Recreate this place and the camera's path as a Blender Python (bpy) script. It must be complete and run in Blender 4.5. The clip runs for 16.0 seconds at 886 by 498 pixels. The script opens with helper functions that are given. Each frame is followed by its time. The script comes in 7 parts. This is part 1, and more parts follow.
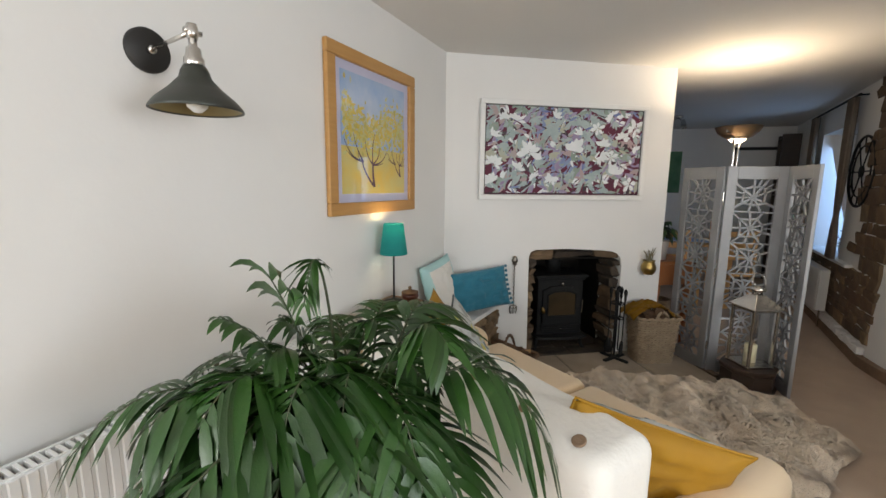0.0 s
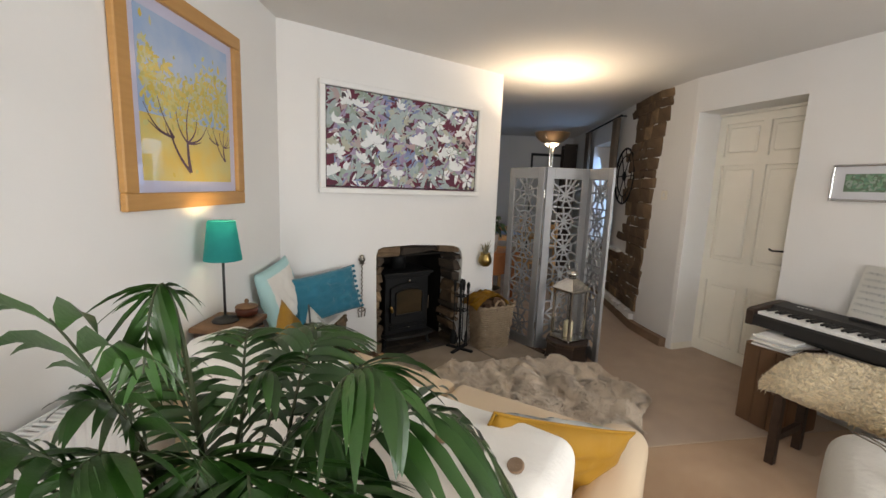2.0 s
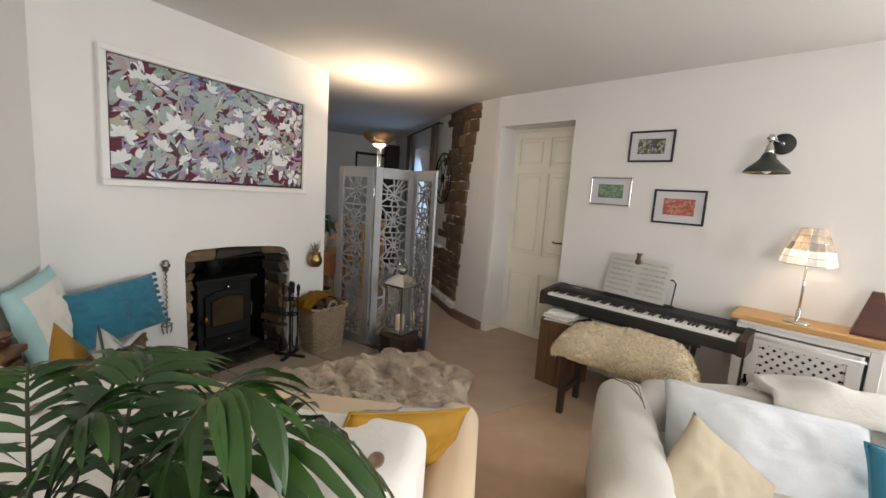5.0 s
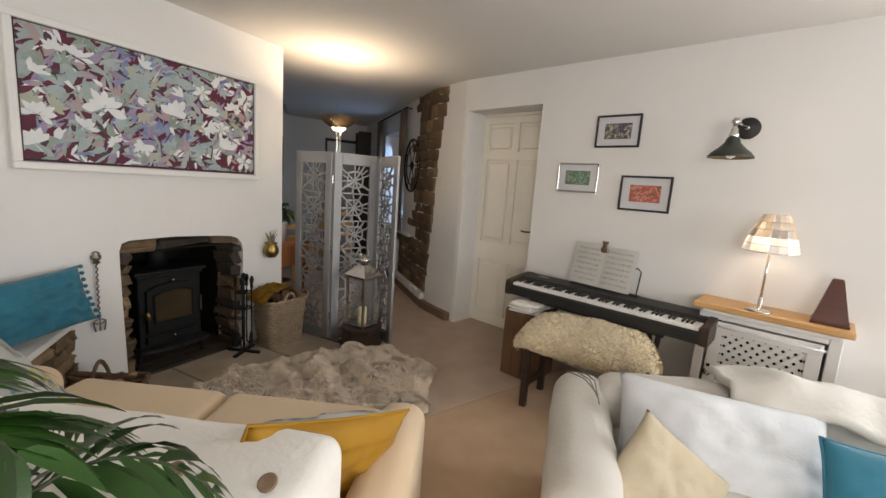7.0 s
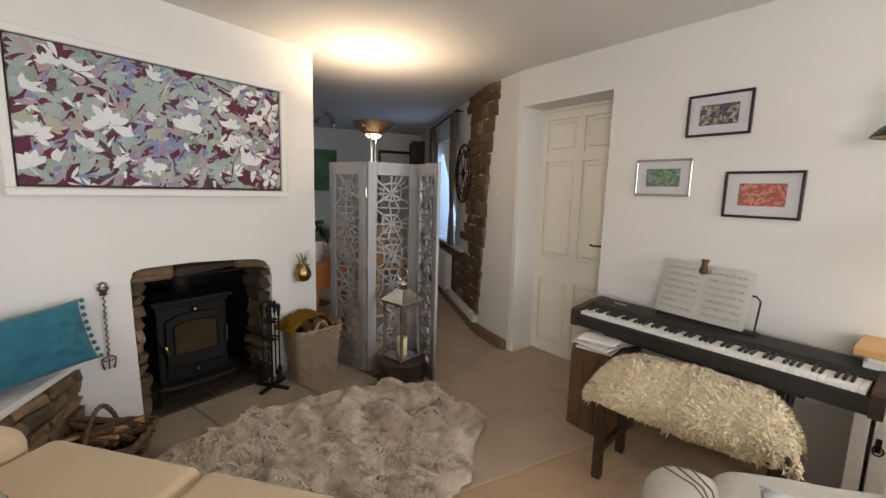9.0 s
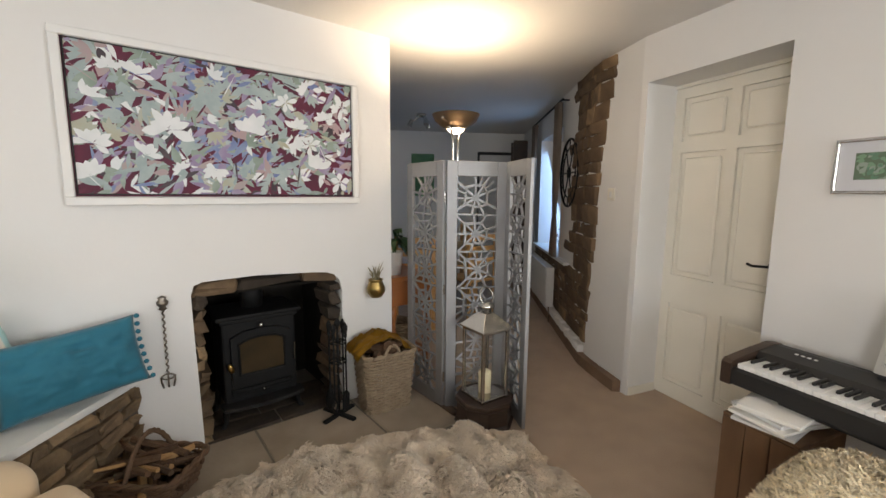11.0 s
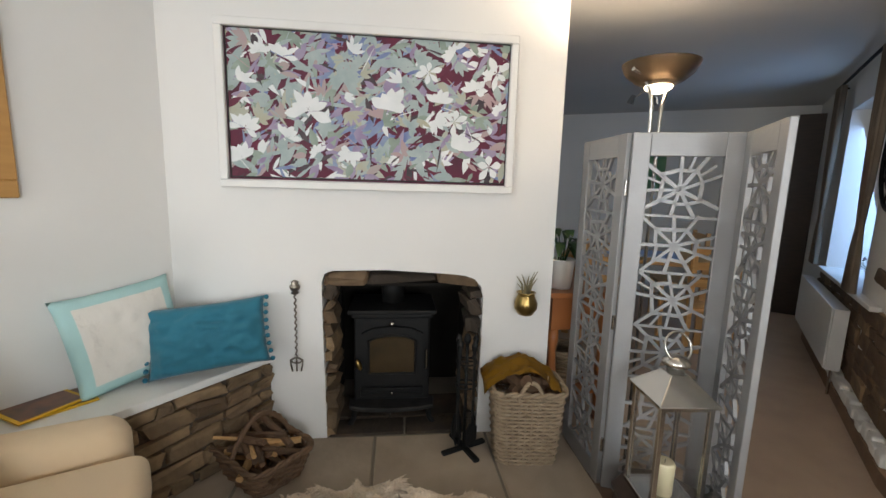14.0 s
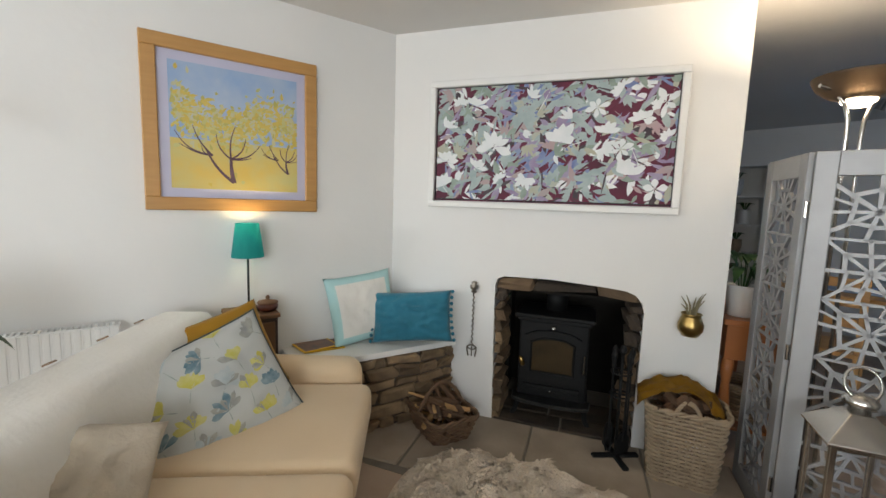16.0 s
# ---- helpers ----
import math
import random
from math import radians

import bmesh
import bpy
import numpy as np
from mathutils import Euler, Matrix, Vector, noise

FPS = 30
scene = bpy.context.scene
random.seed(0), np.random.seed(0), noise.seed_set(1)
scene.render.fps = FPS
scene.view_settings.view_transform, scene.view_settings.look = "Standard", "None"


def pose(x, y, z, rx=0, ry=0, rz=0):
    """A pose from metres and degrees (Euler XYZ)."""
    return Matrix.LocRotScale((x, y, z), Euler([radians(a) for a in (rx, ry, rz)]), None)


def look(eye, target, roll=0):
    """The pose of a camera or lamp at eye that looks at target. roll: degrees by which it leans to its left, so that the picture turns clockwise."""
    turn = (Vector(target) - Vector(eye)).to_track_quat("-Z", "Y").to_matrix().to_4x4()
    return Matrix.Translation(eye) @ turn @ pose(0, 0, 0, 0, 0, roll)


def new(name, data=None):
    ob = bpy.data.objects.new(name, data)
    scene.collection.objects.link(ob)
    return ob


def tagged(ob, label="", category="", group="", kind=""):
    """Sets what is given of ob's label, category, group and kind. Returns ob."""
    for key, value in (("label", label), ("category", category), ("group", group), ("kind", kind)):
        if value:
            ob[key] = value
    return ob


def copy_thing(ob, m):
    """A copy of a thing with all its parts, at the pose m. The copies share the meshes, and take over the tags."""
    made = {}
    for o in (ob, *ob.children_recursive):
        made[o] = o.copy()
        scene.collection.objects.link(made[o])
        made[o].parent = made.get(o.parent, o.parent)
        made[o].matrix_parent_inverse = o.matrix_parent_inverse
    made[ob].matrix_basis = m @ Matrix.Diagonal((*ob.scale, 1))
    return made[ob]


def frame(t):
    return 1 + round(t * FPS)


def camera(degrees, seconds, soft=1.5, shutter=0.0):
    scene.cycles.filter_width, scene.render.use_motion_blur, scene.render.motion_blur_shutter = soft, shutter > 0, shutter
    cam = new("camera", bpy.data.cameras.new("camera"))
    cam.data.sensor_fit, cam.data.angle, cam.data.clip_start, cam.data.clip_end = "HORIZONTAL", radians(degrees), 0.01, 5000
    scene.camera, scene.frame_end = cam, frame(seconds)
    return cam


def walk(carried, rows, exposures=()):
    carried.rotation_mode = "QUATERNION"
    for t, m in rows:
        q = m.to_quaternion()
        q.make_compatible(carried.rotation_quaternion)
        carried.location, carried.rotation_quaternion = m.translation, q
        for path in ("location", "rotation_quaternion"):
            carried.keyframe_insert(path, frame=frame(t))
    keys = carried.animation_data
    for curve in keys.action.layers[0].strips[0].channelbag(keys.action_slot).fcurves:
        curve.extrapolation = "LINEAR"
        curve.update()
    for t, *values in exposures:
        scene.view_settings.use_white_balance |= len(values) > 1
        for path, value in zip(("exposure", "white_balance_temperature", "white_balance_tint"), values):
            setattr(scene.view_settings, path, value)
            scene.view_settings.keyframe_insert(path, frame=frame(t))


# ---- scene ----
cam = camera(93.95, 16.0)
# seconds, eye x y z, yaw, pitch, roll
ROWS = [
    (0, -0.861, -0.053, 1.398, -10.29, -8.76, 0.66),
    (0.5, -0.856, 0.049, 1.396, -15.24, -8.87, 1.09),
    (1, -0.887, 0.126, 1.386, -21.95, -8.83, 1.50),
    (1.5, -0.930, 0.188, 1.373, -28.38, -8.68, 1.75),
    (2, -0.969, 0.239, 1.369, -35.38, -8.61, 2.20),
    (2.5, -0.992, 0.275, 1.366, -40.86, -8.53, 2.65),
    (3, -0.990, 0.283, 1.364, -45.53, -8.29, 3.21),
    (3.5, -1.022, 0.258, 1.364, -49.60, -8.00, 3.36),
    (4, -0.996, 0.280, 1.369, -53.20, -7.83, 3.77),
    (4.5, -0.997, 0.288, 1.371, -56.34, -7.70, 3.89),
    (5, -1.027, 0.272, 1.375, -59.68, -7.63, 3.93),
    (5.2, -1.003, 0.287, 1.375, -60.47, -7.66, 4.07),
    (7.3, -0.769, 0.202, 1.360, -62.32, -8.87, 3.98),
    (7.5, -0.703, 0.203, 1.364, -61.15, -8.89, 3.73),
    (8, -0.545, 0.203, 1.370, -57.61, -8.79, 3.11),
    (8.5, -0.453, 0.226, 1.369, -54.78, -8.45, 2.30),
    (9, -0.339, 0.351, 1.369, -52.97, -8.03, 1.59),
    (11.3, 0.193, 0.635, 1.357, -35.07, -7.76, 0.44),
    (11.5, 0.232, 0.662, 1.353, -33.16, -7.84, 0.43),
    (12, 0.326, 0.765, 1.349, -29.74, -7.97, 0.59),
    (12.5, 0.431, 0.877, 1.343, -26.73, -8.43, 0.83),
    (13, 0.548, 0.961, 1.337, -21.62, -8.80, 1.26),
    (13.5, 0.674, 0.995, 1.335, -15.42, -8.93, 1.47),
    (14, 0.752, 0.962, 1.330, -6.45, -8.74, 1.59),
    (14.5, 0.781, 0.932, 1.323, 1.71, -8.20, 1.60),
    (15, 0.805, 0.896, 1.304, 10.45, -7.51, 1.59),
    (15.5, 0.840, 0.766, 1.306, 15.86, -7.10, 1.57),
    (15.6, 0.848, 0.733, 1.309, 16.88, -6.89, 1.82),
    (16, 0.885, 0.601, 1.322, 19.22, -6.42, 1.88),
]
walk(cam, [(t, pose(x, y, z, 0, 0, yaw) @ pose(0, 0, 0, 90 + pitch) @ pose(0, 0, 0, 0, 0, roll)) for t, x, y, z, yaw, pitch, roll in ROWS],
     exposures=[(0.0, -0.36, 7250, 14), (2.0, -0.22, 7450, 16), (5.0, -0.30, 7450, 16), (7.5, -0.38, 7600, 17), (9.0, -0.26, 7600, 17), (11.5, -0.04, 7400, 15), (14.5, 0.0, 7150, 13), (16.0, -0.12, 7100, 12)])

# ---- light ----
world = bpy.data.worlds.new("sky")
scene.world = world
world.use_nodes = True
wn = world.node_tree
sky = wn.nodes.new("ShaderNodeTexSky")
sky.sky_type, sky.sun_disc, sky.sun_elevation, sky.sun_rotation = "NISHITA", False, radians(28), radians(200)
wn.links.new(sky.outputs[0], wn.nodes["Background"].inputs[0])
wn.nodes["Background"].inputs[1].default_value = 0.12


def lamp(name, kind, m, power, colour, **settings):
    data = bpy.data.lights.new(name, kind)
    data.energy, data.color = power, colour
    for key, value in settings.items():
        if key == "size":
            data.shape, data.size = "RECTANGLE", value
        elif key == "size_y":
            data.size_y = value
        elif key == "radius":
            data.shadow_soft_size = value
        elif key == "spot":
            data.spot_size, data.spot_blend = value
        elif key == "angle":
            data.angle = value
    ob = new(name, data)
    ob.matrix_world = m
    return ob


lamp("sun", "SUN", look((0, -20, 12), (0, 0, 0)), 0.8, (1.0, 0.95, 0.88), angle=radians(12))
ASSUMED_WINDOW = look((-3.05, -0.78, 1.45), (1.6, 3.8, 0.8))
# daylight in unseen, assumed windows behind the walk, and in the far room's window
lamp("daylight_rear", "AREA", look((-1.3, -3.52, 1.50), (-0.3, 3.0, 0.7)), 62, (0.72, 0.86, 1.0), size=1.7, size_y=1.1)
lamp("daylight_far", "AREA", look((4.62, 3.97, 1.35), (3.2, 5.2, 0.9)), 15, (0.28, 0.54, 1.0), size=0.9, size_y=1.1)
lamp("daylight_left", "AREA", ASSUMED_WINDOW, 96, (0.86, 0.93, 1.0), size=1.5, size_y=1.1)
lamp("daylight_right", "AREA", look((1.60, -2.02, 1.48), (-0.9, 2.2, 0.7)), 80, (0.76, 0.88, 1.0), size=1.3, size_y=1.1)
DOOR_LAMP = pose(1.955, -0.321, 1.215)
# electric lamps
lamp("torchiere_bulb", "SPOT", look((1.815, 2.635, 1.86), (1.815, 2.635, 3.0)), 20, (1.0, 0.84, 0.62), radius=0.10, spot=(radians(168), 1.0))
lamp("torchiere_glass", "POINT", pose(1.815, 2.635, 1.755), 18.0, (1.0, 0.84, 0.64), radius=0.04)
lamp("teal_lamp_bulb", "POINT", pose(-0.725, 2.23, 1.155), 2.2, (1.0, 0.75, 0.42), radius=0.03)
lamp("shelf_lamp_bulb", "POINT", DOOR_LAMP, 2.2, (1.0, 0.84, 0.64), radius=0.03)

# ---- materials ----
def material(name, colour, rough=0.6, metal=0.0, second=None, scale=8.0, mix=0.5, detail=4.0, bump=0.0, bump_scale=60.0,
             sheen=0.0, transmission=0.0, random_tone=0.0, stretch=(1, 1, 1), emission=None, power=0.0, coat=0.0, gloss=0.5):
    """Paint with a soft two-scale variation of its colour and a fine relief, in metres."""
    mat = bpy.data.materials.new(name)
    mat.use_nodes = True
    nodes, links = mat.node_tree.nodes, mat.node_tree.links
    bsdf = nodes["Principled BSDF"]
    bsdf.inputs["Base Color"].default_value = (*colour, 1)
    bsdf.inputs["Roughness"].default_value = rough
    bsdf.inputs["Metallic"].default_value = metal
    bsdf.inputs["Sheen Weight"].default_value = sheen
    bsdf.inputs["Transmission Weight"].default_value = transmission
    bsdf.inputs["Coat Weight"].default_value = coat
    bsdf.inputs["Specular IOR Level"].default_value = gloss
    if emission:
        bsdf.inputs["Emission Color"].default_value = (*emission, 1)
        bsdf.inputs["Emission Strength"].default_value = power
    coords = nodes.new("ShaderNodeTexCoord")
    mapping = nodes.new("ShaderNodeMapping")
    mapping.inputs["Scale"].default_value = stretch
    links.new(coords.outputs["Object"], mapping.inputs["Vector"])
    out = None
    if second:
        tex = nodes.new("ShaderNodeTexNoise")
        tex.inputs["Scale"].default_value, tex.inputs["Detail"].default_value = scale, detail
        links.new(mapping.outputs[0], tex.inputs["Vector"])
        ramp = nodes.new("ShaderNodeValToRGB")
        ramp.color_ramp.elements[0].position, ramp.color_ramp.elements[1].position = 0.5 - mix / 2, 0.5 + mix / 2
        ramp.color_ramp.elements[0].color, ramp.color_ramp.elements[1].color = (*colour, 1), (*second, 1)
        links.new(tex.outputs[0], ramp.inputs[0])
        out = ramp.outputs[0]
    if random_tone:
        info = nodes.new("ShaderNodeObjectInfo")
        geo = nodes.new("ShaderNodeNewGeometry")
        add = nodes.new("ShaderNodeMath")
        add.operation = "ADD"
        links.new(info.outputs["Random"], add.inputs[0])
        links.new(geo.outputs["Random Per Island"], add.inputs[1])
        frac = nodes.new("ShaderNodeMath")
        frac.operation = "FRACT"
        links.new(add.outputs[0], frac.inputs[0])
        span = nodes.new("ShaderNodeMapRange")
        span.inputs["To Min"].default_value, span.inputs["To Max"].default_value = 1 - random_tone, 1 + random_tone
        links.new(frac.outputs[0], span.inputs["Value"])
        hsv = nodes.new("ShaderNodeHueSaturation")
        links.new(span.outputs[0], hsv.inputs["Value"])
        if out:
            links.new(out, hsv.inputs["Color"])
        else:
            hsv.inputs["Color"].default_value = (*colour, 1)
        out = hsv.outputs[0]
    if out:
        links.new(out, bsdf.inputs["Base Color"])
    if bump:
        tex = nodes.new("ShaderNodeTexNoise")
        tex.inputs["Scale"].default_value, tex.inputs["Detail"].default_value = bump_scale, 5
        links.new(mapping.outputs[0], tex.inputs["Vector"])
        b = nodes.new("ShaderNodeBump")
        b.inputs["Strength"].default_value, b.inputs["Distance"].default_value = bump, 0.01
        links.new(tex.outputs[0], b.inputs["Height"])
        links.new(b.outputs[0], bsdf.inputs["Normal"])
    return mat


PLASTER = material("white_plaster", (0.77, 0.765, 0.745), 0.85, second=(0.735, 0.73, 0.71), scale=1.7, bump=0.25, bump_scale=9)
CEILING = material("ceiling_paint", (0.72, 0.71, 0.69), 0.9, second=(0.68, 0.67, 0.65), scale=1.2, bump=0.15, bump_scale=14)
GLOSS = material("cream_gloss_paint", (0.84, 0.80, 0.70), 0.4, second=(0.77, 0.74, 0.65), scale=3, bump=0.05, bump_scale=30)
WHITE_WOOD = material("white_painted_wood", (0.78, 0.78, 0.76), 0.5, second=(0.73, 0.73, 0.71), scale=5, bump=0.08, bump_scale=40)
CARPET = material("tan_carpet", (0.53, 0.345, 0.205), 0.95, second=(0.45, 0.285, 0.165), scale=7, bump=0.6, bump_scale=260, sheen=0.2)
CARPET_GREY = material("grey_brown_carpet", (0.50, 0.365, 0.265), 0.95, second=(0.40, 0.29, 0.205), scale=5, bump=0.6, bump_scale=260, sheen=0.2)
FLAG = material("flagstone", (0.40, 0.325, 0.25), 0.7, second=(0.26, 0.21, 0.16), scale=4, bump=0.4, bump_scale=22, random_tone=0.10)
GROUT = material("flagstone_joint", (0.20, 0.17, 0.14), 0.9, second=(0.15, 0.13, 0.10), scale=9)
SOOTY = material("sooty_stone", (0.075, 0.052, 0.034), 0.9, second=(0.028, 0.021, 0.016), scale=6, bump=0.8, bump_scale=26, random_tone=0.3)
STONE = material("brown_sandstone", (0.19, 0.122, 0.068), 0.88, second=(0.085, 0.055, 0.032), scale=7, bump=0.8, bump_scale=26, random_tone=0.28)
STONE_PALE = material("pale_sandstone", (0.28, 0.185, 0.10), 0.88, second=(0.12, 0.08, 0.047), scale=11, bump=1.0, bump_scale=30, random_tone=0.38)
MORTAR = material("old_mortar", (0.10, 0.075, 0.055), 0.95, second=(0.06, 0.045, 0.033), scale=12, bump=0.6, bump_scale=40)
SOOT = material("sooty_firebox", (0.012, 0.011, 0.010), 0.95, second=(0.022, 0.019, 0.016), scale=4, bump=0.5, bump_scale=20, gloss=0.1)
IRON = material("black_cast_iron", (0.005, 0.005, 0.005), 0.6, 0.0, second=(0.009, 0.009, 0.009), scale=9, bump=0.12, bump_scale=120, gloss=0.25)
BLACK = material("black_paint", (0.010, 0.009, 0.009), 0.55, second=(0.016, 0.015, 0.014), scale=9)
STEEL = material("polished_steel", (0.62, 0.60, 0.57), 0.22, 1.0, second=(0.52, 0.50, 0.47), scale=6)
SILVER = material("silver_painted_wood", (0.40, 0.405, 0.41), 0.55, 0.75, second=(0.34, 0.343, 0.346), scale=5, bump=0.1, bump_scale=50)
BRASS = material("aged_brass", (0.42, 0.29, 0.10), 0.3, 1.0, second=(0.24, 0.16, 0.06), scale=14)
OAK = material("oak_frame", (0.50, 0.27, 0.09), 0.45, second=(0.43, 0.22, 0.07), scale=6, stretch=(1, 1, 8), bump=0.06, bump_scale=70)
PINE = material("pine_board", (0.62, 0.36, 0.15), 0.42, second=(0.50, 0.26, 0.09), scale=5, stretch=(1, 9, 9), bump=0.06, bump_scale=60)
DARK_WOOD = material("dark_stained_wood", (0.05, 0.028, 0.018), 0.45, second=(0.03, 0.017, 0.011), scale=9, stretch=(1, 1, 6))
RUSTIC = material("rustic_wood", (0.20, 0.105, 0.05), 0.6, second=(0.09, 0.045, 0.022), scale=9, stretch=(1, 1, 0.15), bump=0.2, bump_scale=40, random_tone=0.15)
SOFA = material("beige_upholstery", (0.72, 0.55, 0.36), 0.9, second=(0.67, 0.50, 0.32), scale=4, bump=0.25, bump_scale=420, sheen=0.25)
COVER = material("white_cotton_cover", (0.82, 0.80, 0.75), 0.9, second=(0.77, 0.75, 0.70), scale=4, bump=0.3, bump_scale=55, sheen=0.15)
COVER_CREAM = material("cream_loose_cover", (0.58, 0.555, 0.50), 0.9, second=(0.54, 0.515, 0.46), scale=3, bump=0.35, bump_scale=40, sheen=0.15)
COOL_COVER = material("cool_white_cotton", (0.60, 0.62, 0.63), 0.9, second=(0.56, 0.58, 0.59), scale=4, bump=0.3, bump_scale=55, sheen=0.15)
TEAL = material("teal_velvet", (0.008, 0.17, 0.25), 0.75, second=(0.006, 0.13, 0.195), scale=6, sheen=0.2, bump=0.2, bump_scale=300)
AQUA = material("aqua_cotton", (0.42, 0.66, 0.65), 0.9, second=(0.37, 0.60, 0.60), scale=6, bump=0.2, bump_scale=200)
LINEN = material("white_linen", (0.76, 0.74, 0.69), 0.9, second=(0.70, 0.68, 0.63), scale=5, bump=0.5, bump_scale=30)
MUSTARD = material("mustard_velvet", (0.40, 0.20, 0.004), 0.7, second=(0.30, 0.14, 0.003), scale=5, sheen=0.04, bump=0.2, bump_scale=300)
WICKER = material("weathered_wicker", (0.36, 0.27, 0.18), 0.7, second=(0.25, 0.18, 0.115), scale=16, bump=0.2, bump_scale=90)
WICKER_DARK = material("brown_wicker", (0.17, 0.095, 0.05), 0.7, second=(0.09, 0.05, 0.028), scale=16, bump=0.2, bump_scale=90)
LOG = material("log_bark", (0.14, 0.075, 0.04), 0.9, second=(0.07, 0.038, 0.02), scale=14, bump=0.7, bump_scale=50, random_tone=0.3)
CUT_WOOD = material("cut_wood", (0.50, 0.30, 0.13), 0.8, second=(0.36, 0.20, 0.08), scale=20)
FUR = material("sheepskin", (0.84, 0.71, 0.48), 0.95, second=(0.76, 0.61, 0.39), scale=30, bump=0.9, bump_scale=130, sheen=0.5, random_tone=0.20)
RUG = material("long_hair_rug", (0.84, 0.71, 0.56), 0.95, second=(0.60, 0.47, 0.345), scale=9, mix=0.35, bump=1.0, bump_scale=110, sheen=0.5)
LEAF = material("palm_leaf", (0.009, 0.038, 0.007), 0.38, second=(0.023, 0.078, 0.011), scale=5, random_tone=0.30, bump=0.1, bump_scale=90)
STEM = material("palm_stem", (0.03, 0.045, 0.02), 0.6, second=(0.05, 0.06, 0.025), scale=14)
SHADE_TEAL = material("teal_lampshade", (0.01, 0.30, 0.29), 0.8, second=(0.01, 0.26, 0.26), scale=30, emission=(0.01, 0.30, 0.27), power=0.28)
SHADE_GLASS = material("capiz_lampshade", (0.50, 0.47, 0.43), 0.22, second=(0.30, 0.28, 0.26), scale=26, emission=(1.0, 0.86, 0.68), power=0.03, random_tone=0.22)
SHADE_LIT = material("lit_shell_band", (0.72, 0.71, 0.69), 0.3, second=(0.60, 0.59, 0.57), scale=26, emission=(1.0, 0.95, 0.88), power=0.22, random_tone=0.10)
BULB = material("lit_bulb", (1, 0.9, 0.75), 0.4, emission=(1.0, 0.88, 0.70), power=14)
OPAL = material("opal_bulb", (0.85, 0.85, 0.82), 0.25)
PAPER = material("sheet_paper", (0.84, 0.83, 0.79), 0.8, second=(0.75, 0.73, 0.67), scale=6)
INK = material("printed_ink", (0.10, 0.10, 0.10), 0.8)
GREY_PANEL = material("grey_white_panel", (0.70, 0.70, 0.69), 0.5, second=(0.66, 0.66, 0.65), scale=4)
DARK_VOID = material("hollow_shade", (0.012, 0.012, 0.012), 0.9)
IVORY_KEY = material("ivory_key", (0.78, 0.77, 0.74), 0.3)
RADIATOR = material("radiator_enamel", (0.74, 0.75, 0.74), 0.35, second=(0.70, 0.71, 0.70), scale=4)
CURTAIN = material("taupe_curtain", (0.40, 0.33, 0.26), 0.9, second=(0.34, 0.28, 0.22), scale=7, bump=0.2, bump_scale=90)
GLAZE = material("white_glazed_pot", (0.76, 0.75, 0.72), 0.3)
REDDISH = material("reddish_sideboard_wood", (0.36, 0.13, 0.04), 0.35, second=(0.27, 0.09, 0.03), scale=5, stretch=(1, 6, 1))
WAX = material("candle_wax", (0.75, 0.66, 0.42), 0.5)
CHERRY = material("metronome_wood", (0.10, 0.025, 0.012), 0.3, second=(0.06, 0.016, 0.009), scale=7, stretch=(1, 1, 5))


def glass(name, tint=(1, 1, 1), rough=0.02):
    mat = bpy.data.materials.new(name)
    mat.use_nodes = True
    b = mat.node_tree.nodes["Principled BSDF"]
    b.inputs["Base Color"].default_value = (*tint, 1)
    b.inputs["Roughness"].default_value, b.inputs["Transmission Weight"].default_value, b.inputs["IOR"].default_value = rough, 1.0, 1.45
    return mat


GLASS = glass("clear_glass")


# ---- shaping helpers ----
def part(name, bm, mat, parent=None, label="", smooth=False):
    """Links a bmesh as one mesh object, as a part of its parent where there is one."""
    bmesh.ops.recalc_face_normals(bm, faces=bm.faces)
    me = bpy.data.meshes.new(name)
    for f in bm.faces:
        f.smooth = smooth
    bm.to_mesh(me)
    bm.free()
    for m in (mat if isinstance(mat, (list, tuple)) else [mat]):
        me.materials.append(m)
    ob = new(name, me)
    if parent is not None:
        ob.parent = parent
    if label:
        ob["label"] = label
    return ob


def piece(name, me, parent, m):
    """Another object on an existing mesh, under its parent."""
    ob = new(name, me)
    ob.parent = parent
    ob.matrix_basis = m
    return ob


def thing(name, m, label, category, group="", kind=""):
    ob = new(name)
    ob.empty_display_size = 0.1
    ob.matrix_world = m
    return tagged(ob, label, category, group, kind)


def box(bm, x0, y0, z0, x1, y1, z1, bevel=0.0, seg=2, m=None):
    made = bmesh.ops.create_cube(bm, size=1.0)["verts"]
    for v in made:
        v.co = Vector(((x0 + x1) / 2 + v.co.x * (x1 - x0), (y0 + y1) / 2 + v.co.y * (y1 - y0), (z0 + z1) / 2 + v.co.z * (z1 - z0)))
    if bevel:
        edges = list({e for v in made for e in v.link_edges})
        made = list({v for f in bmesh.ops.bevel(bm, geom=edges, offset=bevel, segments=seg, profile=0.5, affect="EDGES")["faces"] for v in f.verts} | {v for v in made if v.is_valid})
    if m is not None:
        bmesh.ops.transform(bm, matrix=m, verts=[v for v in made if v.is_valid])
    return made


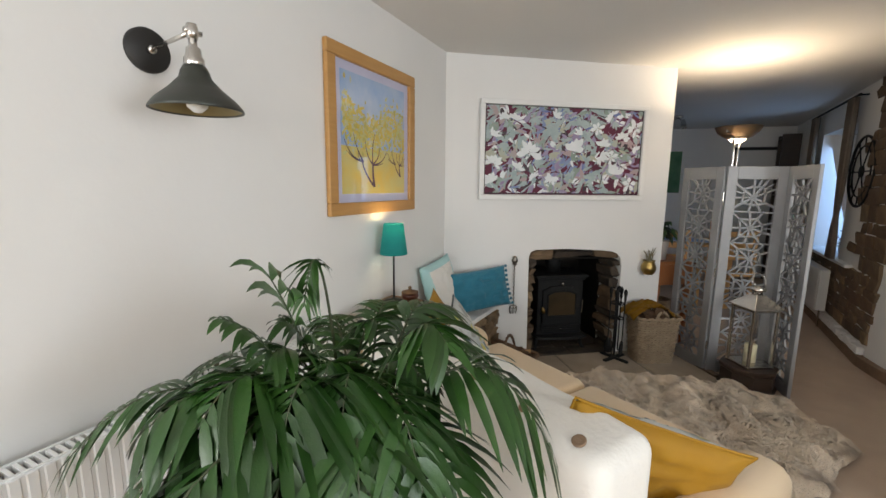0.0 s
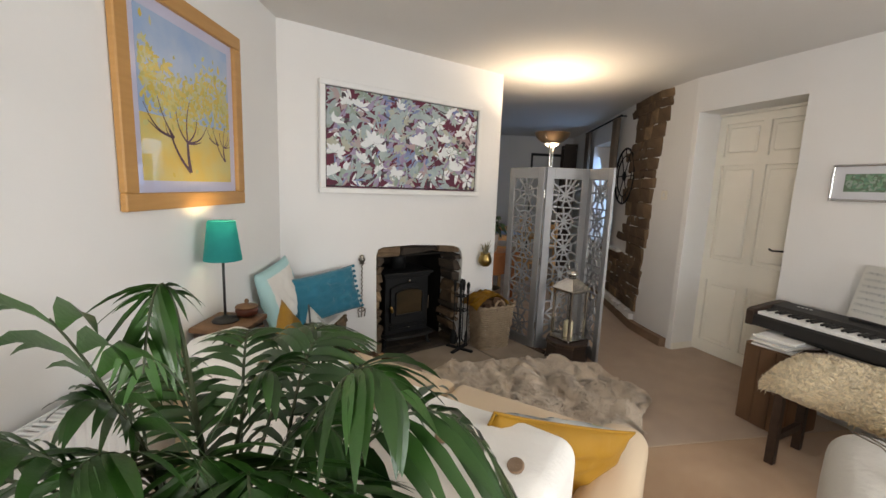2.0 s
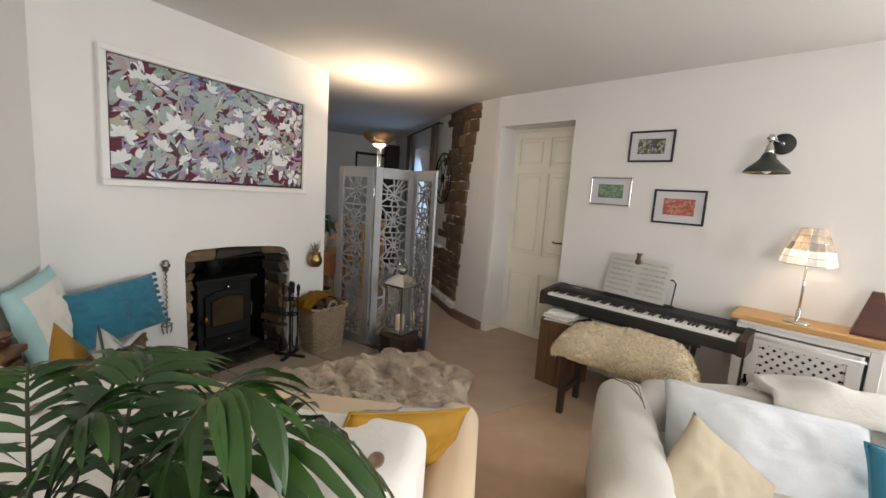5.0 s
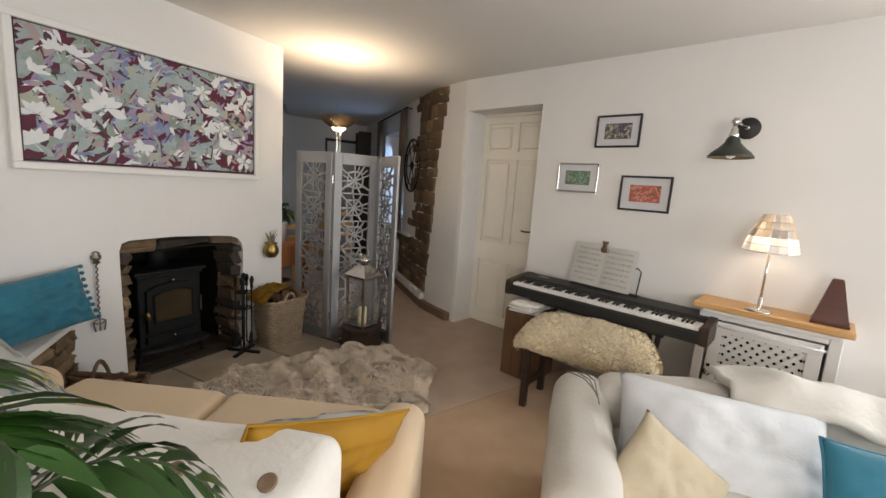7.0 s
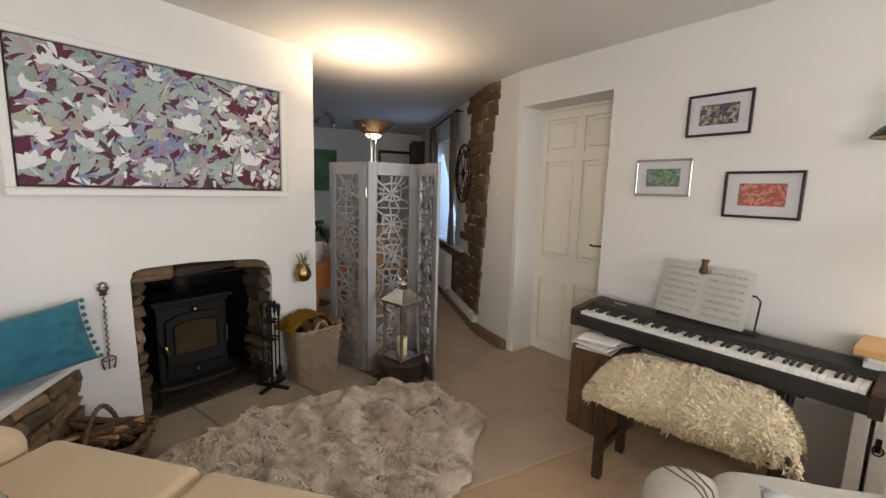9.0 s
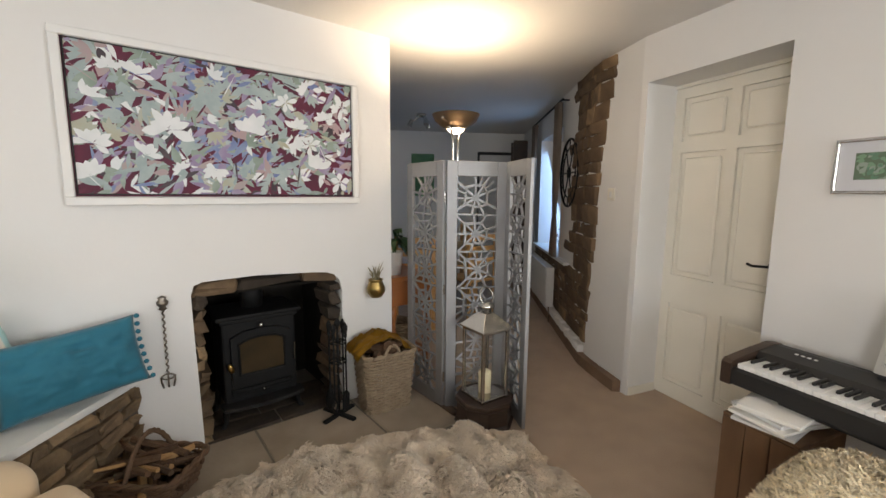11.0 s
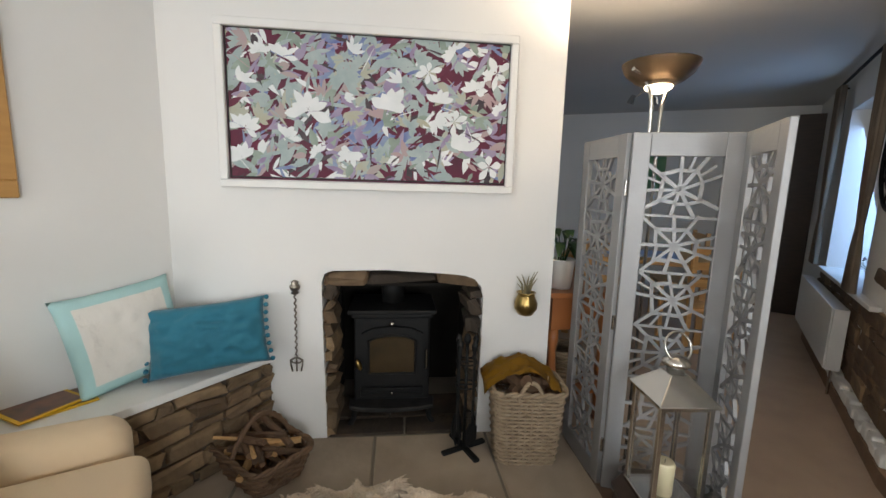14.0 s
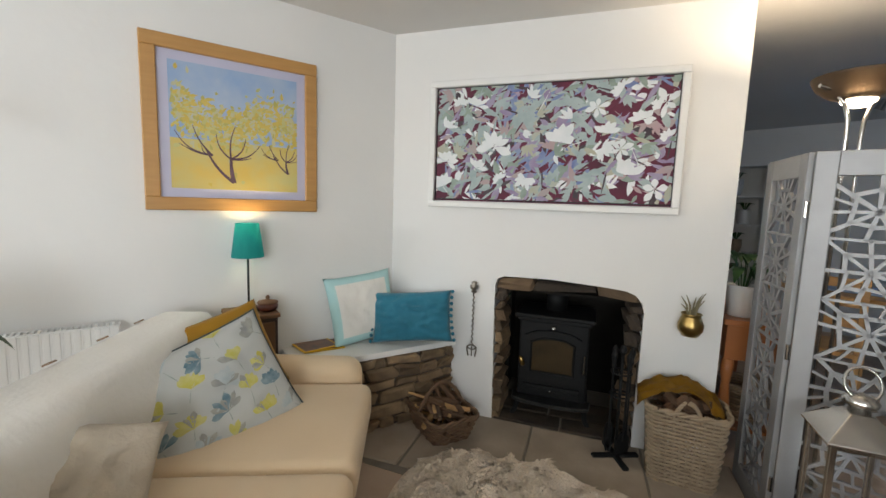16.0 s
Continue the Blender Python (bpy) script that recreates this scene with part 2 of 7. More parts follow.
def cyl(bm, a, b, r0, r1=None, seg=12, caps=True):
    """A tapered round bar from a to b."""
    a, b = Vector(a), Vector(b)
    r1 = r0 if r1 is None else r1
    q = (b - a).to_track_quat("Z", "Y").to_matrix()
    rings = []
    for p, r in ((a, r0), (b, r1)):
        rings.append([bm.verts.new(p + q @ Vector((r * math.cos(2 * math.pi * k / seg), r * math.sin(2 * math.pi * k / seg), 0))) for k in range(seg)])
    for k in range(seg):
        bm.faces.new((rings[0][k], rings[0][(k + 1) % seg], rings[1][(k + 1) % seg], rings[1][k]))
    if caps:
        bm.faces.new(rings[0][::-1])
        bm.faces.new(rings[1])


def tube(bm, points, r, seg=8, closed=False, radii=None):
    """A round bar along a path."""
    pts = [Vector(p) for p in points]
    n = len(pts)
    rings = []
    side = None
    for i, p in enumerate(pts):
        d = (pts[(i + 1) % n] - pts[i - 1]) if closed else (pts[min(i + 1, n - 1)] - pts[max(i - 1, 0)])
        d.normalize()
        if side is None:
            side = d.orthogonal().normalized()
        side = (side - d * side.dot(d)).normalized()
        up = d.cross(side)
        rr = radii[i] if radii else r
        rings.append([bm.verts.new(p + rr * (math.cos(2 * math.pi * k / seg) * side + math.sin(2 * math.pi * k / seg) * up)) for k in range(seg)])
    for i in range(n if closed else n - 1):
        for k in range(seg):
            a, b = rings[i], rings[(i + 1) % n]
            bm.faces.new((a[k], a[(k + 1) % seg], b[(k + 1) % seg], b[k]))
    if not closed:
        bm.faces.new(rings[0][::-1])
        bm.faces.new(rings[-1])


def lathe(bm, profile, seg=24, m=None, close=True):
    """A turned body from (radius, height) pairs."""
    rings = []
    made = []
    for r, z in profile:
        ring = [bm.verts.new((max(r, 0.0004) * math.cos(2 * math.pi * k / seg), max(r, 0.0004) * math.sin(2 * math.pi * k / seg), z)) for k in range(seg)]
        rings.append(ring)
        made += ring
    for a, b in zip(rings, rings[1:]):
        for k in range(seg):
            bm.faces.new((a[k], a[(k + 1) % seg], b[(k + 1) % seg], b[k]))
    if close:
        bm.faces.new(rings[0][::-1])
        bm.faces.new(rings[-1])
    if m is not None:
        bmesh.ops.transform(bm, matrix=m, verts=made)
    return made


def prism(bm, outline, depth, m=None):
    """An outline in x and z, given counter-clockwise seen from -y, with its thickness towards +y."""
    front = [bm.verts.new((x, 0, z)) for x, z in outline]
    back = [bm.verts.new((x, depth, z)) for x, z in outline]
    bm.faces.new(front)
    bm.faces.new(back[::-1])
    n = len(outline)
    for i in range(n):
        bm.faces.new((front[i], back[i], back[(i + 1) % n], front[(i + 1) % n]))
    if m is not None:
        bmesh.ops.transform(bm, matrix=m, verts=front + back)
    return front + back


def soft(bm, amount, scale, seed=0.0):
    """Uneven surface: pushes every vertex about by noise."""
    bm.normal_update()
    for v in bm.verts:
        v.co += v.normal * amount * noise.noise(v.co * scale + Vector((seed, seed * 1.7, seed * 0.3)))


def wall_pose(origin, u, z=0.0):
    """x runs along the wall, y away from the room behind its face, z up; u is the unit way along the wall."""
    ux, uy = u
    return Matrix(((ux, -uy, 0, origin[0]), (uy, ux, 0, origin[1]), (0, 0, 1, z), (0, 0, 0, 1)))

# ---- the setting ----
H = 2.33
LEFT_U = (math.sin(radians(35.97)), math.cos(radians(35.97)))       # left wall, towards the fireplace wall
DOOR_U = (-math.sin(radians(15.13)), -math.cos(radians(15.13)))     # door wall, towards the walk's start
WIN_U = (0.650, 0.760)                                              # window wall of the far room
FAR_U = (0.873, -0.488)                                             # far wall
CORNER = (-0.298, 3.0)
DOOR_AT = (2.766, 1.93)
BEND_AT = (3.016, 2.425)
LEFT = wall_pose((CORNER[0] - 6.9 * LEFT_U[0], CORNER[1] - 6.9 * LEFT_U[1]), LEFT_U)
DOOR = wall_pose(DOOR_AT, DOOR_U)
FIRE = wall_pose((0, 3.0), (1, 0))
WIN_LEN = 3.75
FAR_CORNER = (BEND_AT[0] + WIN_LEN * WIN_U[0], BEND_AT[1] + WIN_LEN * WIN_U[1])
WINDOW = wall_pose(FAR_CORNER, (-WIN_U[0], -WIN_U[1]))              # x runs from the far corner towards the bend
FAR = wall_pose((FAR_CORNER[0] - 6.0 * FAR_U[0], FAR_CORNER[1] - 6.0 * FAR_U[1]), FAR_U)


def structure(name, bm, mat, label, m=None):
    ob = part(name, bm, mat)
    if m is not None:
        ob.matrix_world = m
    return tagged(ob, label, name.split("_")[0], kind="structure")


def slab(name, mat, label, x0, y0, z0, x1, y1, z1, m=None):
    bm = bmesh.new()
    box(bm, x0, y0, z0, x1, y1, z1)
    return structure(name, bm, mat, label, m)


slab("floor", CARPET, "tan fitted carpet over the sitting room floor", -7, -4.2, -0.2, 8, 9.5, 0)
slab("ceiling", CEILING, "plain white plaster ceiling", -7, -4.2, H, 8, 9.5, H + 0.2)

# left wall: x runs towards the fireplace
bm = bmesh.new()
# the gap from 1.45 to 3.05 is an assumed window, added for daylight
for x0, x1, z0, z1 in ((-1.6, 1.45, 0, H), (3.05, 7.4, 0, H), (1.45, 3.05, 0, 0.85), (1.45, 3.05, 2.05, H)):
    box(bm, x0, 0, z0, x1, 0.3, z1)
structure("wall_left", bm, PLASTER, "white plastered wall above a panel radiator", LEFT)

# fireplace wall with its rounded opening
outline = [(-0.5, 0), (0.40, 0), (0.395, 0.3), (0.388, 0.6), (0.385, 0.84), (0.40, 0.885), (0.44, 0.90), (0.7, 0.905), (1.0, 0.888),
           (1.10, 0.878), (1.15, 0.86), (1.185, 0.82), (1.20, 0.76), (1.195, 0.4), (1.19, 0), (1.56, 0), (1.56, H), (-0.5, H)]
bm = bmesh.new()
prism(bm, outline, 0.70)
structure("wall_fireplace", bm, PLASTER, "white plastered chimney breast with a rounded fireplace opening", FIRE)

# door wall with a deep reveal, and the bend beyond it
outline = [(0, 0), (0.0, 2.05), (0.775, 2.055), (0.775, 0), (3.4, 0), (3.4, H), (-0.045, H), (-0.045, 0)]
bm = bmesh.new()
prism(bm, outline, 0.30)
# the gap from 3.4 to 4.8 is an assumed window, added for daylight
for x0, x1, z0, z1 in ((3.4, 4.8, 0, 0.9), (3.4, 4.8, 2.05, H), (4.8, 6.4, 0, H)):
    box(bm, x0, 0, z0, x1, 0.30, z1)
structure("wall_door", bm, PLASTER, "white plastered wall with a deep door reveal", DOOR)


def plan(bm, points, z0, z1):
    low = [bm.verts.new((x, y, z0)) for x, y in points]
    high = [bm.verts.new((x, y, z1)) for x, y in points]
    bm.faces.new(low[::-1])
    bm.faces.new(high)
    for i in range(len(points)):
        j = (i + 1) % len(points)
        bm.faces.new((low[i], low[j], high[j], high[i]))


BEND = [(2.778, 1.973), (2.845, 2.10), (2.905, 2.22), (2.96, 2.325), BEND_AT]
bm = bmesh.new()
plan(bm, BEND + [(3.35, 2.15), (3.08, 1.86)], 0, H)
structure("wall_bend", bm, PLASTER, "curving white plastered wall beside the door reveal")

# window wall: opening from 0.85 to 2.15 along it, sill at 0.70
W0, W1, WZ0, WZ1 = 1.55, 2.72, 0.70, 2.03
bm = bmesh.new()
box(bm, -0.3, 0, 0, WIN_LEN, 0.45, WZ0)
box(bm, -0.3, 0, WZ0, W0, 0.45, H)
box(bm, W1, 0, WZ0, WIN_LEN, 0.45, H)
box(bm, W0, 0, WZ1, W1, 0.45, H)
structure("wall_window", bm, PLASTER, "white plastered wall round the deep window", WINDOW)
slab("wall_far", PLASTER, "white plastered far wall of the dining area", -0.5, 0, 0, 6.0, 0.3, H, FAR)

# rear wall of the sitting room with two assumed windows, unseen behind the walk
bm = bmesh.new()
REAR = wall_pose((2.2, -3.6), (-1, 0))
for x0, x1, z0, z1 in ((-0.4, 0.8, 0, H), (1.7, 2.65, 0, H), (4.35, 8.0, 0, H), (0.8, 1.7, 0, 0.9), (0.8, 1.7, 2.05, H), (2.65, 4.35, 0, 0.9), (2.65, 4.35, 2.05, H)):
    box(bm, x0, 0, z0, x1, 0.35, z1)
structure("wall_rear", bm, PLASTER, "white plastered wall with two assumed windows", REAR)
# plain walls that close the far room
slab("wall_side", PLASTER, "plain white wall closing the dining area", -1.2, 3.7, 0, -0.9, 9.2, H)
slab("wall_return", PLASTER, "plain white return behind the chimney breast", -1.2, 3.70, 0, 1.40, 3.9, H)

# ---- floor coverings, doors, fixed woodwork ----
bm = bmesh.new()
plan(bm, [(-1.1, 2.30), (0.2, 1.71), (1.035, 1.329), (1.91, 0.93), (2.9, 0.48), (6.5, 1.2), (6.5, 9.2), (-1.1, 9.2)], 0.0, 0.004)
structure("carpet_hearth_side", bm, CARPET_GREY, "worn grey-brown carpet from the hearth to the dining area")
bm = bmesh.new()
box(bm, 0, -0.006, 0.004, 1.05, 0.006, 0.0075, 0.001, 1)
structure("trim_carpet_seam", bm, material("seam_strip", (0.52, 0.40, 0.29), 0.8), "pale strip over the carpet seam", wall_pose((1.0, 1.345), (0.910, -0.415)))

door = tagged(new("door_1"), "closed cream six-panel door in a deep reveal", "door", kind="structure")
door.matrix_world = DOOR @ pose(0, 0.255, 0)
bm = bmesh.new()
cols, rows = ((0.06, 0.35), (0.41, 0.70)), ((0.11, 0.65), (0.84, 1.63), (1.70, 1.965))
xs, zs = [0.004, 0.06, 0.35, 0.41, 0.70, 0.771], [0.008, 0.11, 0.65, 0.84, 1.63, 1.70, 1.965, 2.028]
for i in range(5):
    for j in range(7):
        if i in (1, 3) and j in (1, 3, 5):
            continue
        box(bm, xs[i], 0, zs[j], xs[i + 1], 0.04, zs[j + 1])
bmesh.ops.remove_doubles(bm, verts=bm.verts, dist=0.0005)
part("door_leaf", bm, GLOSS, door)
for x0, x1 in cols:
    for z0, z1 in rows:
        bm = bmesh.new()
        box(bm, x0 + 0.001, 0.019, z0 + 0.001, x1 - 0.001, 0.036, z1 - 0.001)
        box(bm, x0 + 0.03, 0.004, z0 + 0.03, x1 - 0.03, 0.02, z1 - 0.03, 0.011, 1)
        part("door_panel", bm, GLOSS, door)
bm = bmesh.new()
cyl(bm, (0.655, -0.004, 0.99), (0.655, 0.002, 0.99), 0.022, seg=16)
tube(bm, [(0.655, 0, 0.99), (0.655, -0.04, 0.99), (0.64, -0.048, 0.99), (0.58, -0.05, 0.985), (0.555, -0.05, 0.995)], 0.007)
part("door_handle", bm, IRON, door, "black iron lever handle", True)
bm = bmesh.new()
box(bm, 0.0, -0.012, 2.03, 0.775, 0.05, 2.052, 0.003)
box(bm, -0.002, 0.0, 0.0, 0.004, 0.05, 2.0)
part("door_frame", bm, GLOSS, door)

bm = bmesh.new()
box(bm, -0.005, 0, 0, 0.03, 0.24, 0.06, 0.004)
structure("baseboard_reveal", bm, GLOSS, "low cream skirting in the door reveal", DOOR @ pose(-0.02, 0.01, 0))
# stone plinth that follows the bend and the window wall
bm = bmesh.new()
inner = [(2.782, 1.985)] + [(x - 0.005, y) for x, y in BEND[1:4]] + [BEND_AT, (BEND_AT[0] + 2.4 * WIN_U[0], BEND_AT[1] + 2.4 * WIN_U[1])]
outer = [(x - 0.045, y + 0.035) for x, y in inner]
plan(bm, inner + outer[::-1], 0.004, 0.085)
soft(bm, 0.004, 9)
structure("baseboard_bend", bm, material("plinth_wood", (0.25, 0.16, 0.10), 0.7, second=(0.17, 0.105, 0.065), scale=7, bump=0.3, bump_scale=40), "worn brown wooden skirting along the bend")
bm = bmesh.new()
for k in range(26):
    s = 0.02 + k * 0.085
    box(bm, WIN_LEN - s - 0.088, -0.055 - 0.015 * noise.noise((k * 0.9, 0, 0)), 0.085, WIN_LEN - s, 0, 0.15 + 0.05 * noise.noise((k * 0.6, 2, 0)), 0.012, 2)
structure("trim_ledge", bm, PLASTER, "lumpy white plaster ledge over the skirting", WINDOW)

sw = thing("light_switch", wall_pose((2.895, 2.200), (-0.49, -0.872), 1.365) @ pose(0, -0.0, 0), "white plastic light switch on the plaster", "light switch")
bm = bmesh.new()
box(bm, -0.043, -0.010, -0.043, 0.043, 0.0, 0.043, 0.004)
part("plate", bm, GLOSS, sw)
bm = bmesh.new()
box(bm, -0.012, -0.016, -0.02, 0.012, -0.009, 0.02, 0.003)
part("rocker", bm, WHITE_WOOD, sw)


# ---- fireplace ----
def firebox():
    bm = bmesh.new()
    box(bm, 0.395, 3.30, 0.004, 0.41, 3.69, 0.90)
    box(bm, 1.175, 3.30, 0.004, 1.19, 3.69, 0.89)
    box(bm, 0.39, 3.66, 0.004, 1.19, 3.69, 0.91)
    box(bm, 0.41, 3.10, 0.80, 1.175, 3.66, 0.815)
    box(bm, 0.41, 3.30, 0.004, 0.44, 3.32, 0.80)
    structure("trim_firebox", bm, SOOT, "soot-blackened inside of the fireplace")


firebox()


def stone_mesh(w, d, h, seed, rough=0.006):
    bm = bmesh.new()
    box(bm, -w / 2, -d / 2, -h / 2, w / 2, d / 2, h / 2, min(w, d, h) * 0.2, 1)
    rnd = random.Random(seed)
    skew, slant = rnd.uniform(-1, 1) * rough * 1.6, rnd.uniform(-1, 1) * rough * 1.2
    for v in bm.verts:
        v.co.z += slant * v.co.x / (w / 2)
        v.co.x += skew * v.co.z / (h / 2) if h > 0.04 else 0
        v.co += Vector((rnd.uniform(-rough, rough), rnd.uniform(-rough, rough), rnd.uniform(-rough, rough)))
    bmesh.ops.recalc_face_normals(bm, faces=bm.faces)
    me = bpy.data.meshes.new("stone")
    bm.to_mesh(me)
    bm.free()
    return me


surround = tagged(new("trim_fire_surround"), "rough brown stones lining the fireplace opening", "fireplace surround", kind="structure")
rnd = random.Random(4)
k = 0
for x, width, z_top in ((0.418, 0.050, 0.815), (1.160, 0.066, 0.800)):
    z = 0.005
    while z < z_top - 0.01:
        h = min(rnd.uniform(0.035, 0.105), z_top - z)
        wide = width + rnd.uniform(-0.014, 0.016)
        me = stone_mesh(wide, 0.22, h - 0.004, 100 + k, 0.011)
        # left jamb's lower stones are paler: warm light put into their colour
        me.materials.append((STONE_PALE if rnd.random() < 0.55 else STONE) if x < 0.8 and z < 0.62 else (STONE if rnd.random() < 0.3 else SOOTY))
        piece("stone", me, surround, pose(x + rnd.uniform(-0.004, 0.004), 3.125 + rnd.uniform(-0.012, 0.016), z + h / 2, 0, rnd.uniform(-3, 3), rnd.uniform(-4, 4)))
        z += h
        k += 1
x = 0.395
while x < 1.17:
    w = min(rnd.uniform(0.20, 0.42), 1.185 - x)
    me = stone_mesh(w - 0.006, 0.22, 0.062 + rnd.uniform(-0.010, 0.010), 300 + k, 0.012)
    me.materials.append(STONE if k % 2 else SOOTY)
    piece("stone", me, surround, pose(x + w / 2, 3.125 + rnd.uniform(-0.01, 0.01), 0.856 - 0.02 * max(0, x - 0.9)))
    x += w
    k += 1

# hearth flags
hearth = tagged(new("floor_hearth"), "grey-brown flagstones laid before and under the stove", "hearth", kind="structure")
bm = bmesh.new()
plan(bm, [(-0.75, 2.35), (0.4, 2.30), (1.66, 2.34), (1.66, 3.0), (1.19, 3.0), (1.19, 3.66), (0.40, 3.66), (0.40, 3.0), (-0.30, 3.0)], 0.0, 0.008)
part("joint_bed", bm, GROUT, hearth)
for i, (x0, y0, x1, y1) in enumerate(((-0.28, 2.36, 0.06, 2.98), (0.07, 2.36, 0.645, 2.99), (0.66, 2.36, 1.23, 2.99), (1.245, 2.36, 1.655, 2.99),
                                      (0.41, 3.005, 0.80, 3.16), (0.81, 3.005, 1.18, 3.16), (0.41, 3.17, 0.72, 3.42), (0.73, 3.17, 1.18, 3.42))):
    me = stone_mesh(x1 - x0, y1 - y0, 0.03, 500 + i, 0.003)
    me.materials.append(FLAG if i < 4 else SOOTY)
    piece("flagstone", me, hearth, pose((x0 + x1) / 2, (y0 + y1) / 2, -0.0005 if i < 4 else 0.004))


def stove():
    ob = thing("wood_stove", pose(0.733, 3.12, 0.012), "black cast-iron wood-burning stove standing in the fireplace", "stove")
    bm = bmesh.new()
    box(bm, -0.205, 0.0, 0.13, 0.205, 0.30, 0.63, 0.012)
    part("body", bm, IRON, ob)
    bm = bmesh.new()
    box(bm, -0.235, -0.03, 0.63, 0.235, 0.32, 0.655, 0.008)
    box(bm, -0.215, -0.015, 0.605, 0.215, 0.30, 0.632, 0.008)
    part("top_plate", bm, IRON, ob)
    bm = bmesh.new()
    arch = [(-0.165, 0.24), (0.165, 0.24), (0.165, 0.525), (0.10, 0.555), (0.0, 0.565), (-0.10, 0.555), (-0.165, 0.525)]
    prism(bm, arch, 0.03, pose(0, -0.028, 0))
    d = part("door", bm, IRON, ob)
    bm = bmesh.new()
    win = [(-0.118, 0.31), (0.118, 0.31), (0.118, 0.485), (0.07, 0.508), (0.0, 0.515), (-0.07, 0.508), (-0.118, 0.485)]
    prism(bm, win, 0.006, pose(0, -0.034, 0))
    part("window", bm, material("smoked_stove_glass", (0.022, 0.016, 0.010), 0.12, second=(0.060, 0.040, 0.020), scale=6), d, "brown smoked glass")
    bm = bmesh.new()
    tube(bm, [(x * 1.06, -0.036, 0.31 + (z - 0.31) * 1.05 - 0.004) for x, z in win], 0.008, 6, True)
    part("rim", bm, IRON, d)
    bm = bmesh.new()
    lathe(bm, [(0.004, 0), (0.013, 0.01), (0.017, 0.03), (0.012, 0.055), (0.003, 0.065)], 10, pose(-0.165, -0.05, 0.335, 8, -18, 0))
    part("handle", bm, BRASS, d, "pale metal teardrop handle", True)
    bm = bmesh.new()
    tube(bm, [(0.185, -0.03, 0.33), (0.185, -0.034, 0.44)], 0.006)
    part("hinge", bm, STEEL, d)
    bm = bmesh.new()
    lathe(bm, [(0.014, 0), (0.014, 0.006), (0.004, 0.012)], 12, pose(0, -0.028, 0.583, 90))
    part("badge", bm, STEEL, ob, "", True)
    bm = bmesh.new()
    box(bm, -0.17, -0.022, 0.165, 0.17, 0.0, 0.215, 0.004)
    box(bm, -0.155, -0.028, 0.18, 0.155, -0.018, 0.188)
    box(bm, -0.155, -0.028, 0.198, 0.155, -0.018, 0.206)
    part("air_vent", bm, IRON, ob)
    bm = bmesh.new()
    lathe(bm, [(0.008, 0), (0.011, 0.01), (0.003, 0.018)], 10, pose(0, -0.022, 0.19, 90))
    part("vent_knob", bm, STEEL, ob, "", True)
    bm = bmesh.new()
    tray = [(-0.235, 0.03), (-0.225, -0.07), (-0.15, -0.095), (0, -0.105), (0.15, -0.095), (0.225, -0.07), (0.235, 0.03)]
    plan(bm, tray, 0.118, 0.14)
    bmesh.ops.bevel(bm, geom=list(bm.edges), offset=0.005, segments=1, affect="EDGES")
    part("ash_lip", bm, material("worn_iron", (0.05, 0.05, 0.05), 0.42, 0.6, second=(0.02, 0.02, 0.02), scale=14), ob, "ash lip worn to bare grey metal")
    for x in (-0.19, 0.19):
        for y in (0.02, 0.27):
            bm = bmesh.new()
            tube(bm, [(x, y, 0.13), (x * 1.06, y - 0.012, 0.08), (x * 1.1, y - 0.02, 0.03), (x * 1.2, y - 0.035, 0.0)], 0.016, 8, radii=[0.024, 0.018, 0.014, 0.016])
            part("leg", bm, IRON, ob)
    bm = bmesh.new()
    cyl(bm, (0, 0.17, 0.655), (0, 0.17, 0.80), 0.065, seg=20)
    part("flue", bm, IRON, ob, "", True)


stove()

PEWTER = material("tarnished_steel", (0.30, 0.27, 0.23), 0.35, 1.0, second=(0.16, 0.14, 0.12), scale=30)
fork = thing("toasting_fork", pose(0.262, 2.985, 0.62), "twisted dark steel toasting fork hung on the white wall", "toasting fork")
bm = bmesh.new()
n = 70
pts = [(0.004 * math.cos(i * 0.9), 0.004 * math.sin(i * 0.9) - 0.006, -0.155 + 0.325 * i / n) for i in range(n + 1)]
tube(bm, pts, 0.0042, 6)
part("shaft", bm, PEWTER, fork, "", True)
bm = bmesh.new()
lathe(bm, [(0.006, 0), (0.02, 0.008), (0.012, 0.018), (0.024, 0.03), (0.026, 0.045), (0.014, 0.055), (0.02, 0.064), (0.004, 0.074)], 10, pose(0, -0.004, 0.165))
part("finial", bm, PEWTER, fork, "", True)
bm = bmesh.new()
for s in (-1, 0, 1):
    tube(bm, [(0, -0.006, -0.155), (s * 0.03, -0.006, -0.17), (s * 0.028, -0.006, -0.195), (s * 0.021, -0.006, -0.228)], 0.0042, 6)
tube(bm, [(0.026 * math.cos(a), -0.006, -0.172 + 0.014 * math.sin(a)) for a in [i * math.pi / 6 for i in range(12)]], 0.004, 6, True)
part("prongs", bm, PEWTER, fork, "", True)

pine = thing("wall_pot", pose(1.406, 2.939, 0.75) @ Matrix.Scale(1.25, 4), "small round brass pot with dried stems on the wall", "wall pot")
bm = bmesh.new()
lathe(bm, [(0.006, -0.052), (0.03, -0.046), (0.046, -0.02), (0.047, 0.004), (0.036, 0.03), (0.034, 0.04), (0.04, 0.046), (0.034, 0.047), (0.03, 0.03)], 20)
part("pot", bm, BRASS, pine, "", True)
bm = bmesh.new()
rnd = random.Random(11)
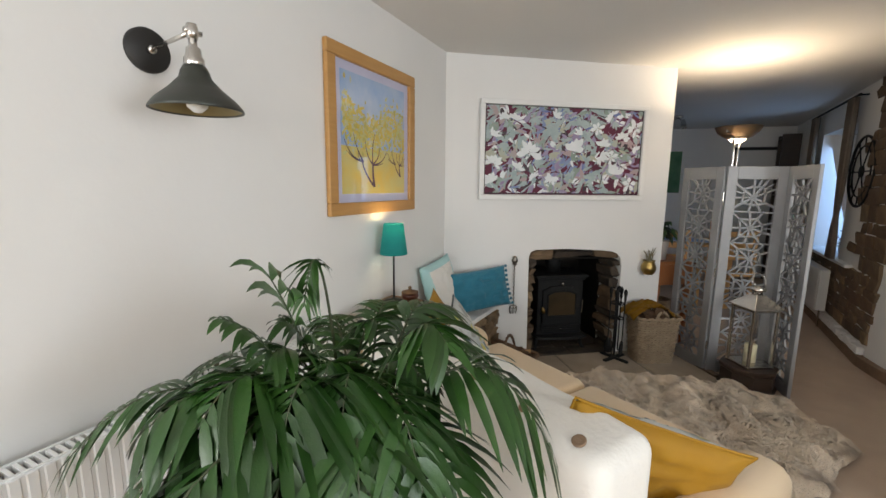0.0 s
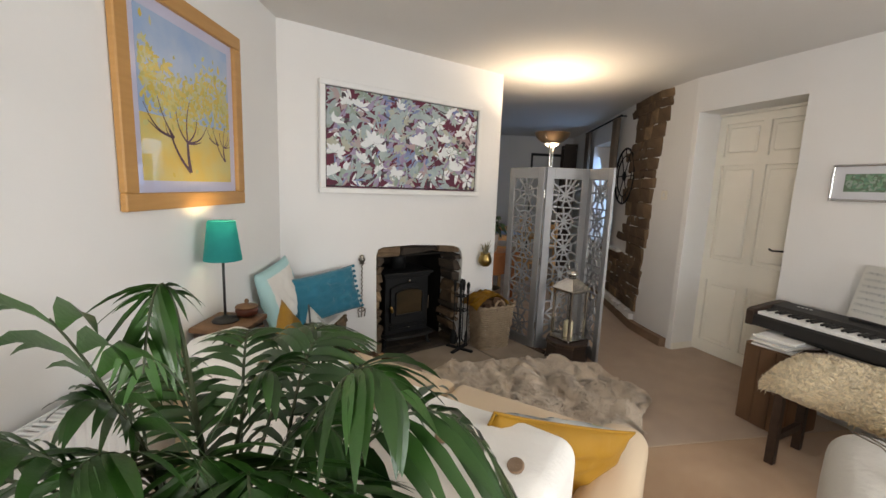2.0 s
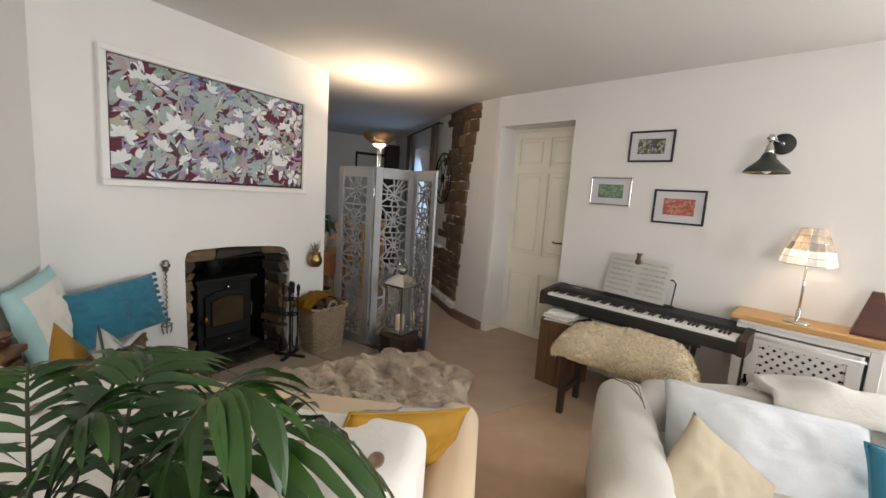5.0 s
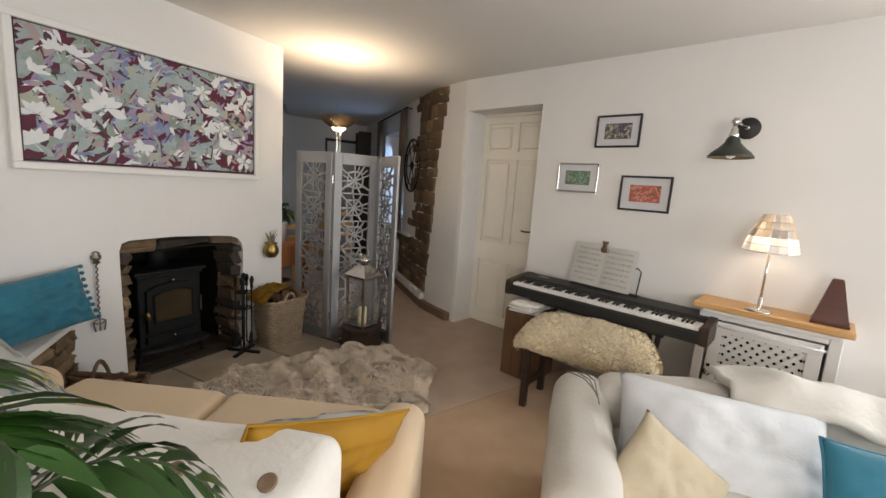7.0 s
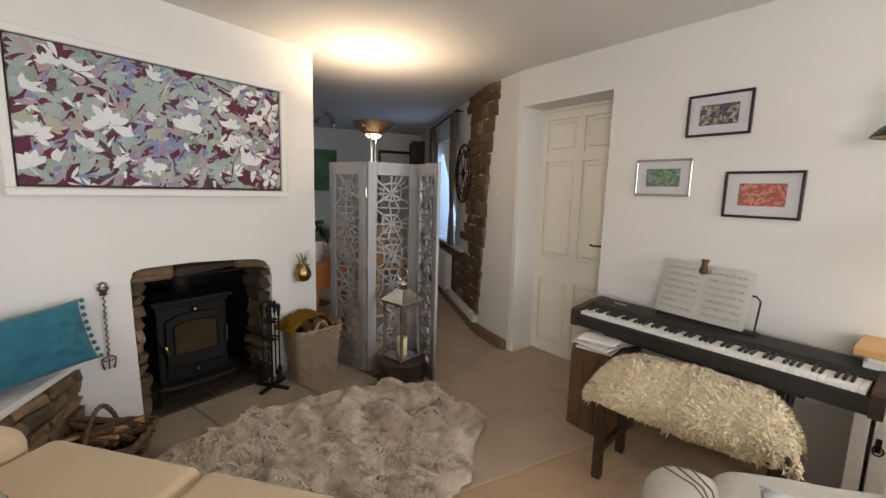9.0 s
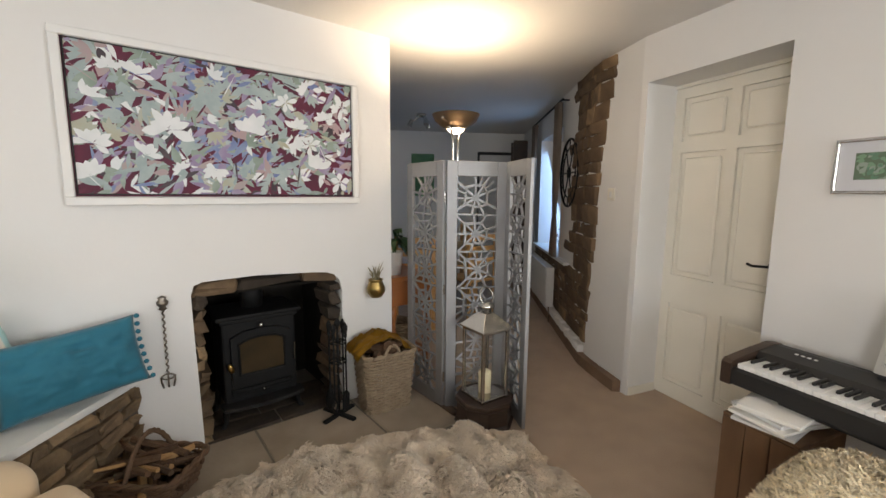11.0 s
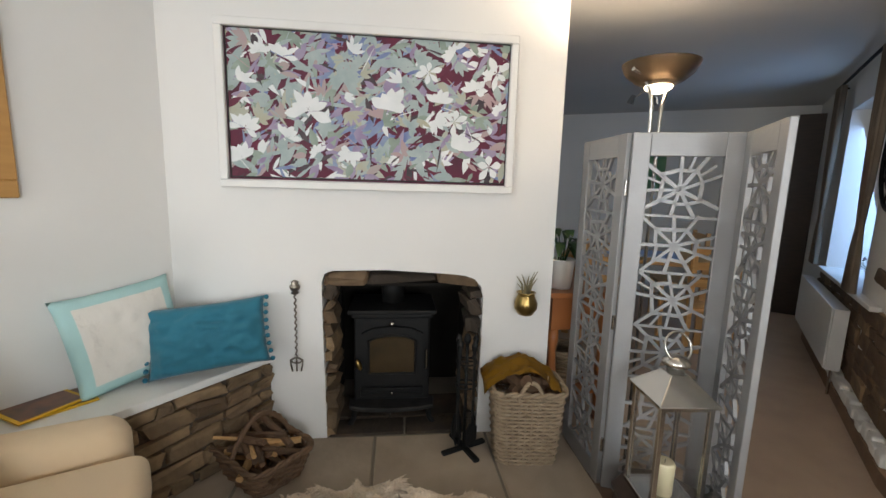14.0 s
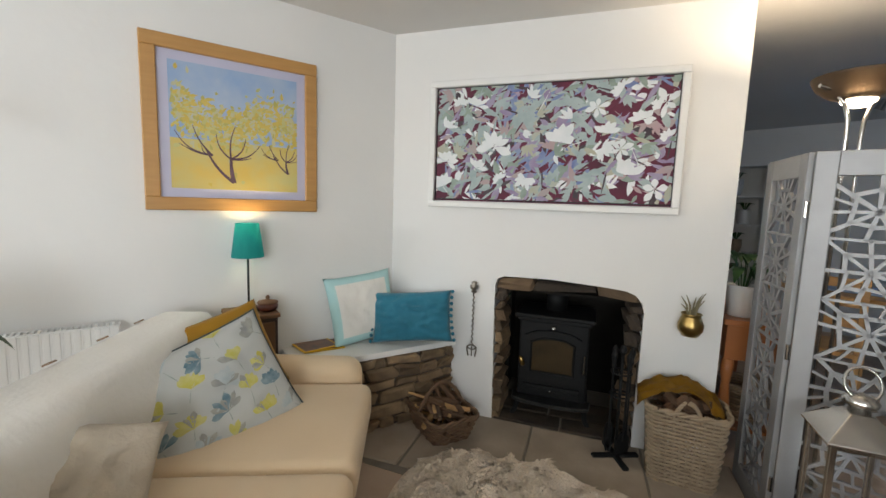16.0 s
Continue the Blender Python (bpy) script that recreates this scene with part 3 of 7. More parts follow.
for i in range(13):
    a, l = rnd.uniform(0, 6.28), rnd.uniform(0.05, 0.105)
    tube(bm, [(0.012 * math.cos(a), 0.012 * math.sin(a), 0.03), (0.02 * math.cos(a), 0.02 * math.sin(a), 0.03 + l * 0.6), (0.042 * math.cos(a), 0.03 * math.sin(a), 0.03 + l)], 0.003, 5, radii=[0.003, 0.0035, 0.0012])
part("dried_stems", bm, material("dried_stem", (0.22, 0.19, 0.11), 0.8), pine)


def companion_set():
    ob = thing("fireside_tools", pose(1.10, 2.86, 0.008), "black iron fireside tool set on a cross-shaped foot", "fire tools")
    bm = bmesh.new()
    for a in (0.4, 1.97, 3.54, 5.11):
        box(bm, 0, -0.016, 0.0, 0.125, 0.016, 0.022, 0.005, 1, pose(0, 0, 0, 0, 0, math.degrees(a)))
    part("foot", bm, IRON, ob)
    bm = bmesh.new()
    tube(bm, [(0, 0, 0.02), (0, 0, 0.56)], 0.008)
    for z in (0.35, 0.47):
        tube(bm, [(0.05 * math.cos(a), 0.05 * math.sin(a), z) for a in [i * math.pi / 8 for i in range(16)]], 0.005, 6, True)
        tube(bm, [(-0.05, 0, z), (0.05, 0, z)], 0.005, 6)
        tube(bm, [(0, -0.05, z), (0, 0.05, z)], 0.005, 6)
    lathe(bm, [(0.008, 0.56), (0.017, 0.575), (0.019, 0.59), (0.012, 0.608), (0.003, 0.615)], 12)
    part("stand", bm, IRON, ob, "", True)
    for k, (name, a) in enumerate((("poker", 0.6), ("brush", 2.2), ("shovel", 5.2), ("tongs", 3.9))):
        x, y = 0.058 * math.cos(a), 0.058 * math.sin(a)
        bm = bmesh.new()
        tube(bm, [(x, y, 0.13), (x, y, 0.52)], 0.0055, 6)
        lathe(bm, [(0.006, 0.50), (0.012, 0.515), (0.009, 0.53), (0.013, 0.55), (0.016, 0.572), (0.008, 0.59), (0.003, 0.597)], 10, pose(x, y, 0))
        if name == "shovel":
            prism(bm, [(-0.04, 0.06), (0.04, 0.06), (0.042, 0.14), (0.012, 0.17), (-0.012, 0.17), (-0.042, 0.14)], 0.008, pose(x, y, 0, 0, 0, 40))
        elif name == "brush":
            lathe(bm, [(0.026, 0.05), (0.03, 0.09), (0.02, 0.15), (0.008, 0.17)], 12, pose(x, y, 0))
        elif name == "poker":
            tube(bm, [(x, y, 0.13), (x, y, 0.07), (x + 0.02, y, 0.05)], 0.006, 6)
        else:
            tube(bm, [(x, y, 0.14), (x + 0.018, y, 0.10), (x + 0.006, y, 0.05)], 0.005, 6)
            tube(bm, [(x, y, 0.14), (x - 0.018, y, 0.10), (x - 0.006, y, 0.05)], 0.005, 6)
        part(name, bm, IRON, ob)


companion_set()


# ---- baskets ----
def square_loop(w, d, r, n):
    """Points and outward ways round a rectangle with round corners."""
    pts = []
    total = 2 * (w + d) - 8 * r + 2 * math.pi * r
    for i in range(n):
        s = i / n * total
        for seg in range(4):
            a = (w if seg % 2 == 0 else d) - 2 * r
            turn = seg * math.pi / 2
            if s < a:
                p = Vector((-w / 2 + r + s, -d / 2)) if seg == 0 else Vector((w / 2, -d / 2 + r + s)) if seg == 1 else Vector((w / 2 - r - s, d / 2)) if seg == 2 else Vector((-w / 2, d / 2 - r - s))
                o = Vector((math.sin(turn), -math.cos(turn)))
                break
            s -= a
            b = math.pi * r / 2
            if s < b:
                an = turn - math.pi / 2 + s / r
                c = [(w / 2 - r, -d / 2 + r), (w / 2 - r, d / 2 - r), (-w / 2 + r, d / 2 - r), (-w / 2 + r, -d / 2 + r)][seg]
                o = Vector((math.cos(an), math.sin(an)))
                p = Vector(c) + r * o
                break
            s -= b
        pts.append((p, o))
    return pts


def wicker(ob, w0, d0, w1, d1, height, rows, stakes, mat, rad=0.0085):
    bm = bmesh.new()
    n = stakes * 4
    for k in range(rows):
        f = k / (rows - 1)
        loop = square_loop(w0 + (w1 - w0) * f, d0 + (d1 - d0) * f, 0.05, n)
        pts = []
        for i, (p, o) in enumerate(loop):
            q = p + o * 0.0055 * math.cos(math.pi * (i / 2 + k))
            pts.append((q.x, q.y, rad + f * (height - 2 * rad)))
        tube(bm, pts, rad, 5, True)
    part("weave", bm, mat, ob, "", True)
    bm = bmesh.new()
    lo, hi = square_loop(w0, d0, 0.05, stakes * 2), square_loop(w1, d1, 0.05, stakes * 2)
    for (p, _), (q, _) in zip(lo, hi):
        cyl(bm, (p.x, p.y, 0.004), (q.x, q.y, height), 0.0045, seg=5)
    part("upright_weave", bm, mat, ob)["kind"] = "stuff"
    bm = bmesh.new()
    loop = square_loop(w1 + 0.012, d1 + 0.012, 0.055, 90)
    for s in (0.0, math.pi):
        tube(bm, [(p.x + o.x * 0.007 * math.cos(i * 0.7 + s), p.y + o.y * 0.007 * math.cos(i * 0.7 + s), height + 0.007 * math.sin(i * 0.7 + s)) for i, (p, o) in enumerate(loop)], 0.009, 5, True)
    part("rim", bm, mat, ob, "braided rim", True)
    bm = bmesh.new()
    box(bm, -w0 / 2 + 0.01, -d0 / 2 + 0.01, 0.002, w0 / 2 - 0.01, d0 / 2 - 0.01, 0.02)
    part("bottom", bm, mat, ob)


def hoop(bm, a, b, height, r, twist=0.006, lean=(0, 0, 0)):
    a, b = Vector(a), Vector(b)
    for s in (0, 2.1, 4.2):
        pts = []
        for i in range(25):
            t = i / 24
            p = a.lerp(b, t) + Vector((0, 0, height * math.sin(math.pi * t) ** 0.8)) + Vector(lean) * math.sin(math.pi * t)
            pts.append(p + Vector((0, twist * math.cos(i * 0.9 + s), twist * math.sin(i * 0.9 + s))))
        tube(bm, pts, r, 5)


def heap(ob, name, mat, bounds, n, seed, r, length, tilt=0.4, ends=None):
    rnd = random.Random(seed)
    x0, y0, z0, x1, y1, z1 = bounds
    for i in range(n):
        bm = bmesh.new()
        c = Vector((rnd.uniform(x0, x1), rnd.uniform(y0, y1), z0 + (z1 - z0) * i / max(1, n - 1)))
        a = rnd.uniform(-0.9, 0.9)
        d = Vector((math.cos(a), math.sin(a), rnd.uniform(-tilt, tilt))).normalized() * rnd.uniform(*length) / 2
        rr = rnd.uniform(*r)
        tube(bm, [c - d, c - d * 0.3 + Vector((0, rnd.uniform(-rr, rr) * 0.5, 0)), c + d * 0.4, c + d], rr, 7, radii=[rr, rr * 1.08, rr, rr * 0.85])
        for v in bm.verts:
            v.co += 0.18 * rr * noise.noise_vector(v.co * 40 + Vector((i, 0, 0)))
        part(name, bm, ends if ends and i % 4 == 3 else mat, ob)


basket = thing("log_basket", pose(1.392, 2.815, 0.008, 0, 0, -6), "tall square wicker basket of bark and a mustard cloth", "basket")
wicker(basket, 0.285, 0.205, 0.335, 0.25, 0.375, 20, 17, WICKER)
bm = bmesh.new()
hoop(bm, (-0.06, -0.128, 0.35), (0.06, -0.128, 0.35), 0.085, 0.007)
part("handle", bm, WICKER, basket, "", True)
bm = bmesh.new()
hoop(bm, (-0.06, 0.128, 0.35), (0.06, 0.128, 0.35), 0.085, 0.007)
part("handle", bm, WICKER, basket, "", True)
heap(basket, "bark_log", LOG, (-0.07, -0.06, 0.33, 0.07, 0.06, 0.40), 9, 5, (0.022, 0.036), (0.13, 0.2))
cloth = thing("mustard_cloth", pose(1.365, 2.845, 0.40, 0, 0, -6), "crumpled mustard cloth thrown over the basket of bark", "cloth")
bm = bmesh.new()
N = 26
grid = []
for i in range(N + 1):
    row = []
    for j in range(N + 1):
        x, y = (i / N - 0.5) * 0.37, (j / N - 0.5) * 0.24
        z = 0.085 - 1.5 * y * y - 2.6 * x * x + 0.03 * noise.noise((x * 14, y * 14, 3)) + 0.018 * noise.noise((x * 34, y * 34, 7))
        row.append(bm.verts.new((x, y + 0.01 * noise.noise((x * 20, y * 20, 1)), z)))
    grid.append(row)
for i in range(N):
    for j in range(N):
        bm.faces.new((grid[i][j], grid[i + 1][j], grid[i + 1][j + 1], grid[i][j + 1]))
bmesh.ops.solidify(bm, geom=bm.faces, thickness=0.006)
part("folds", bm, MUSTARD, cloth, "", True)

trug = thing("kindling_basket", pose(0.155, 2.755, 0.008, 0, 0, 139), "low brown wicker trug filled with split kindling", "basket")
wicker(trug, 0.30, 0.23, 0.37, 0.29, 0.14, 9, 15, WICKER_DARK, 0.0075)
bm = bmesh.new()
hoop(bm, (0.0, -0.15, 0.12), (0.0, 0.15, 0.12), 0.17, 0.0075)
part("handle", bm, WICKER_DARK, trug, "", True)
heap(trug, "stick", LOG, (-0.06, -0.08, 0.05, 0.06, 0.08, 0.19), 34, 8, (0.007, 0.017), (0.18, 0.33), 0.25, CUT_WOOD)

# ---- stone corner seat ----
seat = tagged(new("corner_seat"), "built-in corner seat of rough stone under a white board", "window seat", kind="structure")
SEAT = [(0.16, 2.998), (-0.265, 2.49), (-0.46, 2.25), (-0.705, 2.43), (-0.302, 2.99)]
bm = bmesh.new()
plan(bm, [(0.13, 2.997), (-0.285, 2.505), (-0.465, 2.275), (-0.69, 2.43), (-0.302, 2.99)], 0.008, 0.44)
part("core", bm, MORTAR, seat)
bm = bmesh.new()
plan(bm, SEAT, 0.44, 0.472)
bmesh.ops.bevel(bm, geom=list(bm.edges), offset=0.006, segments=2, affect="EDGES")
part("board", bm, WHITE_WOOD, seat, "white painted seat board")
rnd = random.Random(21)
sd = Vector((-0.60, -0.722)).normalized()
z = 0.012
k = 0
while z < 0.43:
    h = min(rnd.uniform(0.055, 0.115), 0.438 - z)
    s = 0.0
    while s < 0.94:
        w = min(rnd.uniform(0.06, 0.24), 0.945 - s)
        me = stone_mesh(w - 0.010, 0.05, h - rnd.uniform(0.006, 0.018), 700 + k, 0.010)
        me.materials.append(STONE_PALE if rnd.random() < 0.85 else STONE)
        p = Vector((0.135, 2.99)) + sd * (s + w / 2)
        nrm = Vector((-sd.y, sd.x))
        p += nrm * rnd.uniform(-0.012, 0.0)
        piece("stone", me, seat, Matrix(((sd.x, -nrm.x, 0, p.x), (sd.y, -nrm.y, 0, p.y), (0, 0, 1, z + h / 2), (0, 0, 0, 1))))
        s += w
        k += 1
    z += h


# ---- cushions ----
def cushion_point(u, v, s, w, h, t, seed, wrinkle):
    """A place on a filled cushion; u and v run from -1 to 1, s is -1 in front and 1 behind."""
    full = (max(0.0, 1 - u * u) * max(0.0, 1 - v * v)) ** 0.42
    x = u * w / 2 * (1 - 0.055 * (1 - abs(v) ** 3) * abs(u) ** 2)
    z = v * h / 2 * (1 - 0.055 * (1 - abs(u) ** 3) * abs(v) ** 2)
    y = s * t / 2 * full * (1 + 0.25 * noise.noise((u * 1.6 + seed, v * 1.6, s)))
    y += s * wrinkle * full * noise.noise((u * 5 + seed * 3, v * 5, s * 2))
    return Vector((x, y, z))


def cushion(name, w, h, t, mat, m, label, piping=None, border=None, border_w=0.06, back=None, seed=1.0, wrinkle=0.012, group="", n=26, blooms=None, blooms_side=-1):
    """A filled cushion: x across, z up, y through."""
    ob = thing(name, m, label, "cushion", group)
    bm = bmesh.new()
    sides = {}
    for s in (-1, 1):
        g = []
        for i in range(n + 1):
            row = []
            for j in range(n + 1):
                if s == 1 and (i in (0, n) or j in (0, n)):
                    row.append(sides[i, j])
                    continue
                vert = bm.verts.new(cushion_point(2 * i / n - 1, 2 * j / n - 1, s, w, h, t, seed, wrinkle))
                row.append(vert)
                if s == -1:
                    sides[i, j] = vert
            g.append(row)
        for i in range(n):
            for j in range(n):
                f = bm.faces.new((g[i][j], g[i + 1][j], g[i + 1][j + 1], g[i][j + 1]))
                if back and s == 1:
                    f.material_index = 1
                if border:
                    u, v = abs(2 * (i + 0.5) / n - 1) * w / 2, abs(2 * (j + 0.5) / n - 1) * h / 2
                    if u > w / 2 - border_w or v > h / 2 - border_w:
                        f.material_index = 1
    part("cover", bm, [mat, border or back] if border or back else mat, ob, "", True)
    if piping:
        bm = bmesh.new()
        ring = [(i, 0) for i in range(n)] + [(n, j) for j in range(n)] + [(n - i, n) for i in range(n)] + [(0, n - j) for j in range(n)]
        tube(bm, [cushion_point(2 * i / n - 1, 2 * j / n - 1, -1, w, h, t, seed, wrinkle) for i, j in ring], 0.0045, 5, True)
        part("piping", bm, piping, ob, "", True)
    if blooms:
        print_blooms(ob, w, h, t, seed, wrinkle, blooms, blooms_side)
    return ob


def print_blooms(ob, w, h, t, seed, wrinkle, tones, side):
    """Fan-shaped printed flowers with stems, lying on the cushion's cover."""
    rnd = random.Random(int(seed * 10))

    def strip(bm, x, z, ang, length, width, index, lift, power=0.7, nl=6):
        prev = None
        for i in range(nl + 1):
            f = i / nl
            half = width / 2 * max(0.06, math.sin(math.pi * min(1, f * 0.93 + 0.05) ** (1 / power)))
            row = []
            for k in (-1, 0, 1):
                px = x + length * f * math.cos(ang) - k * half * math.sin(ang)
                pz = z + length * f * math.sin(ang) + k * half * math.cos(ang)
                u, v = min(max(px / (w / 2), -0.985), 0.985), min(max(pz / (h / 2), -0.985), 0.985)
                p = cushion_point(u, v, side, w, h, t, seed, wrinkle)
                row.append(bm.verts.new(p + Vector((0, side * (0.0012 + lift), 0))))
            if prev:
                for k in (0, 1):
                    bm.faces.new((prev[k], prev[k + 1], row[k + 1], row[k])).material_index = index
            prev = row

    cols, rows_ = 5, 4
    for i in range(cols):
        for j in range(rows_):
            x = (-0.5 + (i + 0.5 + rnd.uniform(-0.3, 0.3)) / cols) * w * 0.95
            z = (-0.5 + (j + 0.5 + (0.5 if i % 2 else 0) * 0.8 - 0.2 + rnd.uniform(-0.25, 0.25)) / rows_) * h * 0.95
            up = rnd.gauss(1.6, 0.5)
            kind = (0, 1, 2, 1, 0, 3)[(2 * i + 3 * j + i * j) % 6]
            bm = bmesh.new()
            strip(bm, x, z, up + math.pi + rnd.uniform(-0.3, 0.3), rnd.uniform(0.04, 0.075), 0.004, 4, 0)
            petals = rnd.choice((5, 6, 7))
            for k in range(petals):
                a = up + (k - (petals - 1) / 2) * rnd.uniform(0.36, 0.46)
                strip(bm, x, z, a, rnd.uniform(0.046, 0.072), rnd.uniform(0.020, 0.032), kind if rnd.random() < 0.75 else 3, 0.0002 + k * 0.00008, 0.5)
            bmesh.ops.remove_doubles(bm, verts=bm.verts, dist=0.0012)
            part("printed_bloom", bm, tones, ob, "", True)


def lean(at, yaw, back, roll=0):
    """The pose of a cushion at its centre: yaw turns it, back leans it, roll tips it in its plane."""
    return pose(*at) @ pose(0, 0, 0, 0, 0, yaw) @ pose(0, 0, 0, -back) @ pose(0, 0, 0, 0, roll, 0)


cushion("square_cushion", 0.42, 0.41, 0.13, LINEN, lean((-0.362, 2.745, 0.682), 52, 14, -6), "ruched white cushion with an aqua border on the seat", border=AQUA, border_w=0.055, seed=2)
teal = cushion("bolster_cushion", 0.48, 0.30, 0.14, TEAL, lean((-0.065, 2.80, 0.645), 12, 16, -5), "teal velvet cushion with pompom edges on the white seat", seed=5, wrinkle=0.04)
for sgn in (-1, 1):
    for k in range(9):
        bm = bmesh.new()
        lathe(bm, [(0.001, -0.011), (0.008, -0.008), (0.0115, 0), (0.008, 0.008), (0.001, 0.011)], 8)
        ob = part("pompom", bm, TEAL, teal, "", True)
        ob.matrix_basis = pose(sgn * (0.248 - 0.012 * (1 - abs(k / 4 - 1) ** 2)), -0.004, (k / 8 - 0.5) * 0.28)


def magazine(at, turn, mat, label, size=(0.21, 0.27)):
    ob = thing("magazine", pose(*at) @ pose(0, 0, 0, 0, 0, turn), label, "magazine", "magazines on the seat")
    bm = bmesh.new()
    box(bm, -size[0] / 2, -size[1] / 2, 0, size[0] / 2, size[1] / 2, 0.006, 0.001, 1)
    part("cover", bm, material("yellow_border", (0.72, 0.42, 0.02), 0.4), ob, "yellow-bordered cover")
    bm = bmesh.new()
    box(bm, -size[0] / 2 + 0.013, -size[1] / 2 + 0.013, 0.0062, size[0] / 2 - 0.013, size[1] / 2 - 0.013, 0.0068)
    part("photograph", bm, mat, ob)
    bm = bmesh.new()
    box(bm, -0.07, 0.085, 0.0069, 0.07, 0.105, 0.0073)
    part("title_bar", bm, PAPER, ob)


COVER_PHOTO = material("cover_photo", (0.05, 0.035, 0.03), 0.3, second=(0.25, 0.10, 0.05), scale=14)
magazine((-0.555, 2.60, 0.473), 48, COVER_PHOTO, "dark-covered magazine with a yellow border, lying flat")
magazine((-0.590, 2.56, 0.481), 62, COVER_PHOTO, "dark-covered magazine with a yellow border, on another one")


# ---- side table, lamp and jar ----
table = thing("side_table", LEFT @ pose(6.03, -0.125, 0), "small dark wooden cabinet table with a paler top", "side table")
bm = bmesh.new()
box(bm, -0.11, -0.10, 0.0, 0.11, 0.10, 0.72, 0.004)
part("body", bm, DARK_WOOD, table)
bm = bmesh.new()
box(bm, -0.12, -0.115, 0.72, 0.12, 0.115, 0.742, 0.005)
part("top", bm, RUSTIC, table)
bm = bmesh.new()
box(bm, -0.095, -0.112, 0.42, 0.095, -0.10, 0.70, 0.004)
part("drawer_front", bm, RUSTIC, table)
LAMP_AT = (-0.725, 2.23)
tl = thing("table_lamp", pose(LAMP_AT[0], LAMP_AT[1], 0.742), "slim black table lamp with a lit teal drum shade", "table lamp")
bm = bmesh.new()
lathe(bm, [(0.055, 0), (0.055, 0.006), (0.045, 0.014), (0.015, 0.02), (0.006, 0.03)], 24)
part("base", bm, BLACK, tl, "", True)
bm = bmesh.new()
cyl(bm, (0, 0, 0.02), (0, 0, 0.335), 0.0055, seg=10)
part("stem", bm, BLACK, tl, "", True)
bm = bmesh.new()
lathe(bm, [(0.077, 0.275), (0.0545, 0.445)], 40, close=False)
bmesh.ops.solidify(bm, geom=bm.faces, thickness=0.002)
part("shade", bm, SHADE_TEAL, tl, "glowing teal fabric shade", True)
bm = bmesh.new()
lathe(bm, [(0.006, 0.325), (0.02, 0.34), (0.025, 0.365), (0.016, 0.39), (0.002, 0.398)], 14)
part("bulb", bm, BULB, tl, "", True)
jar = thing("lidded_jar", LEFT @ pose(6.105, -0.165, 0.742), "small turned wooden pot with a knobbed lid", "jar")
bm = bmesh.new()
lathe(bm, [(0.03, 0), (0.047, 0.012), (0.05, 0.03), (0.044, 0.042)], 22)
part("pot", bm, CHERRY, jar, "", True)
bm = bmesh.new()
lathe(bm, [(0.05, 0.043), (0.048, 0.05), (0.02, 0.058), (0.006, 0.062), (0.011, 0.07), (0.007, 0.08), (0.001, 0.083)], 22)
part("lid", bm, RUSTIC, jar, "", True)


# ---- pictures ----
def flat(bm, outline, y, m=None, index=0):
    verts = [bm.verts.new((x, y, z)) for x, z in outline]
    f = bm.faces.new(verts)
    f.material_index = index
    return verts


def frame_bars(ob, x0, z0, x1, z1, width, depth, mat, name="frame_bar"):
    for a in ((x0, z0, x1, z0 + width), (x0, z1 - width, x1, z1), (x0, z0 + width, x0 + width, z1 - width), (x1 - width, z0 + width, x1, z1 - width)):
        bm = bmesh.new()
        box(bm, a[0], -depth, a[1], a[2], -0.002, a[3], min(0.004, width / 4), 1)
        part(name, bm, mat, ob)


def petal(cx, cz, ang, length, width, lo=0.0, n=6, power=0.75):
    """A pointed leaf outline."""
    pts = []
    for s in (1, -1):
        for i in range(n + 1):
            t = i / n if s == 1 else 1 - i / n
            if (s == -1 and i in (0, n)):
                continue
            w = s * width * math.sin(math.pi * t ** power) * 0.5
            l = lo + length * t
            pts.append((cx + l * math.cos(ang) - w * math.sin(ang), cz + l * math.sin(ang) + w * math.cos(ang)))
    return pts


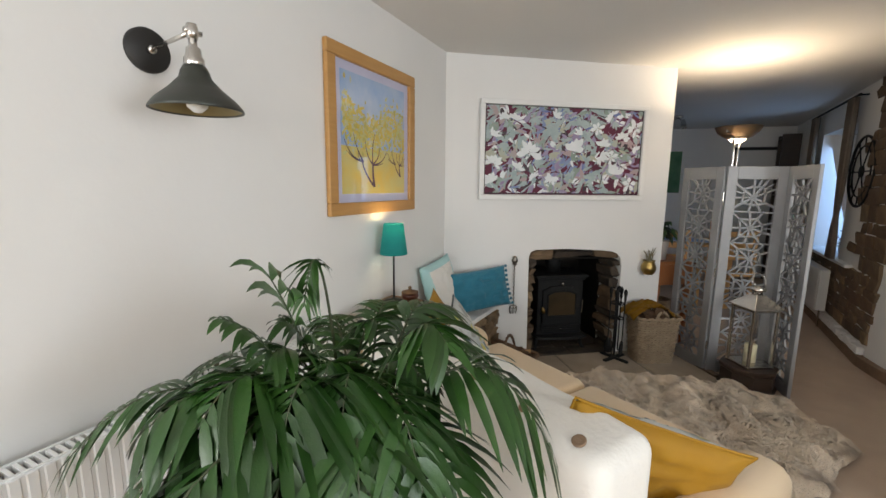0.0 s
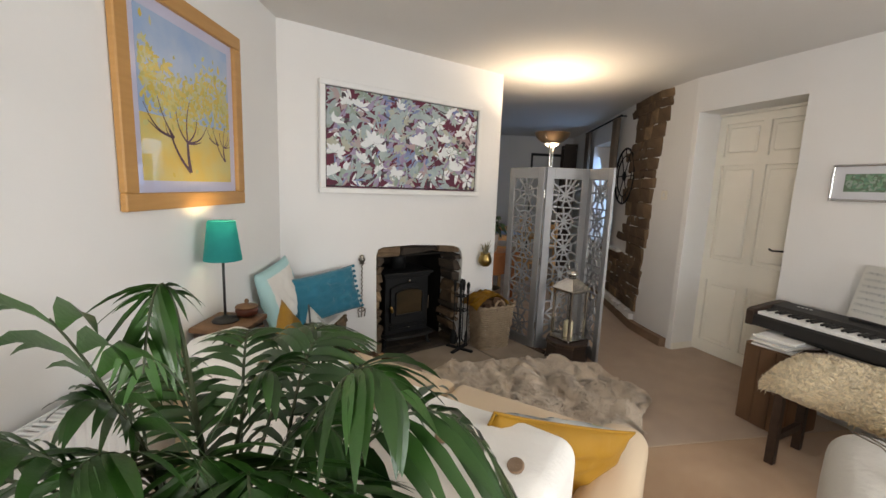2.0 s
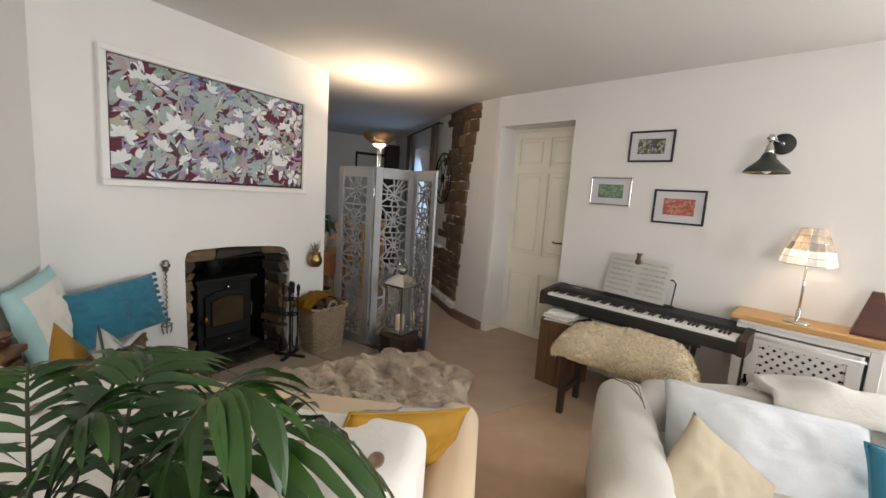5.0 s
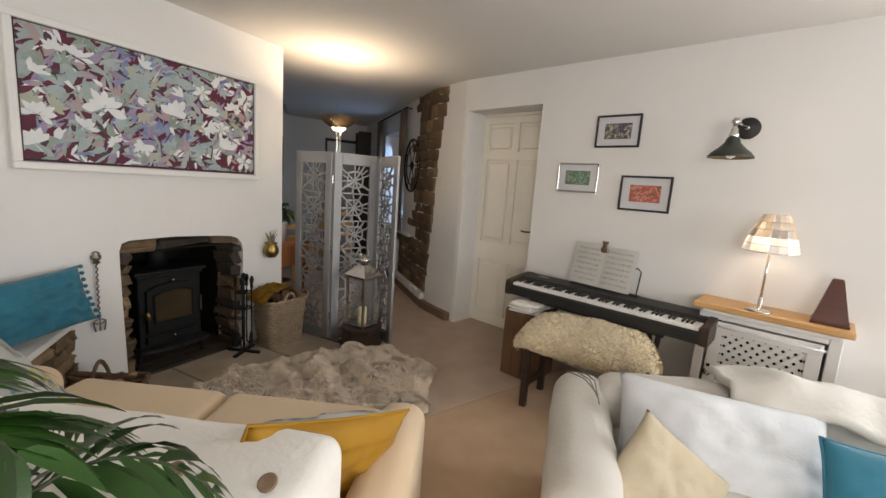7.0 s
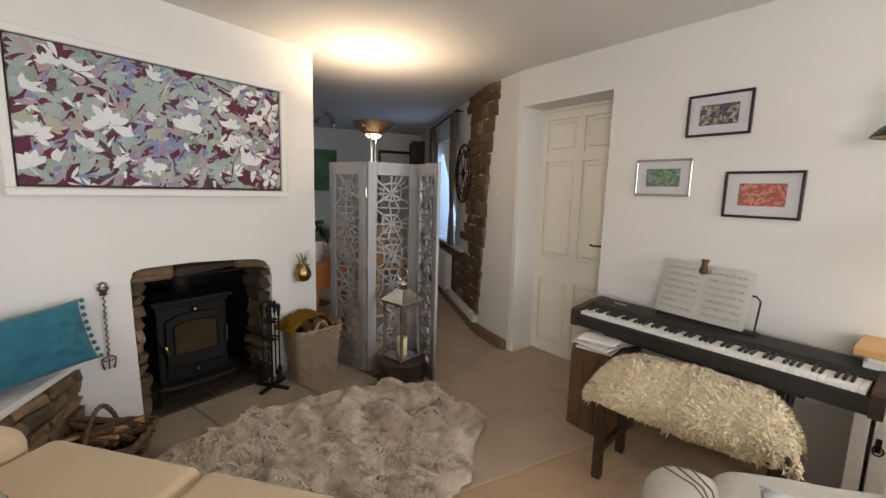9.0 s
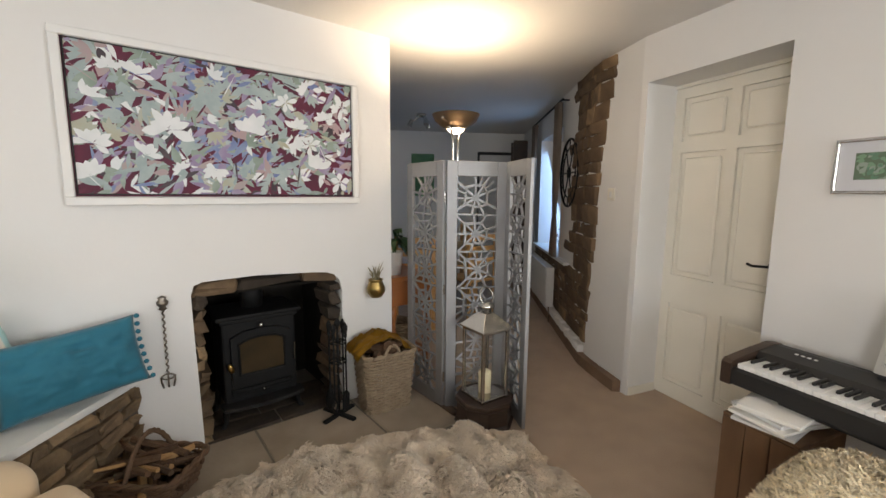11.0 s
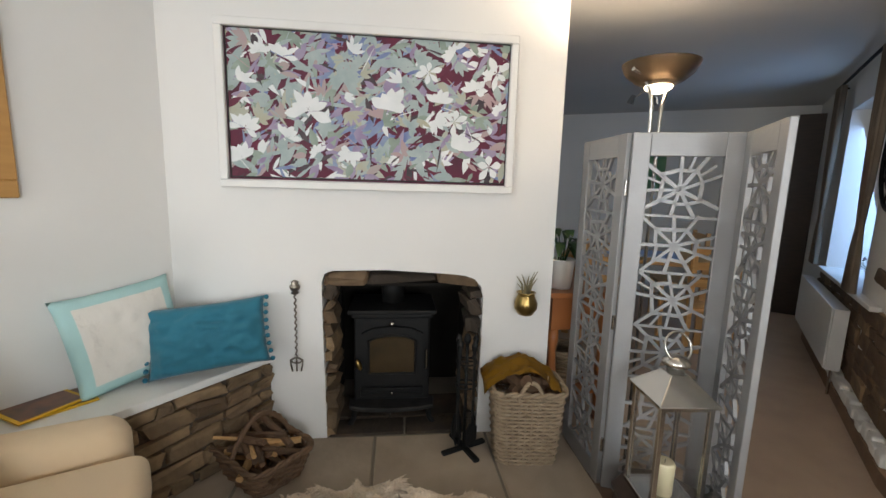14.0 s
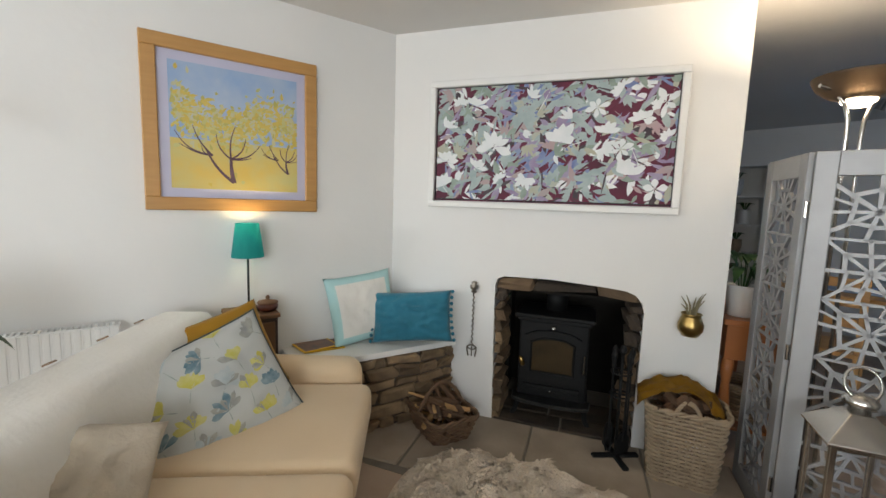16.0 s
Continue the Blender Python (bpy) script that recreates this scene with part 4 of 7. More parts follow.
def flower_painting():
    ob = thing("flower_painting", FIRE, "large painting of white flowers and green leaves on maroon, white frame", "painting")
    x0, x1, z0, z1 = 0.0, 1.27, 1.348, 1.985
    PAINTS = [material("paint_%s" % n, c, 0.6, second=d, scale=13, mix=0.55, detail=5) for n, c, d in (
        ("white", (0.78, 0.79, 0.80), (0.62, 0.67, 0.67)), ("mint", (0.42, 0.49, 0.48), (0.25, 0.33, 0.34)), ("sage", (0.17, 0.24, 0.19), (0.31, 0.38, 0.33)),
        ("lilac", (0.36, 0.32, 0.44), (0.24, 0.17, 0.29)), ("blue", (0.10, 0.13, 0.34), (0.26, 0.34, 0.46)), ("maroon", (0.155, 0.012, 0.045), (0.07, 0.012, 0.03)),
        ("rose", (0.42, 0.26, 0.28), (0.36, 0.34, 0.32)), ("dark", (0.035, 0.02, 0.03), (0.08, 0.06, 0.07)), ("ochre", (0.40, 0.37, 0.26), (0.40, 0.45, 0.40)))]
    bm = bmesh.new()
    box(bm, x0 - 0.015, -0.022, z0 - 0.012, x1 + 0.012, -0.003, z1 + 0.012)
    part("canvas", bm, material("canvas_ground", (0.16, 0.012, 0.045), 0.7, second=(0.05, 0.015, 0.03), scale=7, mix=0.5), ob)
    rnd = random.Random(77)
    layers = [bmesh.new() for _ in range(2)]

    def clip(pts):
        return [(min(max(x, x0), x1), min(max(z, z0), z1)) for x, z in pts]

    def place():
        return rnd.uniform(x0 - 0.03, x1 + 0.03), rnd.uniform(z0 - 0.03, z1 + 0.03)

    def light_at(cx, cz):
        """How much pale foliage covers the maroon ground there, 0 to 1."""
        f, g = (cx - x0) / (x1 - x0), (cz - z0) / (z1 - z0)
        return min(1, max(0, 1.15 - 0.65 * max(0, f - 0.55) / 0.45 - 0.75 * max(0, 0.42 - g) / 0.42 - 0.35 * max(0, 0.10 - f) / 0.10 + 0.5 * noise.noise((cx * 6, cz * 6, 2))))

    for i in range(1050):                                   # broken leaves of the background
        cx, cz = place()
        if rnd.random() > 0.40 + 0.60 * light_at(cx, cz):
            continue
        f, g = (cx - x0) / (x1 - x0), (cz - z0) / (z1 - z0)
        blue = math.exp(-((f - 0.50) ** 2 / 0.02 + (g - 0.30) ** 2 / 0.03)) + 0.7 * math.exp(-((f - 0.45) ** 2 / 0.03 + (g - 0.85) ** 2 / 0.03)) + 0.5 * math.exp(-((f - 0.06) ** 2 / 0.004 + (g - 0.5) ** 2 / 0.02))
        pick = rnd.random()
        col = 4 if pick < 0.05 + 0.45 * blue else 0 if pick < 0.18 else 1 if pick < 0.46 else 2 if pick < 0.58 else 3 if pick < 0.74 else 7 if pick < 0.81 else 6 if pick < 0.86 else 5 if pick < 0.94 else 8
        ang = rnd.gauss(0.5, 0.8) + (math.pi if rnd.random() < 0.5 else 0)
        flat(layers[0], clip(petal(cx, cz, ang, rnd.uniform(0.05, 0.14), rnd.uniform(0.014, 0.042), n=7, power=rnd.uniform(0.7, 1.3))), -0.0225 - i * 1e-6, index=col)
    for i in range(105):                                    # leaves of several fingers
        cx, cz = place()
        if rnd.random() > 0.35 + 0.65 * light_at(cx, cz):
            continue
        a0, c = rnd.uniform(0, 6.28), rnd.choice((1, 1, 1, 2, 3, 6, 0, 8))
        n = rnd.choice((3, 4, 5, 6))
        for k in range(n):
            flat(layers[1], clip(petal(cx, cz, a0 + (k - n / 2) * rnd.uniform(0.38, 0.55), rnd.uniform(0.04, 0.085), rnd.uniform(0.014, 0.026), n=7, power=1.1)), -0.0232 - (i * 6 + k) * 1e-6, index=c)
    for i in range(46):                                     # stems and dark gaps
        cx, cz = place()
        flat(layers[1], clip(petal(cx, cz, rnd.uniform(0, 6.28), rnd.uniform(0.06, 0.14), 0.004 if i % 2 else 0.009)), -0.0239 - i * 1e-6, index=rnd.choice((0, 1, 6)) if i % 2 else rnd.choice((5, 7)))
    spots = ((0.11, 0.15, 0.9, 1.8), (0.185, 0.17, 1.0, 1.2), (0.40, 0.33, 1.25, 0.6), (0.27, 0.53, 1.45, 1.5), (0.56, 0.50, 1.65, 1.5), (0.59, 0.20, 0.9, 1.3), (0.70, 0.22, 0.95, 0.9), (0.79, 0.10, 0.9, 2.6),
             (0.875, 0.33, 0.95, 1.3), (0.955, 0.20, 1.1, 0.7), (0.74, 0.43, 1.0, 1.4), (0.80, 0.56, 0.95, 1.9), (0.825, 0.77, 1.35, 1.4), (0.94, 0.88, 1.1, 1.57), (0.05, 0.66, 1.1, 1.2), (0.19, 0.72, 1.0, 1.0),
             (0.04, 0.88, 1.2, 1.9), (0.42, 0.80, 1.0, 4.4), (0.67, 0.83, 1.05, 1.6), (0.30, 0.82, 0.7, 2.2), (0.97, 0.47, 0.7, 2.4), (0.63, 0.62, 0.8, 0.5))
    for i, (u, v, size, up) in enumerate(spots):
        cx, cz = x0 + u * (x1 - x0), z1 - v * (z1 - z0)
        n = rnd.choice((5, 6, 7))
        spread = 6.28 / n if i in (13, 6, 9, 11) else rnd.uniform(0.48, 0.62)
        bloom = bmesh.new()
        for k in range(n):
            a = up + (k - (n - 1) / 2) * spread + rnd.uniform(-0.12, 0.12)
            flat(bloom, clip(petal(cx, cz, a, rnd.uniform(0.045, 0.078) * size, rnd.uniform(0.022, 0.034) * size, n=8, power=rnd.uniform(1.2, 1.7))), -0.0242 - (i * 8 + k) * 1e-6, index=0)
        part("white_flower", bloom, PAINTS[1] if i in (2, 5, 18, 21) else PAINTS[0], ob)
    for name, bm in zip(("background_paint", "foliage_paint"), layers):
        part(name, bm, PAINTS, ob)["kind"] = "stuff"
    frame_bars(ob, x0 - 0.046, z0 - 0.052, x1 + 0.040, z1 + 0.040, 0.036, 0.045, WHITE_WOOD)
    frame_bars(ob, x0 - 0.006, z0 - 0.006, x1 + 0.006, z1 + 0.006, 0.006, 0.027, BLACK, "inner_edge")


flower_painting()


def tree_painting():
    ob = thing("tree_painting", LEFT, "oak-framed painting of bare trees in a yellow meadow, glazed", "painting")
    x0, x1, z0, z1 = 5.613, 6.403, 1.245, 2.042
    frame_bars(ob, x0, z0, x1, z1, 0.062, 0.028, OAK)
    bm = bmesh.new()
    box(bm, x0 + 0.06, -0.010, z0 + 0.06, x1 - 0.06, -0.003, z1 - 0.06)
    part("mount", bm, material("lavender_mount", (0.52, 0.52, 0.66), 0.7, second=(0.47, 0.47, 0.62), scale=4, coat=0.9), ob, "lavender-grey mount")
    px0, px1, pz0, pz1 = x0 + 0.105, x1 - 0.105, z0 + 0.105, z1 - 0.105
    sky_mat = material("painted_sky", (0.24, 0.38, 0.62), 0.7, second=(0.42, 0.50, 0.62), scale=6, mix=0.4, coat=0.9)
    field = material("painted_meadow", (0.66, 0.46, 0.10), 0.7, second=(0.55, 0.50, 0.20), scale=8, mix=0.4, coat=0.9)
    bm = bmesh.new()
    zs = pz0 + 0.40 * (pz1 - pz0)
    box(bm, px0, -0.0115, zs, px1, -0.0095, pz1)
    part("sky_wash", bm, sky_mat, ob)
    bm = bmesh.new()
    box(bm, px0, -0.0115, pz0, px1, -0.0095, zs)
    part("meadow_wash", bm, field, ob)
    rnd = random.Random(31)
    leaf = [material("foliage_%s" % n, c, 0.7, second=s, scale=20, coat=0.9) for n, c, s in (("gold", (0.56, 0.41, 0.07), (0.62, 0.49, 0.13)), ("olive", (0.42, 0.38, 0.10), (0.50, 0.45, 0.15)), ("lime", (0.48, 0.47, 0.17), (0.55, 0.52, 0.22)), ("haze", (0.54, 0.50, 0.26), (0.48, 0.48, 0.32)))]
    bm = bmesh.new()
    for i in range(1000):
        cx = rnd.uniform(px0 + 0.005, px1 - 0.005)
        f = (cx - px0) / (px1 - px0)
        crown = 0.66 + 0.07 * math.sin(f * 9 + 1) + 0.04 * math.sin(f * 23)
        cz = pz0 + (pz1 - pz0) * min(0.97, rnd.gauss(crown * 0.82, 0.095))
        if cz < pz0 + 0.30 * (pz1 - pz0):
            cz = pz0 + rnd.uniform(0.02, 0.36) * (pz1 - pz0)
        flat(bm, [(min(max(x, px0), px1), min(max(z, pz0), pz1)) for x, z in petal(cx, cz, rnd.uniform(-0.4, 1.9), rnd.uniform(0.014, 0.042), rnd.uniform(0.008, 0.022))], -0.0118 - i * 1e-6, index=rnd.choice((0, 0, 1, 2, 3)))
    part("foliage_paint", bm, leaf, ob)["kind"] = "stuff"
    bm = bmesh.new()

    def branch(a, b, w0, w1, bow=0.0):
        a, b = Vector(a), Vector(b)
        d = (b - a).normalized()
        nn = Vector((-d.y, d.x))
        prev = None
        for i in range(9):
            t = i / 8
            p = a.lerp(b, t) + nn * bow * math.sin(math.pi * t)
            w = (w0 + (w1 - w0) * t) / 2
            cur = [bm.verts.new((q.x, -0.0128, q.y)) for q in (p + nn * w, p - nn * w)]
            if prev:
                bm.faces.new((prev[0], prev[1], cur[1], cur[0]))
            prev = cur

    W, Z = px1 - px0, pz1 - pz0
    for tx, s in ((0.46, 1.0), (0.92, 0.55)):
        root = (px0 + tx * W, pz0 + (0.06 if s == 1.0 else 0.16) * Z)
        fork1 = (root[0] - 0.012, root[1] + 0.20 * Z * s)
        branch(root, fork1, 0.022 * s, 0.013 * s, 0.004)
        branch(root, (root[0] - 0.19 * W * s - 0.01, root[1] + 0.27 * Z * s), 0.015 * s, 0.008 * s, 0.015 * s)
        for dx, dz, bow in ((-0.24, 0.30, 0.03), (-0.43, 0.40, 0.05), (-0.30, 0.45, 0.02), (0.10, 0.38, -0.03), (0.22, 0.34, -0.04), (0.02, 0.48, 0.02), (-0.13, 0.40, 0.03), (-0.40, 0.30, 0.02), (0.14, 0.22, -0.01)):
            e = (min(max(root[0] + dx * W * s, px0), px1), root[1] + dz * Z * s)
            st = fork1 if dx > -0.2 else (root[0] - 0.16 * W * s, root[1] + 0.22 * Z * s)
            branch(st, e, 0.0095 * s, 0.0028, bow * W * s)
    part("tree", bm, material("painted_bark", (0.13, 0.06, 0.10), 0.7, second=(0.09, 0.05, 0.06), scale=20, coat=0.9), ob)


tree_painting()


def small_picture(x0, z0, x1, z1, mat, art, label):
    ob = thing("framed_print", DOOR, label, "picture", "prints over the piano")
    frame_bars(ob, x0, z0, x1, z1, 0.013, 0.02, mat)
    bm = bmesh.new()
    box(bm, x0 + 0.012, -0.008, z0 + 0.012, x1 - 0.012, -0.003, z1 - 0.012)
    part("mount", bm, material("print_mount", (0.62, 0.63, 0.66), 0.6, second=(0.57, 0.58, 0.61), scale=4, coat=0.8), ob)
    bm = bmesh.new()
    w, h = x1 - x0, z1 - z0
    ax0, ax1, az0, az1 = x0 + 0.2 * w, x1 - 0.2 * w, z0 + 0.26 * h, z1 - 0.26 * h
    box(bm, ax0, -0.009, az0, ax1, -0.007, az1)
    rnd = random.Random(len(label))
    for i in range(90):
        pts = petal(rnd.uniform(ax0, ax1), rnd.uniform(az0, az1), rnd.uniform(0, 6.28), rnd.uniform(0.015, 0.04), rnd.uniform(0.008, 0.02))
        flat(bm, [(min(max(x, ax0), ax1), min(max(z, az0), az1)) for x, z in pts], -0.0093 - i * 1e-6, index=1 + i % 3)
    part("print", bm, [material("print_ink", c, 0.6, coat=0.8) for c in art], ob)


small_picture(1.25, 1.705, 1.564, 1.93, BLACK, ((0.06, 0.06, 0.07), (0.22, 0.24, 0.12), (0.10, 0.09, 0.16), (0.40, 0.36, 0.28)), "black-framed print in violet and olive tones")
small_picture(0.981, 1.372, 1.308, 1.592, STEEL, ((0.10, 0.16, 0.10), (0.16, 0.30, 0.18), (0.25, 0.32, 0.26), (0.10, 0.22, 0.14)), "silver-framed print in pale green tones")
small_picture(1.476, 1.272, 1.812, 1.512, BLACK, ((0.42, 0.10, 0.08), (0.60, 0.18, 0.15), (0.20, 0.12, 0.06), (0.55, 0.25, 0.20)), "black-framed print in coral red tones")


# ---- wall lamps ----
def wall_lamp(m, skew, label):
    ob = thing("wall_lamp", m, label, "wall lamp", "industrial wall lamps")
    bm = bmesh.new()
    lathe(bm, [(0.062, 0), (0.062, 0.012), (0.057, 0.017), (0.0, 0.018)], 32, pose(0, 0, 0, 90))
    part("wall_plate", bm, BLACK, ob, "", True)
    tip = Vector((skew, -0.275, 0.0))
    bm = bmesh.new()
    tube(bm, [(0, -0.015, 0.0), tip], 0.006, 10)
    lathe(bm, [(0.012, 0), (0.013, 0.014), (0.007, 0.02)], 14, pose(0, -0.017, 0, 90))
    lathe(bm, [(0.012, -0.018), (0.015, -0.006), (0.015, 0.006), (0.012, 0.018)], 14, Matrix.Translation(tip))
    tube(bm, [tip + Vector((-0.02, 0, 0)), tip + Vector((0.024, 0, 0))], 0.007, 8)
    part("arm", bm, STEEL, ob, "polished steel arm and joint", True)
    bm = bmesh.new()
    at = Matrix.Translation(tip)
    lathe(bm, [(0.010, -0.015), (0.010, -0.035), (0.017, -0.04), (0.019, -0.06), (0.024, -0.065), (0.024, -0.085), (0.018, -0.09)], 18, at)
    part("socket", bm, STEEL, ob, "", True)
    bm = bmesh.new()
    lathe(bm, [(0.024, -0.083), (0.032, -0.098), (0.036, -0.114), (0.062, -0.142), (0.092, -0.168), (0.107, -0.187), (0.109, -0.194)], 48, at, close=False)
    bmesh.ops.solidify(bm, geom=bm.faces, thickness=0.002)
    part("shade", bm, material("dark_grey_enamel", (0.035, 0.042, 0.034), 0.4, 0.3, second=(0.05, 0.05, 0.045), scale=7), ob, "dark grey coolie shade", True)
    bm = bmesh.new()
    lathe(bm, [(0.030, -0.100), (0.034, -0.116), (0.060, -0.145), (0.090, -0.171), (0.105, -0.190)], 48, at, close=False)
    part("shade_lining", bm, material("old_gold_lining", (0.30, 0.24, 0.11), 0.4, 0.5, second=(0.22, 0.17, 0.08), scale=9), ob, "dull gold lining", True)
    bm = bmesh.new()
    lathe(bm, [(0.012, -0.10), (0.014, -0.125), (0.026, -0.145), (0.029, -0.165), (0.024, -0.185), (0.010, -0.197), (0.001, -0.199)], 20, at)
    part("bulb", bm, OPAL, ob, "unlit clear bulb", True)


wall_lamp(LEFT @ pose(4.872, 0, 1.775), -0.045, "black and steel wall lamp with a dark coolie shade, unlit")
wall_lamp(DOOR @ pose(2.164, 0, 1.807), -0.02, "black and steel wall lamp over the radiator cover, unlit")


# ---- digital piano and what stands by it ----
PM = wall_pose((2.43, 1.10), DOOR_U)
pno = thing("digital_piano", PM, "long black digital piano on a folding metal stand", "piano")
bm = bmesh.new()
outline = [(-0.34, 0.585), (0.0, 0.585), (0.0, 0.705), (-0.05, 0.712), (-0.165, 0.70), (-0.185, 0.675), (-0.185, 0.655), (-0.325, 0.655), (-0.34, 0.645)]
prism(bm, outline, 1.32, Matrix(((0, 1, 0, 0), (1, 0, 0, 0), (0, 0, 1, 0), (0, 0, 0, 1))))
part("case", bm, BLACK, pno)
for x in (-0.006, 1.286):
    bm = bmesh.new()
    prism(bm, [(-0.345, 0.58), (0.003, 0.58), (0.003, 0.708), (-0.05, 0.716), (-0.17, 0.704), (-0.33, 0.684), (-0.345, 0.67)], 0.04, Matrix(((0, 1, 0, x), (1, 0, 0, 0), (0, 0, 1, 0), (0, 0, 0, 1))))
    part("end_cheek", bm, DARK_WOOD, pno)
wk, x0 = (1.32 - 0.095) / 52, 0.047
bm = bmesh.new()
box(bm, 0.0006, -0.325, 0.655, wk - 0.0006, -0.186, 0.674, 0.0015, 1)
first = part("white_key", bm, IVORY_KEY, pno)
first.matrix_basis = pose(x0, 0, 0)
for i in range(1, 52):
    piece("white_key", first.data, pno, pose(x0 + i * wk, 0, 0))
bm = bmesh.new()
box(bm, -0.0055, -0.275, 0.672, 0.0055, -0.186, 0.686, 0.002, 1)
black = None
for i in range(51):
    if i % 7 in (1, 4):
        continue
    if black is None:
        black = part("black_key", bm, BLACK, pno)
        black.matrix_basis = pose(x0 + (i + 1) * wk, 0, 0)
    else:
        piece("black_key", black.data, pno, pose(x0 + (i + 1) * wk, 0, 0))
for a, b in (((0.28, -0.30, 0.0), (0.28, -0.04, 0.58)), ((0.28, -0.04, 0.0), (0.28, -0.30, 0.58)), ((1.02, -0.30, 0.0), (1.02, -0.04, 0.58)), ((1.02, -0.04, 0.0), (1.02, -0.30, 0.58))):
    bm = bmesh.new()
    tube(bm, [a, b], 0.016, 10)
    part("stand_leg", bm, BLACK, pno)
for y in (-0.30, -0.04):
    bm = bmesh.new()
    tube(bm, [(0.2, y, 0.57), (1.1, y, 0.57)], 0.014, 8)
    part("stand_rail", bm, BLACK, pno)
bm = bmesh.new()
lathe(bm, [(0.03, 0), (0.034, 0.012), (0.03, 0.024)], 16, pose(1.02, -0.17, 0.29, 0, 90, 0))
part("stand_knob", bm, BLACK, pno)
for i in range(4):
    bm = bmesh.new()
    box(bm, 0.13 + i * 0.022, -0.10, 0.709, 0.142 + i * 0.022, -0.09, 0.713, 0.001, 1)
    part("button", bm, GREY_PANEL, pno)
rest = thing("music_rest", PM @ pose(0.62, -0.055, 0.708), "black wire music rest at the back of the piano", "music rest")
bm = bmesh.new()
box(bm, -0.24, -0.03, 0, 0.24, 0.012, 0.014, 0.003)
tube(bm, [(-0.22, 0.0, 0.01), (-0.22, 0.045, 0.16), (-0.2, 0.05, 0.18), (0.2, 0.05, 0.18), (0.22, 0.045, 0.16), (0.22, 0.0, 0.01)], 0.005, 8)
part("wire", bm, BLACK, rest)
book = thing("sheet_music", PM @ pose(0.585, -0.085, 0.722) @ pose(0, 0, 0, -17, 1.5, 0), "open white music book leaning on the rest", "sheet music")
for sgn in (-1, 1):
    bm = bmesh.new()
    n = 10
    a = []
    for i in range(n + 1):
        x = sgn * 0.218 * i / n
        y = -0.010 * math.sin(math.pi * i / n)
        a.append((bm.verts.new((x, y, 0)), bm.verts.new((x, y, 0.30 - 0.004 * sgn))))
    for p, q in zip(a, a[1:]):
        bm.faces.new((p[0], q[0], q[1], p[1]))
    bmesh.ops.solidify(bm, geom=bm.faces, thickness=-0.005 * sgn)
    page = part("page", bm, PAPER, book)
    for k in range(7):
        bm = bmesh.new()
        z = 0.265 - k * 0.037
        for l in range(5):
            box(bm, sgn * 0.02 if sgn > 0 else -0.198, -0.0185, z - l * 0.003, 0.198 if sgn > 0 else -0.02, -0.0182, z - l * 0.003 + 0.0007)
        rnd = random.Random(k + 20 * sgn)
        for l in range(16):
            x = sgn * rnd.uniform(0.025, 0.19)
            box(bm, x, -0.0187, z - rnd.uniform(0, 0.014), x + 0.003, -0.0182, z + 0.002)
        part("stave", bm, material("stave_ink", (0.42, 0.42, 0.41), 0.8), page)
toy = thing("toy_mouse", PM @ pose(0.575, -0.012, 1.0) @ pose(0, 0, 0, -12), "tiny brown felt mouse clipped on the music book", "toy")
bm = bmesh.new()
lathe(bm, [(0.003, -0.042), (0.019, -0.034), (0.021, -0.012), (0.013, 0.006), (0.016, 0.018), (0.014, 0.032), (0.003, 0.042)], 14)
for s in (-1, 1):
    lathe(bm, [(0.001, -0.008), (0.009, -0.004), (0.009, 0.004), (0.001, 0.008)], 10, pose(s * 0.013, 0, 0.036))
tube(bm, [(0.015, 0, -0.03), (0.035, 0, -0.032), (0.03, 0, -0.01)], 0.003, 6)
part("body", bm, RUSTIC, toy, "", True)

# fleece-covered bench; x runs along it
BM_ = pose(1.72, 0.50, 0, 0, 0, -97)
bench = thing("piano_bench", BM_, "dark wooden piano bench with square legs", "bench")
for x in (-0.33, 0.33):
    for y in (-0.145, 0.145):
        bm = bmesh.new()
        box(bm, x - 0.02, y - 0.02, 0, x + 0.02, y + 0.02, 0.43, 0.003)
        part("leg", bm, DARK_WOOD, bench)
    bm = bmesh.new()
    box(bm, x - 0.012, -0.125, 0.12, x + 0.012, 0.125, 0.16, 0.003)
    part("stretcher", bm, DARK_WOOD, bench)
bm = bmesh.new()
box(bm, -0.36, -0.175, 0.40, 0.36, 0.175, 0.455, 0.008)
part("seat", bm, DARK_WOOD, bench)


def shag(name, ob, mat, shape, n_tufts, tuft, seed, up=0.3, comb=0.0, thin=(0.10, 0.2)):
    """Tufts of wool: thin bent blades over a surface given by shape(u, v) -> place, normal."""
    rnd = random.Random(seed)
    verts, faces = [], []
    for i in range(n_tufts):
        p, nrm = shape(rnd.random(), rnd.random())
        side = Vector((rnd.uniform(-1, 1), rnd.uniform(-1, 1), rnd.uniform(-0.5, 0.3)))
        if comb:
            turn = 7.0 * noise.noise(p * comb)
            side = side * 0.35 + Vector((math.cos(turn), math.sin(turn), -0.1))
        side -= nrm * side.dot(nrm)
        side.normalize()
        l = rnd.uniform(*tuft)
        w = nrm.cross(side) * l * rnd.uniform(*thin)
        mid = p + nrm * l * 0.45 + side * l * 0.35
        tip = p + nrm * l * up + side * l
        b = len(verts)
        verts += [p - w, p + w, mid + w * 0.8, mid - w * 0.8, tip]
        faces += [(b, b + 1, b + 2, b + 3), (b + 3, b + 2, b + 4)]
    me = bpy.data.meshes.new(name)
    me.from_pydata([tuple(v) for v in verts], [], faces)
    me.materials.append(mat)
    o = new(name, me)
    o.parent = ob
    o["kind"] = "stuff"
    return o


